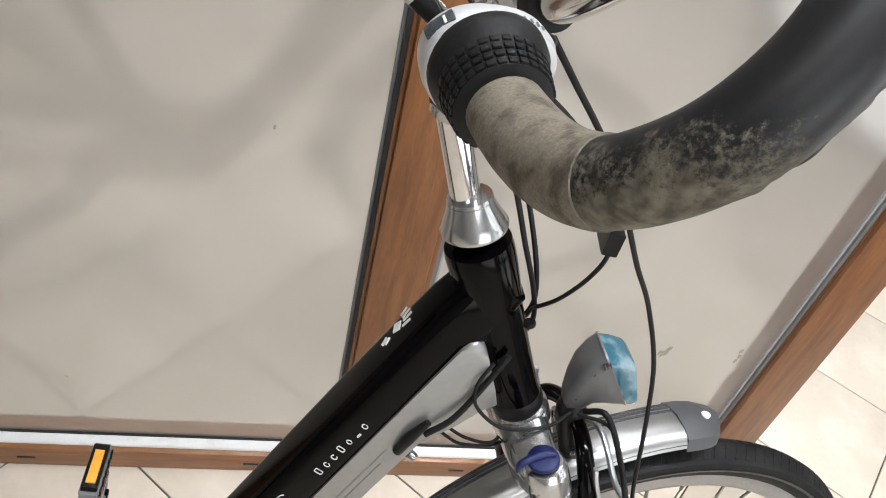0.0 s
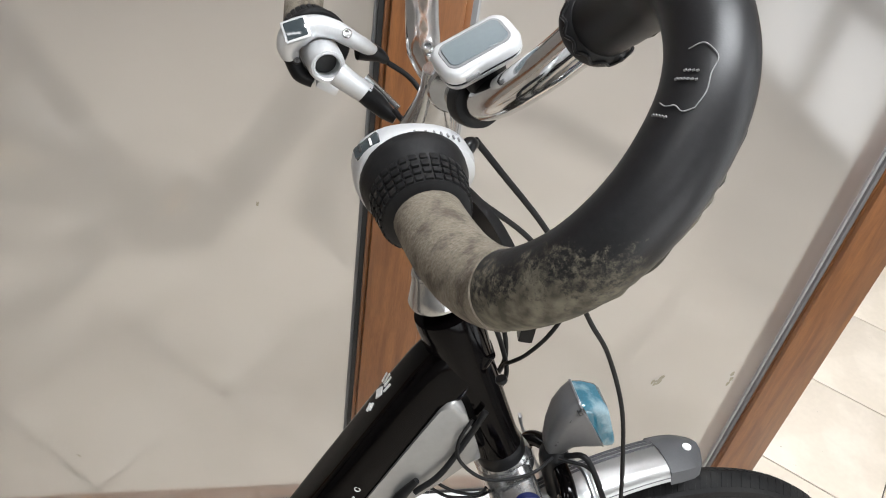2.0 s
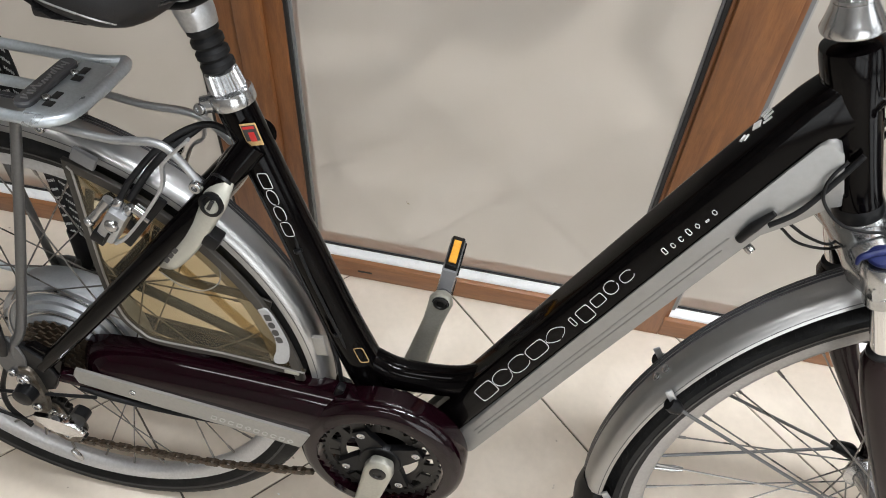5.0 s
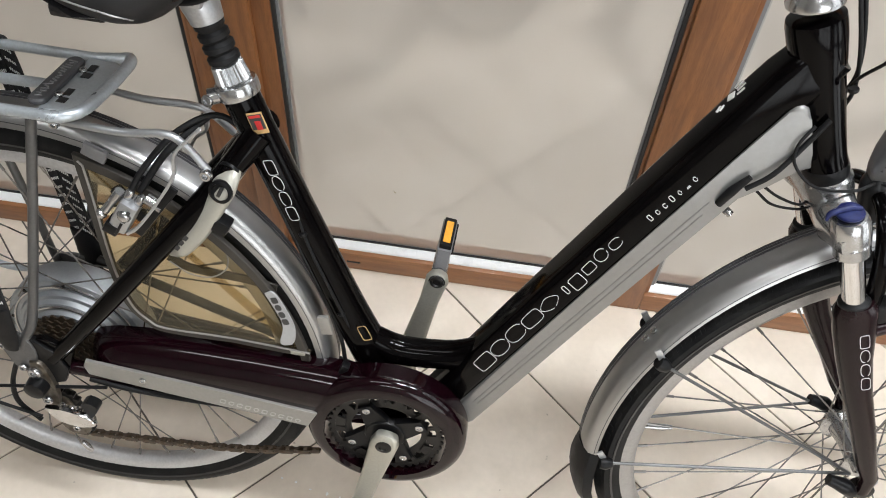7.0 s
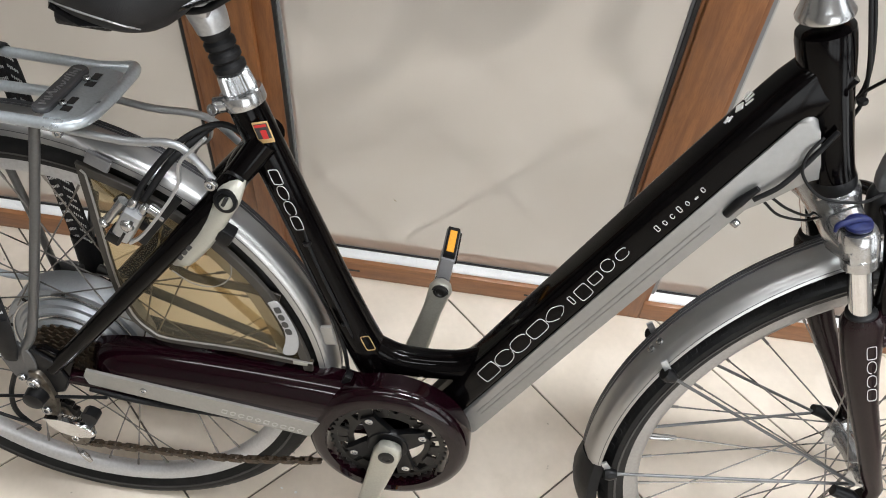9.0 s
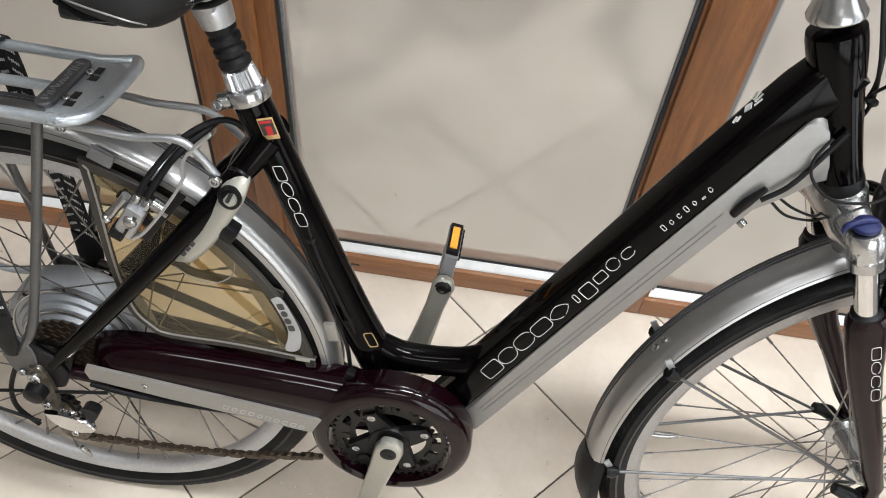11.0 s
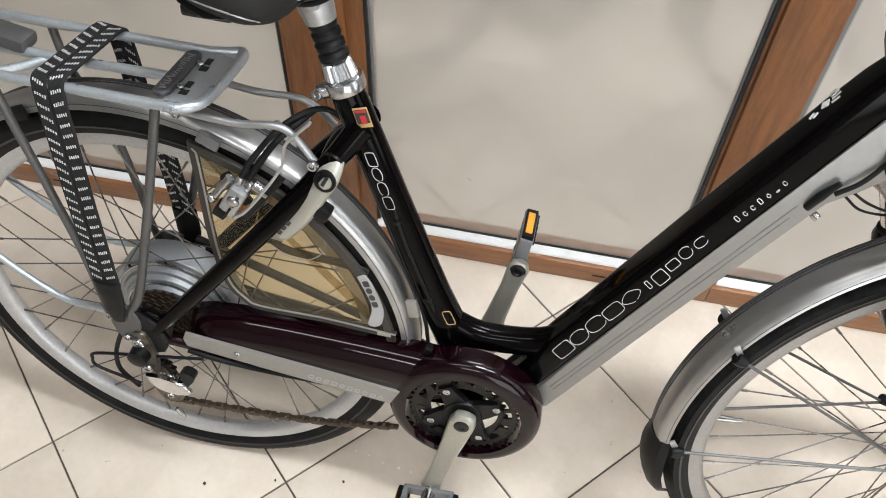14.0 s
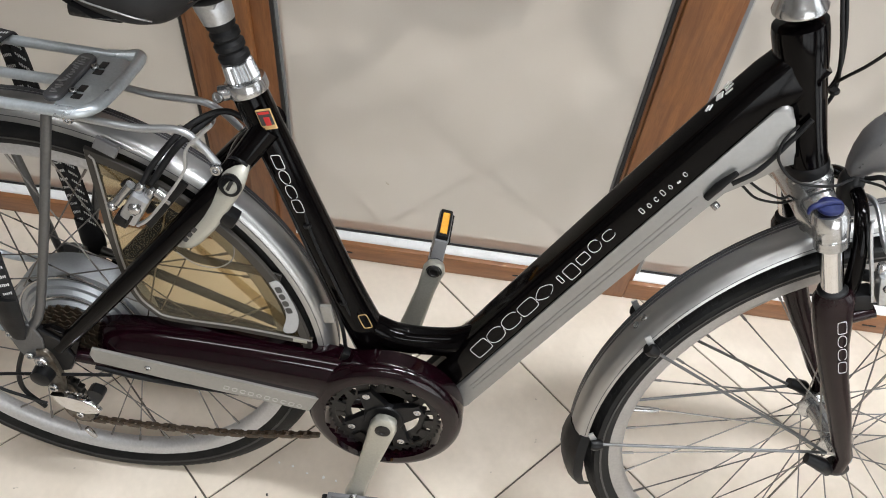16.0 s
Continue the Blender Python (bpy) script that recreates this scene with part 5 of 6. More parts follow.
LEG = [(0.4590, 0.646, 0.0150, 0.0150), (0.4625, 0.636, 0.0200, 0.0160), (0.471, 0.611, 0.0198, 0.0160), (0.4865, 0.572, 0.0172, 0.0155), (0.510, 0.5215, 0.0148, 0.0145), (0.541, 0.4615, 0.0130, 0.0130), (0.566, 0.408, 0.0115, 0.0115), (0.581, 0.382, 0.0095, 0.0100), (fh.x, fh.z, 0.0085, 0.0085)]
for s in (-1, 1):
    back = -0.024 if s > 0 else 0.0              # the far leg stands back, as the fork is turned
    top = Vector((0.4180 + back, s * 0.060, 0.735))
    bot = Vector((0.4610 + back, s * 0.060, 0.637))
    part("top_cap", lathe([(0.0135, -0.036), (0.0168, -0.034), (0.0170, -0.022), (0.0162, -0.021), (0.0162, -0.019), (0.0178, -0.018), (0.0180, -0.003), (0.0168, 0.005), (0.0150, 0.008), (0.008, 0.0095), (0, 0.0095)], top, AX, 26), M_ALLOY, fork)
    knob_part = part("adjuster", lathe([(0.006, 0.0), (0.0122, 0.0005), (0.0128, 0.002), (0.0118, 0.004), (0.006, 0.0052), (0, 0.0052)], top + AX * 0.011, AX + Vector((0.15, -0.1, 0)), 24), M_BLUE, fork, "dark blue preload knob")
    part("knob_fin", tube([top + AX * 0.0165 + Vector((0.010, 0, 0.003)), top + AX * 0.018, top + AX * 0.0155 + Vector((-0.016, -0.004, -0.004)), top + AX * 0.008 + Vector((-0.021, -0.006, -0.004))], [0.002, 0.0035, 0.003, 0.0015], 10), M_BLUE, knob_part)
    part("stanchion", tube([top - AX * 0.012, bot - AX * 0.02], 0.0115, 22, 1), M_CHROME, fork)
    part("wiper", lathe([(0.0120, 0.013), (0.0150, 0.011), (0.0160, 0.005), (0.0165, -0.006), (0.0160, -0.014), (0.012, -0.016)], bot, AX, 26), M_RUBBER, fork)
    rings = []
    for x, z, hx, hy in LEG:
        rings.append([(x + back * min(1, max(0, (z - fh.z) / 0.2)) + p, s * 0.0605 + q, z + 0.35 * p) for p, q in rounded(2 * hx, 2 * hy, min(hx, hy) * 0.95, 6)])
    leg = part("lower_leg", loft(rings), M_FORK, fork, "dark plum lower leg", sharp=60)
    part("dropout", lathe([(0.0105, -0.007), (0.0140, -0.006), (0.0140, 0.006), (0.0105, 0.007)], (fh.x, s * 0.057, fh.z), seg=22), M_STEELDARK, leg)
    part("stay_mount", tube([(fh.x - 0.045, s * 0.062, fh.z + 0.012), (fh.x - 0.024, s * 0.064, fh.z + 0.006), (fh.x - 0.012, s * 0.064, fh.z - 0.004)], [0.007, 0.010, 0.008], 12), M_PLASTIC, leg)
    part("brake_boss", tube([(0.490 + back, s * 0.060, 0.612), (0.512 + back, s * 0.056, 0.622)], 0.0075, 14, 1), M_FORK, leg)
bm = outline_marks((0.4715, 0.615), (0.5045, 0.5375), [0.0095] * 4, 0, 0.0006, -0.1, 0.12)
for v in bm.verts:
    v.co.y = -0.0768 + (0.0006 if abs(v.co.y) < 1e-6 else 0)
part("decal", bm, M_GREYTEXT, fork)


def rim_brake(name, c, d, s, lever_to, plate=0.080, arm=()):
    """A hydraulic rim brake on one side: cylinder body, plate, release lever, nipples."""
    b = place(name, None, bike, "silver hydraulic rim brake")
    x, y, z = c
    m = pose(x, y, z, 0, d, 0)
    body = part("cylinder", block((0.021, 0.024, 0.044), m, 0.006), M_MATTE_ALLOY, b)
    part("body_groove", block((0.003, 0.0268, 0.018), m @ pose(0.002, -0.0005, -0.014), 0.0005), M_STEELDARK, body)
    part("body_mark", block((0.004, 0.0008, 0.018), m @ pose(0.003, -0.0134, 0.008), 0.0002), M_DARKTEXT, body)
    if plate > 0.05:
        part("mount_plate", block((0.004, 0.024, plate * 0.8), m @ pose(-0.020, 0.008, 0.004), 0.0015), M_MATTE_ALLOY, b)
    for q in (-0.006, 0.006):
        part("hose_nut", lathe([(0.005, 0), (0.0055, 0.003), (0.0045, 0.010), (0.003, 0.012)], m @ Vector((q, 0, 0.022)), m.to_3x3() @ Vector((0, 0, 1)), 12), M_ALLOY, b)
    part("lever", band(list(arm) or [m @ Vector((-0.02, -0.004, 0.012)), m @ Vector((-0.026, 0, 0.05)), Vector(lever_to)], 0.0055, 0.003), M_MATTE_ALLOY, b)
    part("pad", block((0.046, 0.010, 0.012), m @ pose(-0.004, -s * 0.024, -0.01, 0, 25, 0), 0.003), M_RUBBER, b)
    part("end_cap", lathe([(0.004, -0.016), (0.006, -0.0145), (0.0075, -0.012), (0.0075, 0.002)], m @ Vector((0.0005, 0, 0.006)), (0, -s, 0), 16), M_ALLOY, b)
    return b


part("arch", tube([(0.4785, -0.052, 0.628), (0.4745, -0.053, 0.660), (0.4660, -0.052, 0.695), (0.4590, -0.042, 0.722), (0.4560, -0.018, 0.735), (0.4500, 0.018, 0.735), (0.4400, 0.044, 0.715), (0.4450, 0.053, 0.660), (0.4560, 0.054, 0.628)], [0.009, 0.0088, 0.008, 0.0075, 0.007, 0.007, 0.0075, 0.0085, 0.009], 16), M_BLACK, fork, "black fork arch")
drawing[0] = False
rim_brake("front_brake", (0.547, -0.058, 0.673), -20, -1, (0, 0, 0), 0.034, [(0.4950, -0.060, 0.757), (0.5010, -0.062, 0.738), (0.5270, -0.063, 0.680), (0.5395, -0.063, 0.652)])
rim_brake("front_brake", (0.520, 0.062, 0.673), -20, 1, (0, 0, 0), 0.034, [(0.4700, 0.060, 0.757), (0.4760, 0.062, 0.738), (0.5020, 0.063, 0.680), (0.5140, 0.063, 0.652)])
booster = place("brake_booster", None, bike, "alloy brake bridge plate over the front tyre")
part("plate", tube([(0.543, -0.048, 0.703), (0.531, -0.040, 0.716), (0.520, 0.0, 0.742), (0.508, 0.040, 0.716), (0.510, 0.048, 0.703)], 0.0048, 12, 6, flat=0.6), M_MATTE_ALLOY, booster)
part("mount", block((0.026, 0.022, 0.024), pose(0.530, -0.054, 0.647, 0, -22, 0), 0.004), M_PLASTIC, booster)

# headset, stem and handlebar, in true size
drawing[0] = False
stem = place("stem", None, bike, "polished alloy quill stem")
HEAD = Vector((0.364, 0, 0.931))
HAX = Vector((-0.327, 0, 0.945)).normalized()
part("cone", lathe([(0.0250, 0.0), (0.0256, 0.003), (0.0222, 0.010), (0.0182, 0.020), (0.0168, 0.0245), (0.0140, 0.0255)], HEAD + HAX * 0.0125 + Vector((0.003, 0, 0)), HAX, 36), M_ALLOY, stem)
part("cone_ring", lathe([(0.0164, 0.0240), (0.0172, 0.0255), (0.0164, 0.0280), (0.0115, 0.0285)], HEAD + HAX * 0.0125 + Vector((0.003, 0, 0)), HAX, 30), M_ALLOY, stem)
part("quill", tube([HEAD + HAX * 0.03, HEAD + HAX * 0.115], 0.0112, 22, 1), M_CHROME, stem)
part("neck", tube([(0.3285, 0, 1.028), (0.3330, -0.004, 1.055), (0.3375, -0.014, 1.084), (0.3395, -0.024, 1.106), (0.3385, -0.030, 1.122), (0.3375, -0.034, 1.136)], [0.0125, 0.0165, 0.0175, 0.0135, 0.0098, 0.0088], 22, flat=1.15), M_ALLOY, stem)
for pts in ([(0.3215, -0.026, 1.078), (0.3285, -0.034, 1.103), (0.3310, -0.040, 1.126)], [(0.3530, -0.022, 1.082), (0.3470, -0.034, 1.103), (0.3425, -0.040, 1.120)]):
    part("neck_rib", tube(pts, [0.0022, 0.0032, 0.0024], 10), M_ALLOY, stem)
part("bar_clamp", lathe([(0.0125, -0.017), (0.0142, -0.015), (0.0146, 0.0), (0.0142, 0.015), (0.0125, 0.017)], (0.3465, -0.034, 1.1275), (0.24, 1, 0), 26), M_CHROME, stem)
part("clamp_bolt", knob((0.3310, -0.030, 1.1450), (-0.3, -0.5, 0.8), 0.0042, 0.006), M_ALLOY, stem)

bars = place("handlebar", None, bike, "chrome multi-position handlebar with worn black leather tape")
LOOP = [(0.35, -0.045, 1.125), (0.354, -0.075, 1.131), (0.361, -0.105, 1.147), (0.371, -0.14, 1.175), (0.379, -0.172, 1.204), (0.383, -0.19, 1.218), (0.3849, -0.2119, 1.2317), (0.3828, -0.2377, 1.241), (0.3817, -0.2592, 1.2353), (0.3797, -0.2751, 1.2235), (0.3738, -0.287, 1.2087), (0.362, -0.2954, 1.1879), (0.3481, -0.2959, 1.1671), (0.3363, -0.287, 1.1494), (0.3253, -0.2674, 1.1324), (0.3171, -0.2349, 1.1222), (0.31, -0.195, 1.121), (0.3055, -0.165, 1.1265), (0.303, -0.135, 1.13)]


def mirrored(v):
    """The other half of the bar, turned back a little by the steering."""
    out = min(1, max(0, (-0.050 - v[1]) / 0.04))
    low = out * min(1, max(0, (0.36 - v[0]) / 0.05))
    return Vector((v[0] + 0.24 * (v[1] + 0.045) - 0.014 * out, -0.09 - v[1], v[2] - 0.020 * low))


full = curve(LOOP, 8)
for s in (-1, 1):
    line = full if s < 0 else [mirrored(v) for v in full]
    part("chrome_bar", tube(line[:37], 0.0112, 20, 1), M_CHROME, bars, "polished chrome bar")
    part("tape", tube(line[32:114], [0.0152] + [0.0154] * 4 + [0.0149] * 18 + [0.0150], 28, 1), M_TAPE, bars, "black leather tape, rubbed pale on the bend")
    part("tape_end", lathe([(0.0150, -0.003), (0.0170, -0.002), (0.0178, 0.001), (0.0172, 0.004), (0.0155, 0.006)], line[32], line[33] - line[32], 28), M_TAPE, bars)
    part("grip", tube(line[111:130], [0.0157, 0.0162, 0.0164, 0.0161], 28, 1), M_WORN, bars, "worn pale leather grip")
    part("bar_end", tube(line[128:] if s < 0 else line[128:136], 0.0112, 18, 1), M_CHROME, bars)
    if s > 0:
        continue
    # raised sewn seam on the outer side of the tape
    rnd = random.Random(5)
    seam = []
    for i in range(36, 112):
        t = (line[i + 1] - line[i - 1]).normalized()
        o = Vector((0.75, -0.35, -0.55))
        o = (o - t * o.dot(t)).normalized()
        seam.append(line[i] + o * (0.0141 + rnd.uniform(-0.0003, 0.0006)) + t.cross(o) * rnd.uniform(-0.0008, 0.0008))
    part("seam", tube(seam, 0.0019, 8, 3), M_SEAM, bars, "scuffed sewn seam")
    # zigzag stitching round both ends of the leather
    for i, r in ((129, 0.0163), (33, 0.0178)):
        c0, t0 = line[i], (line[i] - line[i - 1]).normalized()
        u0 = t0.orthogonal().normalized()
        ring = [c0 + t0 * (0.0016 * math.sin(a * 13)) + (u0 * math.cos(a) + t0.cross(u0) * math.sin(a)) * r for a in np.linspace(0, 2 * math.pi, 90)]
        part("stitching", tube(ring, 0.0008, 6, 1), M_TAPE, bars)

    def on(i, ang, lift=0.0154):
        """A place on the tape: station along the bar, angle round it from the upper inner side."""
        k = int(i)
        c = line[k].lerp(line[k + 1], i - k)
        t = (line[k + 1] - line[k]).normalized()
        o = Vector((-0.45, -0.35, 0.82))
        o = (o - t * o.dot(t)).normalized()
        return c + (o * math.cos(ang) + t.cross(o) * math.sin(ang)) * lift

    # a thin printed outline on the tape, with rows of unread marks in it
    for shape in ([(73.4, 0.35), (72.8, 0.10), (73.3, -0.08), (74.6, -0.25), (76.5, -0.20), (78.5, -0.24), (80.4, -0.18)], [(80.4, -0.18), (81.1, 0.0), (80.7, 0.2), (81.0, 0.4), (80.6, 0.6)]):
        part("print", tube([on(a, b) for a, b in shape], 0.00022, 5, 4), M_PRINT, bars)
    for row, (a0, b0, n) in enumerate(((76.3, 0.03, 4), (77.4, 0.0, 6), (82.0, 0.25, 5))):
        for k in range(n):
            part("print", tube([on(a0, b0 + 0.085 * k), on(a0 + 0.15, b0 + 0.085 * k + 0.055)], 0.0004, 5, 1), M_PRINT, bars)


def shifter(s):
    """A twist shifter with ribbed rubber and a pale shell with a window."""
    sh = place("twist_shifter", None, bike, "twist shifter with black ribbed rubber")
    a, b = Vector((0.3095, -0.1935, 1.1212)), Vector((0.304, -0.145, 1.130))
    if s > 0:
        a, b = Vector((0.2610, 0.119, 1.1087)), Vector((0.2698, 0.064, 1.1076))
    d = (b - a).normalized()
    part("twist_rubber", lathe([(0.0172, -0.002), (0.0205, 0.0), (0.0215, 0.009), (0.0236, 0.017), (0.0258, 0.023), (0.0262, 0.029), (0.0250, 0.031), (0.018, 0.032)], a, d, 40), M_RUBBER, sh)
    u = d.orthogonal().normalized()
    lugs = bmesh.new()
    for row in range(4):
        for k in range(30):
            ang = 2 * math.pi * k / 30
            o = u * math.cos(ang) + d.cross(u) * math.sin(ang)
            m = Matrix((d, o, d.cross(o))).transposed().to_4x4()
            m.translation = a + d * (0.0022 + row * 0.0042) + o * (0.0208 + 0.0006 * row)
            block((0.0034, 0.0018, 0.0036), m, 0.0005, lugs)
    tagged(part("ribbing", lugs, M_RUBBER, sh), kind="stuff")
    # shell: an eccentric drum, drawn out to the lever side
    up = (Vector((0, 0, 1)) - d * d.z).normalized()
    sd = d.cross(up)
    rings = []
    for h, r, lift in ((0.0275, 0.0255, 0.000), (0.0285, 0.0272, 0.001), (0.034, 0.0282, 0.0015), (0.0430, 0.0276, 0.001), (0.0462, 0.0235, 0.0), (0.0472, 0.0150, -0.001)):
        rings.append([a + d * h + up * (lift + r * (0.74 if math.sin(t) > 0 else 1.0) * math.sin(t)) + sd * ((r * (1.12 if math.cos(t) > 0 else 1.0)) * math.copysign(abs(math.cos(t)) ** 0.85, math.cos(t))) for t in np.linspace(0, 2 * math.pi, 44, endpoint=False)])
    if s > 0:
        return sh
    shell = part("shell", loft(rings), M_SHELL, sh, "pale silver shell", sharp=50)
    ang = 2.50
    o = (up * math.sin(ang) / 0.74 + sd * math.cos(ang)).normalized()
    m = Matrix((d, d.cross(o), o)).transposed().to_4x4()
    m.translation = a + d * 0.0365 + up * (0.0012 + 0.0266 * 0.74 * math.sin(ang)) + sd * (0.0262 * math.copysign(abs(math.cos(ang)) ** 0.85, math.cos(ang)))
    win = part("gear_window", block((0.0085, 0.0150, 0.0040), m, 0.0018), M_GEARWIN, shell, "small gear window")
    part("gear_mark", block((0.006, 0.0012, 0.0006), m @ pose(0, -0.003, 0.0021), 0.0001), M_DARKTEXT, win)
    part("gear_mark", block((0.005, 0.0012, 0.0006), m @ pose(-0.001, 0.003, 0.0021), 0.0001), M_WHITE, win)
    for k in range(7):
        ang = 0.90 + 0.115 * k
        o = up * math.sin(ang) + sd * math.cos(ang)
        m2 = Matrix((d, d.cross(o), o)).transposed().to_4x4()
        m2.translation = a + d * 0.0335 + up * (0.0018 + 0.0210 * math.sin(ang)) + sd * (0.0312 * math.copysign(abs(math.cos(ang)) ** 0.85, math.cos(ang)))
        part("name_mark", block((0.0028, 0.0009, 0.0008), m2, 0.0001), M_GREYP, shell)
    part("lower_shell", tube([a + d * 0.030 - up * 0.014 + sd * 0.012, a + d * 0.034 - up * 0.022, a + d * 0.036 - up * 0.016 - sd * 0.016], [0.009, 0.011, 0.008], 14), M_PLASTIC, sh)
    return sh


shifter(-1)
shifter(1)
# brake levers: clamps behind the shifters, arms and barrel adjusters
near_lever = place("brake_lever", None, bike, "silver brake lever with black adjuster")
part("clamp", lathe([(0.0113, -0.007), (0.0132, -0.005), (0.0132, 0.005), (0.0113, 0.007)], (0.3042, -0.1465, 1.1295), (0.05, 1, 0.1), 26), M_SHELL, near_lever)
part("arm", tube([(0.312, -0.141, 1.124), (0.325, -0.140, 1.118), (0.336, -0.136, 1.118)], [0.010, 0.009, 0.007], 14), M_SHELL, near_lever)
part("adjuster", tube([(0.333, -0.137, 1.122), (0.339, -0.132, 1.129), (0.343, -0.127, 1.128)], [0.0042, 0.0044, 0.0030], 12), M_PLASTIC, near_lever)
part("blade", band([(0.330, -0.142, 1.112), (0.345, -0.175, 1.106), (0.350, -0.215, 1.100), (0.346, -0.250, 1.098)], 0.010, 0.006, up=(0, 0, 1)), M_PLASTIC, near_lever)
far_lever = place("brake_lever", None, bike, "silver brake lever with black adjuster")
FD = Vector((-0.16, 1, 0.02)).normalized()
END = Vector((0.2730, 0.044, 1.1072))
part("sleeve", lathe([(0.0086, 0.012), (0.0086, 0.0), (0.0098, -0.0012), (0.0116, -0.0008), (0.0130, 0.0025), (0.0134, 0.010), (0.0134, 0.030), (0.0115, 0.031)], END, FD, 32), M_SHELL, far_lever)
part("bore", lathe([(0, 0.011), (0.0090, 0.011), (0.0090, 0.013), (0, 0.013)], END, FD, 24), M_GASKET, far_lever)
part("arm", tube([(0.2800, 0.048, 1.1015), (0.2890, 0.046, 1.0955), (0.3020, 0.044, 1.0880)], [0.0090, 0.0082, 0.0078], 16), M_SHELL, far_lever)
part("arm_foot", block((0.016, 0.014, 0.008), pose(0.2735, 0.052, 1.0915, 0, 25, 0), 0.002), M_SHELL, far_lever)
part("adjuster", tube([(0.3000, 0.0440, 1.0890), (0.3080, 0.0420, 1.0830), (0.3150, 0.0390, 1.0775), (0.3225, 0.0360, 1.0735)], [0.0078, 0.0076, 0.0060, 0.0045], 14), M_PLASTIC, far_lever)
part("blade", band([(0.3010, 0.0530, 1.0985), (0.3120, 0.0490, 1.0895), (0.3250, 0.0430, 1.0790)], 0.0040, 0.0035, up=(0, 1, 0)), M_ALLOY, far_lever)
part("top_shell", tube([(0.2475, 0.063, 1.1060), (0.2460, 0.062, 1.1150), (0.2510, 0.063, 1.1235), (0.2640, 0.066, 1.1285), (0.2770, 0.066, 1.1272), (0.2890, 0.068, 1.1210), (0.3000, 0.074, 1.1140), (0.3070, 0.081, 1.1085)], [0.0060, 0.0085, 0.0108, 0.0082, 0.0072, 0.0064, 0.0056, 0.0046], 20), M_SHELL, far_lever)
part("under_shell", tube([(0.2475, 0.066, 1.1060), (0.2540, 0.064, 1.0945), (0.2640, 0.062, 1.0895)], [0.0058, 0.0062, 0.0050], 14), M_PLASTIC, far_lever)
part("shell_screw", knob((0.2520, 0.0560, 1.1060), (-0.1, -0.8, 0.6), 0.0026, 0.002), M_STEELDARK, far_lever)
WM = Matrix.Translation((0.2508, 0.0550, 1.1290)) @ pose(0, 0, 0, 50, -20, 4)
bezel = part("gear_bezel", block((0.0190, 0.0168, 0.004), WM @ pose(0, 0, -0.0016), 0.0019), M_SHELL, far_lever)
part("gear_window", block((0.0155, 0.0135, 0.0036), WM @ pose(0, 0, -0.0006), 0.0016), M_GEARWIN, bezel, "small gear window")
part("screw", knob((0.2866, 0.0600, 1.1262), (-0.1, -0.75, 0.65), 0.0036, 0.002), M_ALLOY, far_lever)
part("barrel", tube([(0.2960, 0.080, 1.1085), (0.3040, 0.082, 1.1075), (0.3120, 0.084, 1.1045), (0.3185, 0.087, 1.0995)], [0.0072, 0.0074, 0.0056, 0.0032], 14), M_PLASTIC, far_lever)

# display
disp = place("display", None, bike, "small grey handlebar display with a blank screen")
ex, ey = Vector((0.036, 0.0075, 0.020)).normalized(), Vector((-0.010, 0.0205, 0.006))
ey = (ey - ex * ey.dot(ex)).normalized()
DM = Matrix((ex, ey, ex.cross(ey))).transposed().to_4x4()
DM.translation = Vector((0.344, -0.0943, 1.171)) - ex.cross(ey) * 0.006


def plate_at(m, w, d, r, levels):
    """A rounded plate: (height, inset) rings stacked along its own z."""
    return loft([[m @ Vector((a, b, h)) for a, b in rounded(w - 2 * i, d - 2 * i, max(0.001, r - i), 6)] for h, i in levels])


part("case", plate_at(DM, 0.0475, 0.0285, 0.009, [(-0.001, 0.0), (0.003, 0.0), (0.0052, 0.0012), (0.0062, 0.0032)]), M_SHELL, disp, "pale silver case")
part("seam", plate_at(DM, 0.0465, 0.0275, 0.009, [(-0.0028, 0.0), (-0.001, 0.0)]), M_PLASTIC, disp)
part("case_back", plate_at(DM, 0.0475, 0.0285, 0.009, [(-0.0085, 0.004), (-0.0060, 0.001), (-0.0028, 0.0)]), M_SHELL, disp)
part("screen_edge", plate_at(DM, 0.0385, 0.0205, 0.006, [(0.0060, 0.0), (0.0066, 0.0004)]), M_GREYP, disp)
part("screen", plate_at(DM, 0.0355, 0.0175, 0.0045, [(0.0064, 0.0), (0.0072, 0.0006)]), M_LCD, disp, "grey liquid crystal screen")
part("button", block((0.008, 0.003, 0.003), DM @ pose(-0.010, -0.0140, 0.000), 0.001), M_GREYP, disp)
part("mount", plate_at(DM, 0.026, 0.020, 0.005, [(-0.019, 0.001), (-0.0085, 0.0)]), M_PLASTIC, disp)
part("mount_band", lathe([(0.0113, -0.008), (0.0150, -0.007), (0.0155, 0.0), (0.0150, 0.007), (0.0113, 0.008)], (0.3535, -0.072, 1.1303), (0.22, -1, 0.32), 26), M_RUBBER, disp)

# head lamp
lamp = place("headlamp", None, bike, "grey wedge-shaped headlamp with a cyan lens")


def wedge(top, low, half, k=0.62):
    """A rounded section between two points of the side view."""
    t, b = Vector((top[0], 0, top[1])), Vector((low[0], 0, low[1]))
    n = (t - b).normalized()
    hn = (t - b).length / 2
    return [(t + b) / 2 + n * q + Vector((0, a, 0)) for a, q in rounded(2 * half, 2 * hn, min(half, hn) * k, 6)]


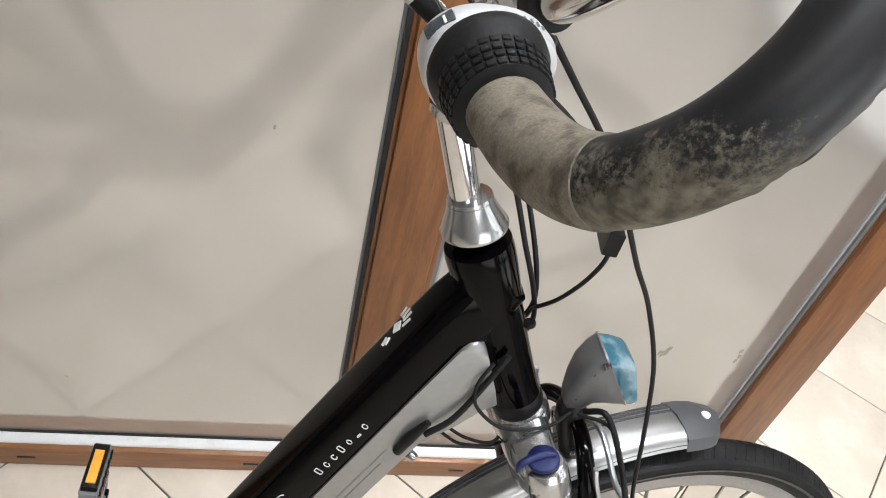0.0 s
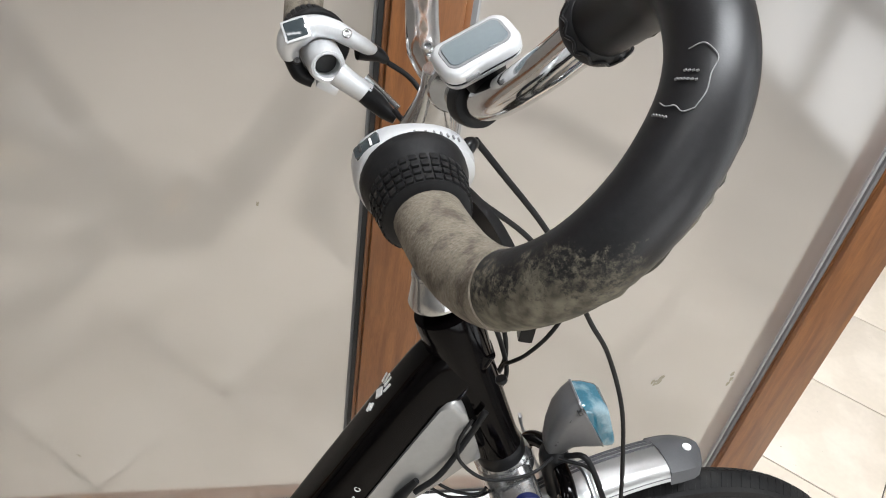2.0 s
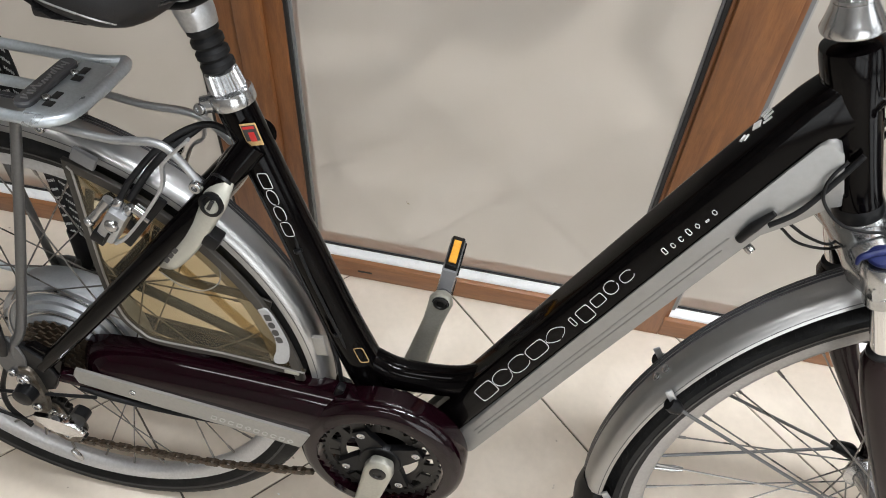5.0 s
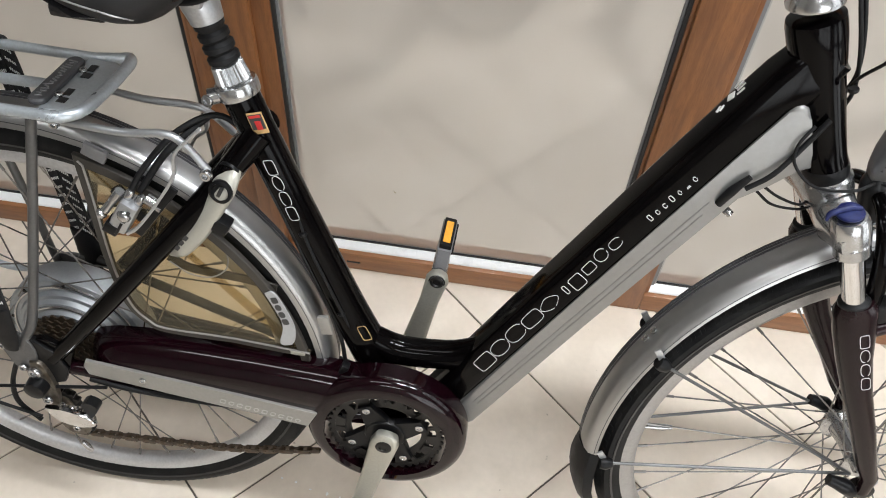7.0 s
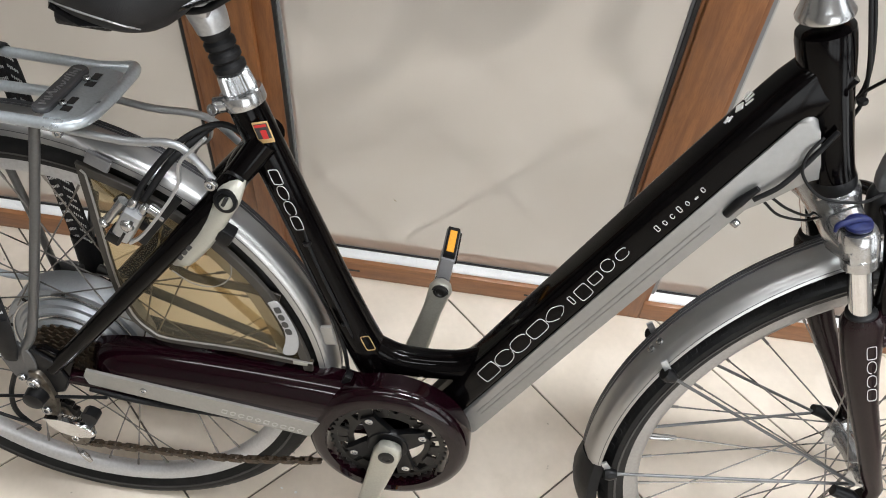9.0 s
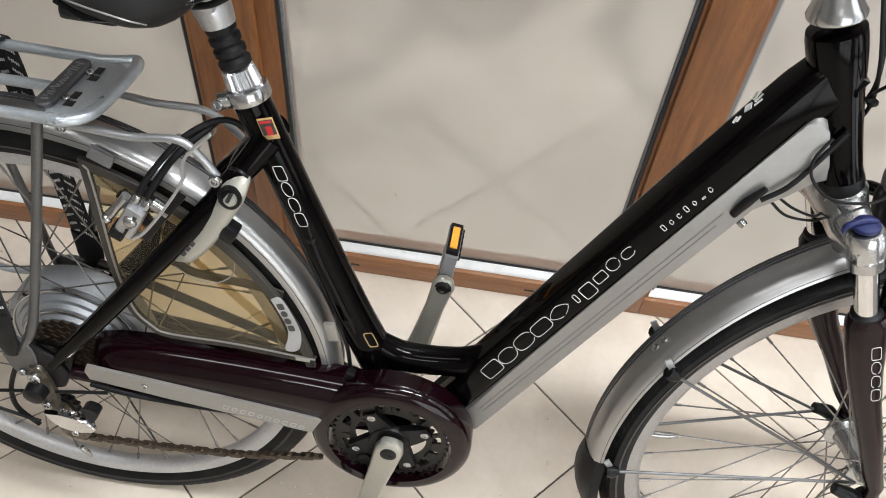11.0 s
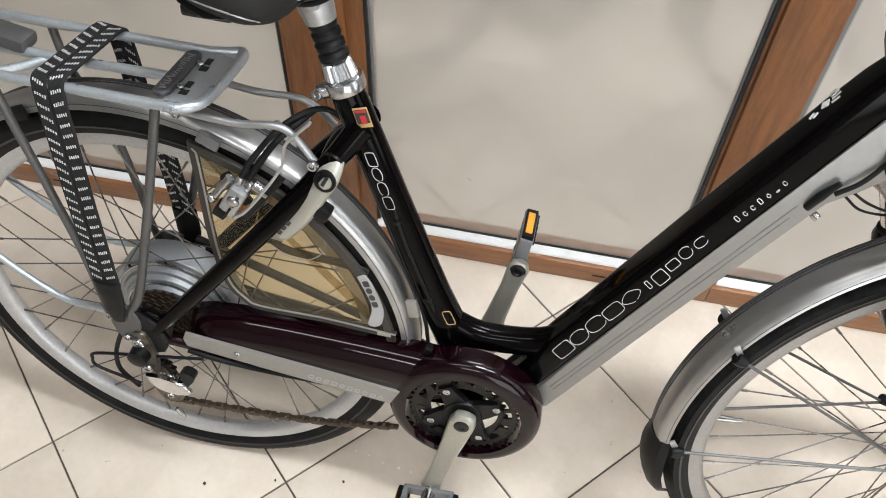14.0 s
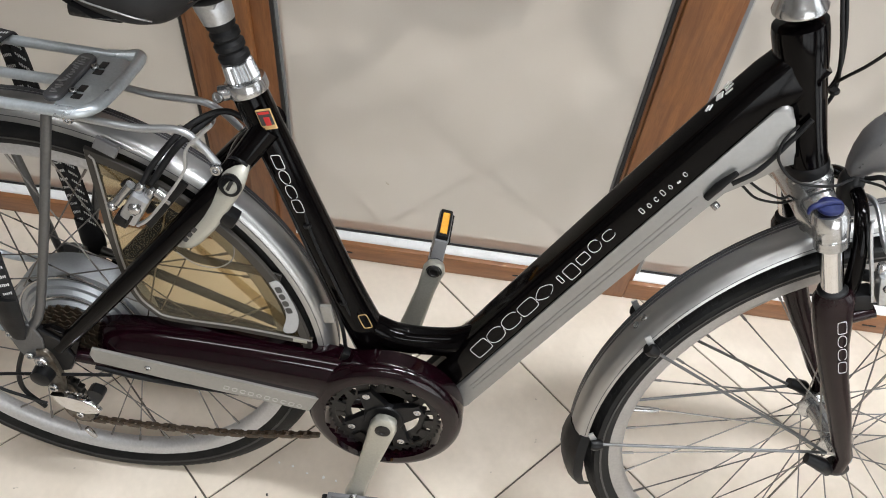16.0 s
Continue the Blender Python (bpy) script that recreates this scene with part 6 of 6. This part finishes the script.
rings = [wedge(*q) for q in (((0.4755, 0.776), (0.4870, 0.7685), 0.0090), ((0.4738, 0.786), (0.4930, 0.7745), 0.0122), ((0.4738, 0.804), (0.5000, 0.7835), 0.0155), ((0.4768, 0.821), (0.5085, 0.7860), 0.0185), ((0.4840, 0.8345), (0.5175, 0.7862), 0.0203), ((0.4905, 0.8420), (0.5255, 0.7862), 0.0208))]
part("housing", loft(rings), M_LAMPGREY, lamp, "satin grey housing", sharp=60)
lens_rings = [wedge((0.4925, 0.8405), (0.5262, 0.7880), 0.0201, 0.5), wedge((0.5020, 0.8405), (0.5300, 0.7876), 0.0199, 0.5), wedge((0.5140, 0.8380), (0.5335, 0.7876), 0.0189, 0.5), wedge((0.5190, 0.8345), (0.5350, 0.7895), 0.0176, 0.5), wedge((0.5205, 0.8300), (0.5350, 0.7940), 0.0146, 0.5)]
part("lens", loft(lens_rings), M_LENS, lamp, "cyan tinted lens", sharp=40)
part("lens_band", tube([(0.5035, -0.0160, 0.8320), (0.5070, -0.0170, 0.8260), (0.5215, -0.0170, 0.7960)], 0.0012, 8), M_GREYP, lamp)
part("rim", loft([wedge((0.4898, 0.8428), (0.5252, 0.7855), 0.0213), wedge((0.4916, 0.8432), (0.5266, 0.7859), 0.0213)]), M_LAMPGREY, lamp)
part("bracket", tube([(0.4880, 0, 0.7805), (0.4865, 0, 0.766), (0.4905, 0, 0.747), (0.4960, 0, 0.729), (0.4985, 0, 0.715), (0.4990, 0, 0.708)], [0.0105, 0.0138, 0.0130, 0.0118, 0.0098, 0.0060], 18), M_PLASTIC, lamp, "black moulded bracket")
part("bracket_bolt", knob((0.499, -0.010, 0.722), (0, -1, 0), 0.005, 0.006), M_ALLOY, lamp)
for k in range(7):
    part("name_mark", block((0.0024, 0.0040, 0.0034), pose(0.4808 + 0.0010 * k, -0.0120 - 0.00085 * k, 0.7900 + 0.0054 * k, 0, 22, 12), 0.0002), M_DARKTEXT, lamp)
for k in range(3):
    part("switch_mark", block((0.0014, 0.0030, 0.0046), pose(0.4915 + 0.0022 * k, -0.0196, 0.8330 + 0.0012 * k, 0, -32, 0), 0.0002), M_DARKTEXT, lamp)

drawing[0] = True
# cables and hoses
hoses = place("cables", None, bike, "black cables and brake hoses")
for pts, r in (
    ([(0.318, -0.121, 1.082), (0.335, -0.113, 1.062), (0.372, -0.096, 1.018), (0.399, -0.084, 0.975), (0.425, -0.067, 0.932), (0.452, -0.050, 0.891), (0.475, -0.048, 0.839), (0.489, -0.048, 0.782), (0.503, -0.050, 0.706), (0.507, -0.055, 0.690)], 0.0018),
    ([(0.309, -0.131, 1.065), (0.326, -0.120, 1.047), (0.363, -0.096, 1.012), (0.393, -0.076, 0.970), (0.4105, -0.052, 0.930), (0.4055, -0.046, 0.905), (0.3955, -0.036, 0.880), (0.390, -0.020, 0.860), (0.392, 0.000, 0.842), (0.394, 0.016, 0.820)], 0.0016),
    ([(0.293, 0.029, 1.035), (0.308, 0.011, 1.020), (0.345, -0.008, 0.960), (0.368, -0.016, 0.905), (0.385, -0.008, 0.865), (0.396, 0.004, 0.830), (0.396, 0.016, 0.800)], 0.0020),
    ([(0.289, 0.084, 1.0504), (0.3155, 0.0823, 1.0315), (0.345, 0.050, 0.985), (0.366, 0.015, 0.935), (0.384, 0.004, 0.885), (0.394, 0.008, 0.845), (0.392, 0.018, 0.815)], 0.0020),
    ([(0.366, -0.026, 0.808), (0.356, -0.032, 0.790), (0.360, -0.034, 0.770), (0.384, -0.036, 0.752), (0.420, -0.030, 0.750), (0.444, -0.014, 0.752)], 0.0015),
    ([(0.326, -0.032, 0.736), (0.345, -0.033, 0.757), (0.364, -0.028, 0.790), (0.376, -0.025, 0.815)], 0.0026),
    ([(0.345, -0.022, 0.735), (0.362, -0.026, 0.728), (0.385, -0.022, 0.722), (0.400, 0.0, 0.725)], 0.0014),
    ([(0.340, -0.020, 0.728), (0.360, -0.020, 0.715), (0.390, -0.015, 0.712), (0.402, 0.0, 0.715)], 0.0014),
    ([(0.500, -0.055, 0.692), (0.488, -0.045, 0.725), (0.468, -0.030, 0.765), (0.455, -0.015, 0.755)], 0.0026),
    ([(0.448, -0.018, 0.755), (0.474, -0.035, 0.755), (0.494, -0.052, 0.710)], 0.0015),
    ([(-0.120, -0.012, 0.635), (-0.105, -0.020, 0.575), (-0.075, -0.024, 0.500), (-0.052, -0.020, 0.435)], 0.0020),
    ([(-0.086, -0.012, 0.480), (-0.068, -0.018, 0.420), (-0.062, -0.020, 0.380), (-0.050, -0.030, 0.362)], 0.0026),
    ([(-0.165, 0.004, 0.686), (-0.196, -0.004, 0.708), (-0.232, -0.024, 0.694), (-0.262, -0.046, 0.660), (-0.279, -0.056, 0.630)], 0.0034),
    ([(-0.206, -0.002, 0.704), (-0.240, -0.034, 0.676), (-0.268, -0.052, 0.634)], 0.0038),
):
    part("hose", tube(pts, r, 10, 6), M_RUBBER, hoses)
for c in ((0.384, -0.024, 0.846), (-0.108, -0.0205, 0.583), (-0.066, -0.0215, 0.470)):
    part("cable_tie", lathe([(0.0042, -0.002), (0.0048, -0.001), (0.0048, 0.001), (0.0042, 0.002)], c, (0.3, 0, -1), 12), M_PLASTIC, hoses)
part("cable_end", tube([(-0.138, 0.008, 0.640), (-0.132, 0.010, 0.600)], 0.0017, 8, 1), M_CHROME, hoses)

# bracketry behind the chain case
nest = place("cable_guide", None, bike, "silver and black cable guide at the bottom bracket")
for x, z, sx, mt in ((-0.060, 0.390, 0.010, M_PLASTIC), (-0.070, 0.372, 0.008, M_ALLOY), (-0.022, 0.385, 0.016, M_PLASTIC), (0.002, 0.374, 0.010, M_ALLOY), (0.026, 0.352, 0.012, M_PLASTIC)):
    part("clip", block((sx, 0.012, 0.016), pose(x, -0.036, z, 0, 20, 0), 0.002), mt, nest)
part("band", band([(0.030, -0.030, 0.362), (0.046, -0.024, 0.345), (0.060, -0.018, 0.322)], 0.008, 0.002, up=(0, 1, 0)), M_ALLOY, nest)

# rear brake, ring lock
rim_brake("rear_brake", (-0.287, -0.056, 0.604), 30, -1, (0, 0, 0), 0.034, [(-0.286, -0.064, 0.583), (-0.271, -0.064, 0.596), (-0.245, -0.064, 0.632), (-0.223, -0.063, 0.669), (-0.2185, -0.062, 0.694), (-0.205, -0.061, 0.711), (-0.190, -0.060, 0.727)])
linkage = place("brake_linkage", None, bike, "alloy and black rear brake linkage")
part("side_cylinder", tube([(-0.3085, -0.060, 0.606), (-0.300, -0.058, 0.617), (-0.288, -0.056, 0.632)], [0.0048, 0.0045, 0.0060], 14), M_ALLOY, linkage)
part("end_bolt", knob((-0.309, -0.061, 0.605), (-0.75, -0.4, -0.5), 0.0058, 0.006), M_ALLOY, linkage)
part("black_block", block((0.016, 0.018, 0.014), pose(-0.3020, -0.060, 0.588, 0, 30, 0), 0.002), M_PLASTIC, linkage)
part("arm_plate", block((0.010, 0.004, 0.085), pose(-0.252, -0.059, 0.615, 0, 36, 0), 0.0015), M_PLASTIC, linkage)
part("bridge_rod", tube([(-0.262, -0.055, 0.628), (-0.246, -0.056, 0.618)], 0.006, 12, 1), M_ALLOY, linkage)
rim_brake("rear_brake", (-0.287, 0.056, 0.604), 30, 1, (0, 0, 0), 0.034, [(-0.270, 0.060, 0.590), (-0.255, 0.060, 0.628), (-0.238, 0.058, 0.645), (-0.232, 0.056, 0.672), (-0.214, 0.054, 0.702)])
lock = place("ring_lock", None, bike, "cream and silver ring lock with a black key barrel")
for s in (-1, 1):
    path = [(-0.172, s * 0.032, 0.668), (-0.180, s * 0.044, 0.652), (-0.196, s * 0.047, 0.624), (-0.214, s * 0.048, 0.594), (-0.236, s * 0.048, 0.566), (-0.252, s * 0.046, 0.551)]
    part("arm", tube(path, [0.010, 0.0165, 0.0165, 0.0165, 0.0155, 0.007], 16, flat=0.62, up=(0.85, 0, 0.5)), M_CREAM, lock)
part("yoke", tube([(-0.176, -0.036, 0.664), (-0.166, 0, 0.676), (-0.176, 0.036, 0.664)], 0.0125, 14), M_PLASTIC, lock)
barrel = part("key_barrel", lathe([(0.0125, 0.004), (0.0125, -0.001), (0.0095, -0.002), (0.0085, 0.001), (0, 0.001)], (-0.180, -0.0560, 0.652), (0.1, 1, -0.2), 22), M_PLASTIC, lock, "black key barrel")
part("slot", block((0.004, 0.003, 0.012), pose(-0.180, -0.0565, 0.652, 0, 25, 0), 0.0005), M_GASKET, barrel)
part("lever_knob", block((0.024, 0.018, 0.018), pose(-0.188, -0.050, 0.606, 0, 30, 0), 0.004), M_PLASTIC, lock)
part("name_mark", outline_marks((-0.226, 0.590), (-0.243, 0.566), [0.008] * 3, -0.0590, 0.002, 0, 0.25, fill=True, lift=0.0006), M_DARKTEXT, lock)

# luggage rack
rack = place("luggage_rack", None, bike, "blue-grey tubular luggage rack with a sprung plate")
RZ = 0.726
for y in (-0.075, 0.0395):
    part("side_rail", tube([(-0.80, y, RZ), (-0.60, y, RZ), (-0.45, y, RZ), (-0.345, y, RZ), (-0.325, y, RZ)], 0.0056, 14, 2), M_RACK, rack)
part("front_hoop", tube([(-0.340, -0.075, RZ), (-0.324, -0.0745, RZ), (-0.311, -0.066, RZ), (-0.304, -0.050, RZ), (-0.3015, -0.022, RZ), (-0.300, 0.012, RZ + 0.001), (-0.300, 0.034, RZ + 0.002), (-0.305, 0.045, RZ + 0.002), (-0.317, 0.0425, RZ + 0.001), (-0.336, 0.0395, RZ)], 0.0062, 14), M_RACK, rack)
part("centre_rail", tube([(-0.80, -0.016, RZ - 0.006), (-0.46, -0.016, RZ - 0.006), (-0.35, -0.016, RZ - 0.004)], 0.0056, 14, 1), M_RACK, rack)
drawing[0] = False
plate = part("plate", slab([(-0.3585, -0.073), (-0.331, -0.071), (-0.324, -0.064), (-0.3195, -0.030), (-0.3195, 0.016), (-0.323, 0.025), (-0.331, 0.029), (-0.3585, 0.029)], -RZ - 0.004, -RZ + 0.000, 0.0012, 2), M_RACK, rack, at=GAUGE @ Matrix(((1, 0, 0, 0), (0, 0, 1, 0), (0, -1, 0, 0), (0, 0, 0, 1))))
drawing[0] = True
pad = part("rubber_pad", loft([[(-0.3475 + a, -0.0215 + b, RZ + 0.004 + h) for a, b in rounded(0.0185 - 2 * i, 0.090 - 2 * i, 0.0090 - i, 6)] for h, i in ((0, 0), (0.0035, 0), (0.0052, 0.0016))]), M_NOSE, rack)
bm = bmesh.new()
rnd = random.Random(12)
for k in range(17):
    block((rnd.uniform(0.004, 0.010), 0.0018, 0.0012), pose(-0.3475 + rnd.uniform(-0.0015, 0.0015), -0.057 + 0.0043 * k, RZ + 0.0094, 0, 0, rnd.uniform(-35, 35)), 0.0003, bm)
part("ribbing", bm, M_GREYP, pad)
for y in (-0.0455, 0.003):
    part("plate_bolt", knob((-0.3335, y, RZ + 0.004), (0, 0, 1), 0.0042, 0.004), M_ALLOY, rack)
    part("plate_slot", block((0.007, 0.012, 0.001), pose(-0.3285, y + 0.009, RZ + 0.0042), 0.0003), M_GASKET, rack)
    part("plate_slot", block((0.009, 0.009, 0.001), pose(-0.3275, y - 0.006, RZ + 0.0042), 0.0003), M_GASKET, rack)
for s in (-1, 1):
    y = -0.072 if s < 0 else 0.045
    part("front_leg", tube([(-0.350, y, RZ - 0.004), (-0.366, y, 0.66), (-0.394, s * 0.070, 0.558), (-0.432, s * 0.070, 0.425), (-0.452, s * 0.071, 0.385), (-0.456, s * 0.071, 0.350)], [0.0052, 0.0052, 0.0056, 0.0065, 0.0055], 12), M_RACKDARK, rack)
    part("rear_leg", tube([(-0.535, y, RZ - 0.004), (-0.526, y, 0.665), (-0.512, s * 0.070, 0.58), (-0.495, s * 0.070, 0.48), (-0.484, s * 0.071, 0.385), (-0.468, s * 0.071, 0.350)], 0.0052, 12), M_RACKDARK, rack)
    part("foot_plate", slab(smooth2([(-0.490, 0.392), (-0.455, 0.400), (-0.440, 0.372), (-0.448, 0.338), (-0.468, 0.330), (-0.482, 0.352)], 3)[:-1], s * 0.0745 - 0.002, s * 0.0745 + 0.002, 0.001, 1), M_RACKDARK, rack)
    for x, z in ((-0.478, 0.378), (-0.462, 0.340)):
        part("bolt", knob((x, s * 0.077, z), (0, s, 0), 0.0055, 0.005), M_ALLOY, rack)
    part("rear_hoop", tube([(-0.492, s * 0.066, 0.372), (-0.56, s * 0.060, 0.372), (-0.64, s * 0.055, 0.425), (-0.73, s * 0.05, 0.52), (-0.78, s * 0.045, 0.62)], 0.0048, 12), M_RACK, rack)
part("strut", tube([(-0.345, -0.052, 0.707), (-0.276, -0.051, 0.703), (-0.230, -0.050, 0.708), (-0.210, -0.050, 0.696), (-0.192, -0.050, 0.672)], 0.0042, 12), M_STRUT, rack)
part("strut", tube([(-0.350, 0.036, 0.694), (-0.291, 0.038, 0.686), (-0.243, 0.040, 0.686), (-0.220, 0.042, 0.676), (-0.200, 0.045, 0.655)], 0.0042, 12), M_STRUT, rack)
part("strut_bolt", knob((-0.192, -0.053, 0.671), (0, -1, 0), 0.0065, 0.007), M_ALLOY, rack)
part("strut_bolt", knob((-0.338, -0.056, 0.706), (0, -1, 0), 0.005, 0.006), M_ALLOY, rack)
part("spring_clip", band([(-0.62, -0.02, RZ + 0.006), (-0.585, -0.016, RZ + 0.012), (-0.555, -0.012, RZ + 0.010)], 0.05, 0.004), M_RACK, rack)
part("clip_end", block((0.045, 0.032, 0.016), pose(-0.545, -0.010, RZ + 0.006, 0, 10, 0), 0.006), M_RACKDARK, rack)
part("cross_strut", tube([(-0.60, -0.073, RZ - 0.006), (-0.545, -0.05, RZ - 0.014), (-0.50, -0.016, RZ - 0.010)], 0.005, 10), M_RACK, rack)

# woven luggage strap with white flecks, its own thing on the rack
strap = thing("luggage_strap", "black woven elastic strap with white flecks over the rack", "strap", LEANING)
def strap_run(pts, wide, up):
    line = curve(pts, 10)
    rnd = random.Random(17)
    for k, off in ((0, -1), (1, 1)):
        fr = frames(line, up)
        moved = [c + u * off * wide * 0.26 for (u, v), c in zip(fr, line)]
        web = part("web", band(moved, wide * 0.48, 0.003, up=up, smooth=1), M_STRAPBLACK, strap)
        bm = bmesh.new()
        dist, nxt, col = 0.0, 0.0, 0
        for i in range(len(moved) - 1):
            step = (moved[i + 1] - moved[i]).length
            while nxt < dist + step:
                c = moved[i].lerp(moved[i + 1], (nxt - dist) / step)
                t = (moved[i + 1] - moved[i]).normalized()
                u, v = fr[i]
                for row in range(5):
                    for side in (-1, 1):
                        m = Matrix((t, u, t.cross(u))).transposed().to_4x4() @ pose(0, 0, 0, 0, 0, rnd.uniform(-6, 6))
                        m.translation = c + u * ((row - 2) * wide * 0.072) + t * (0.0011 * (row - 2) * (1 if k else -1) + rnd.uniform(-0.0004, 0.0004)) + t.cross(u) * 0.0017 * side
                        block((rnd.uniform(0.0028, 0.0042), wide * 0.034, 0.0008), m, 0.0, bm)
                nxt += rnd.uniform(0.0125, 0.0150)
            dist += step
        tagged(part("white_fleck", bm, M_GREYTEXT, web), kind="stuff")
strap_run([(-0.464, -0.0835, 0.445), (-0.464, -0.0835, 0.52), (-0.463, -0.0835, 0.60), (-0.461, -0.083, 0.68), (-0.461, -0.082, 0.715), (-0.461, -0.076, RZ + 0.0085), (-0.461, -0.05, RZ + 0.0085), (-0.459, 0.0, RZ + 0.0085), (-0.457, 0.036, RZ + 0.0085), (-0.455, 0.0475, RZ + 0.003), (-0.452, 0.051, 0.70), (-0.449, 0.055, 0.64), (-0.436, 0.060, 0.555), (-0.430, 0.066, 0.45)], 0.036, (1, 0, 0))
part("hook", tube([(-0.464, -0.0835, 0.450), (-0.464, -0.0835, 0.425), (-0.465, -0.082, 0.398), (-0.467, -0.080, 0.374)], [0.0175, 0.0165, 0.0145, 0.009], 16, flat=0.42, up=(1, 0, 0)), M_RUBBER, strap, "black rubber hook end")
part("hook", tube([(-0.430, 0.067, 0.455), (-0.431, 0.070, 0.415), (-0.436, 0.073, 0.375)], [0.018, 0.018, 0.012], 14, flat=0.42, up=(1, 0, 0)), M_RUBBER, strap)

# kick stand on the far side, holding the lean
stand = place("kick_stand", None, bike, "black kick stand")
foot = GAUGE.inverted() @ LEANING.inverted() @ Vector((-0.30, 0.285, 0.006))
part("leg", tube([(-0.385, 0.062, 0.330), (-0.372, 0.080, 0.300), foot + Vector((0.002, -0.005, 0.02)), foot], [0.009, 0.0085, 0.008, 0.007], 12, 4), M_PLASTIC, stand)

# ---- floor tiles ----
drawing[0] = False
TS, TA = 0.305, 47.2
ca, sa = math.cos(radians(TA)), math.sin(radians(TA))
tile_mesh = mesh_of("tile", box(-TS / 2 + 0.0017, TS / 2 - 0.0017, -TS / 2 + 0.0017, TS / 2 - 0.0017, -0.0095, 0.0, 0.0012), M_TILE)
for i in range(-14, 16):
    for j in range(-14, 16):
        x = -0.291 + (i + 0.5) * TS * ca + (j + 0.5) * TS * sa
        y = -0.051 + (i + 0.5) * TS * sa - (j + 0.5) * TS * ca
        if -1.6 < x < 2.3 and -1.0 < y < 2.0:
            place("tile", tile_mesh, floor, at=pose(x, y, 0, 0, 0, TA))
far_tiles = bmesh.new()
for i in range(-22, 24):
    for j in range(-22, 24):
        x = -0.291 + (i + 0.5) * TS * ca + (j + 0.5) * TS * sa
        y = -0.051 + (i + 0.5) * TS * sa - (j + 0.5) * TS * ca
        if -3.12 < x < 4.12 and -2.92 < y < 3.32 and not (-1.6 < x < 2.3 and -1.0 < y < 2.0):
            vs = [far_tiles.verts.new((x + a * ca - b * sa, y + a * sa + b * ca, 0)) for a, b in ((-0.1513, -0.1513), (0.1513, -0.1513), (0.1513, 0.1513), (-0.1513, 0.1513))]
            far_tiles.faces.new(vs)
tagged(part("far_tiles", far_tiles, M_TILE, floor), kind="stuff")
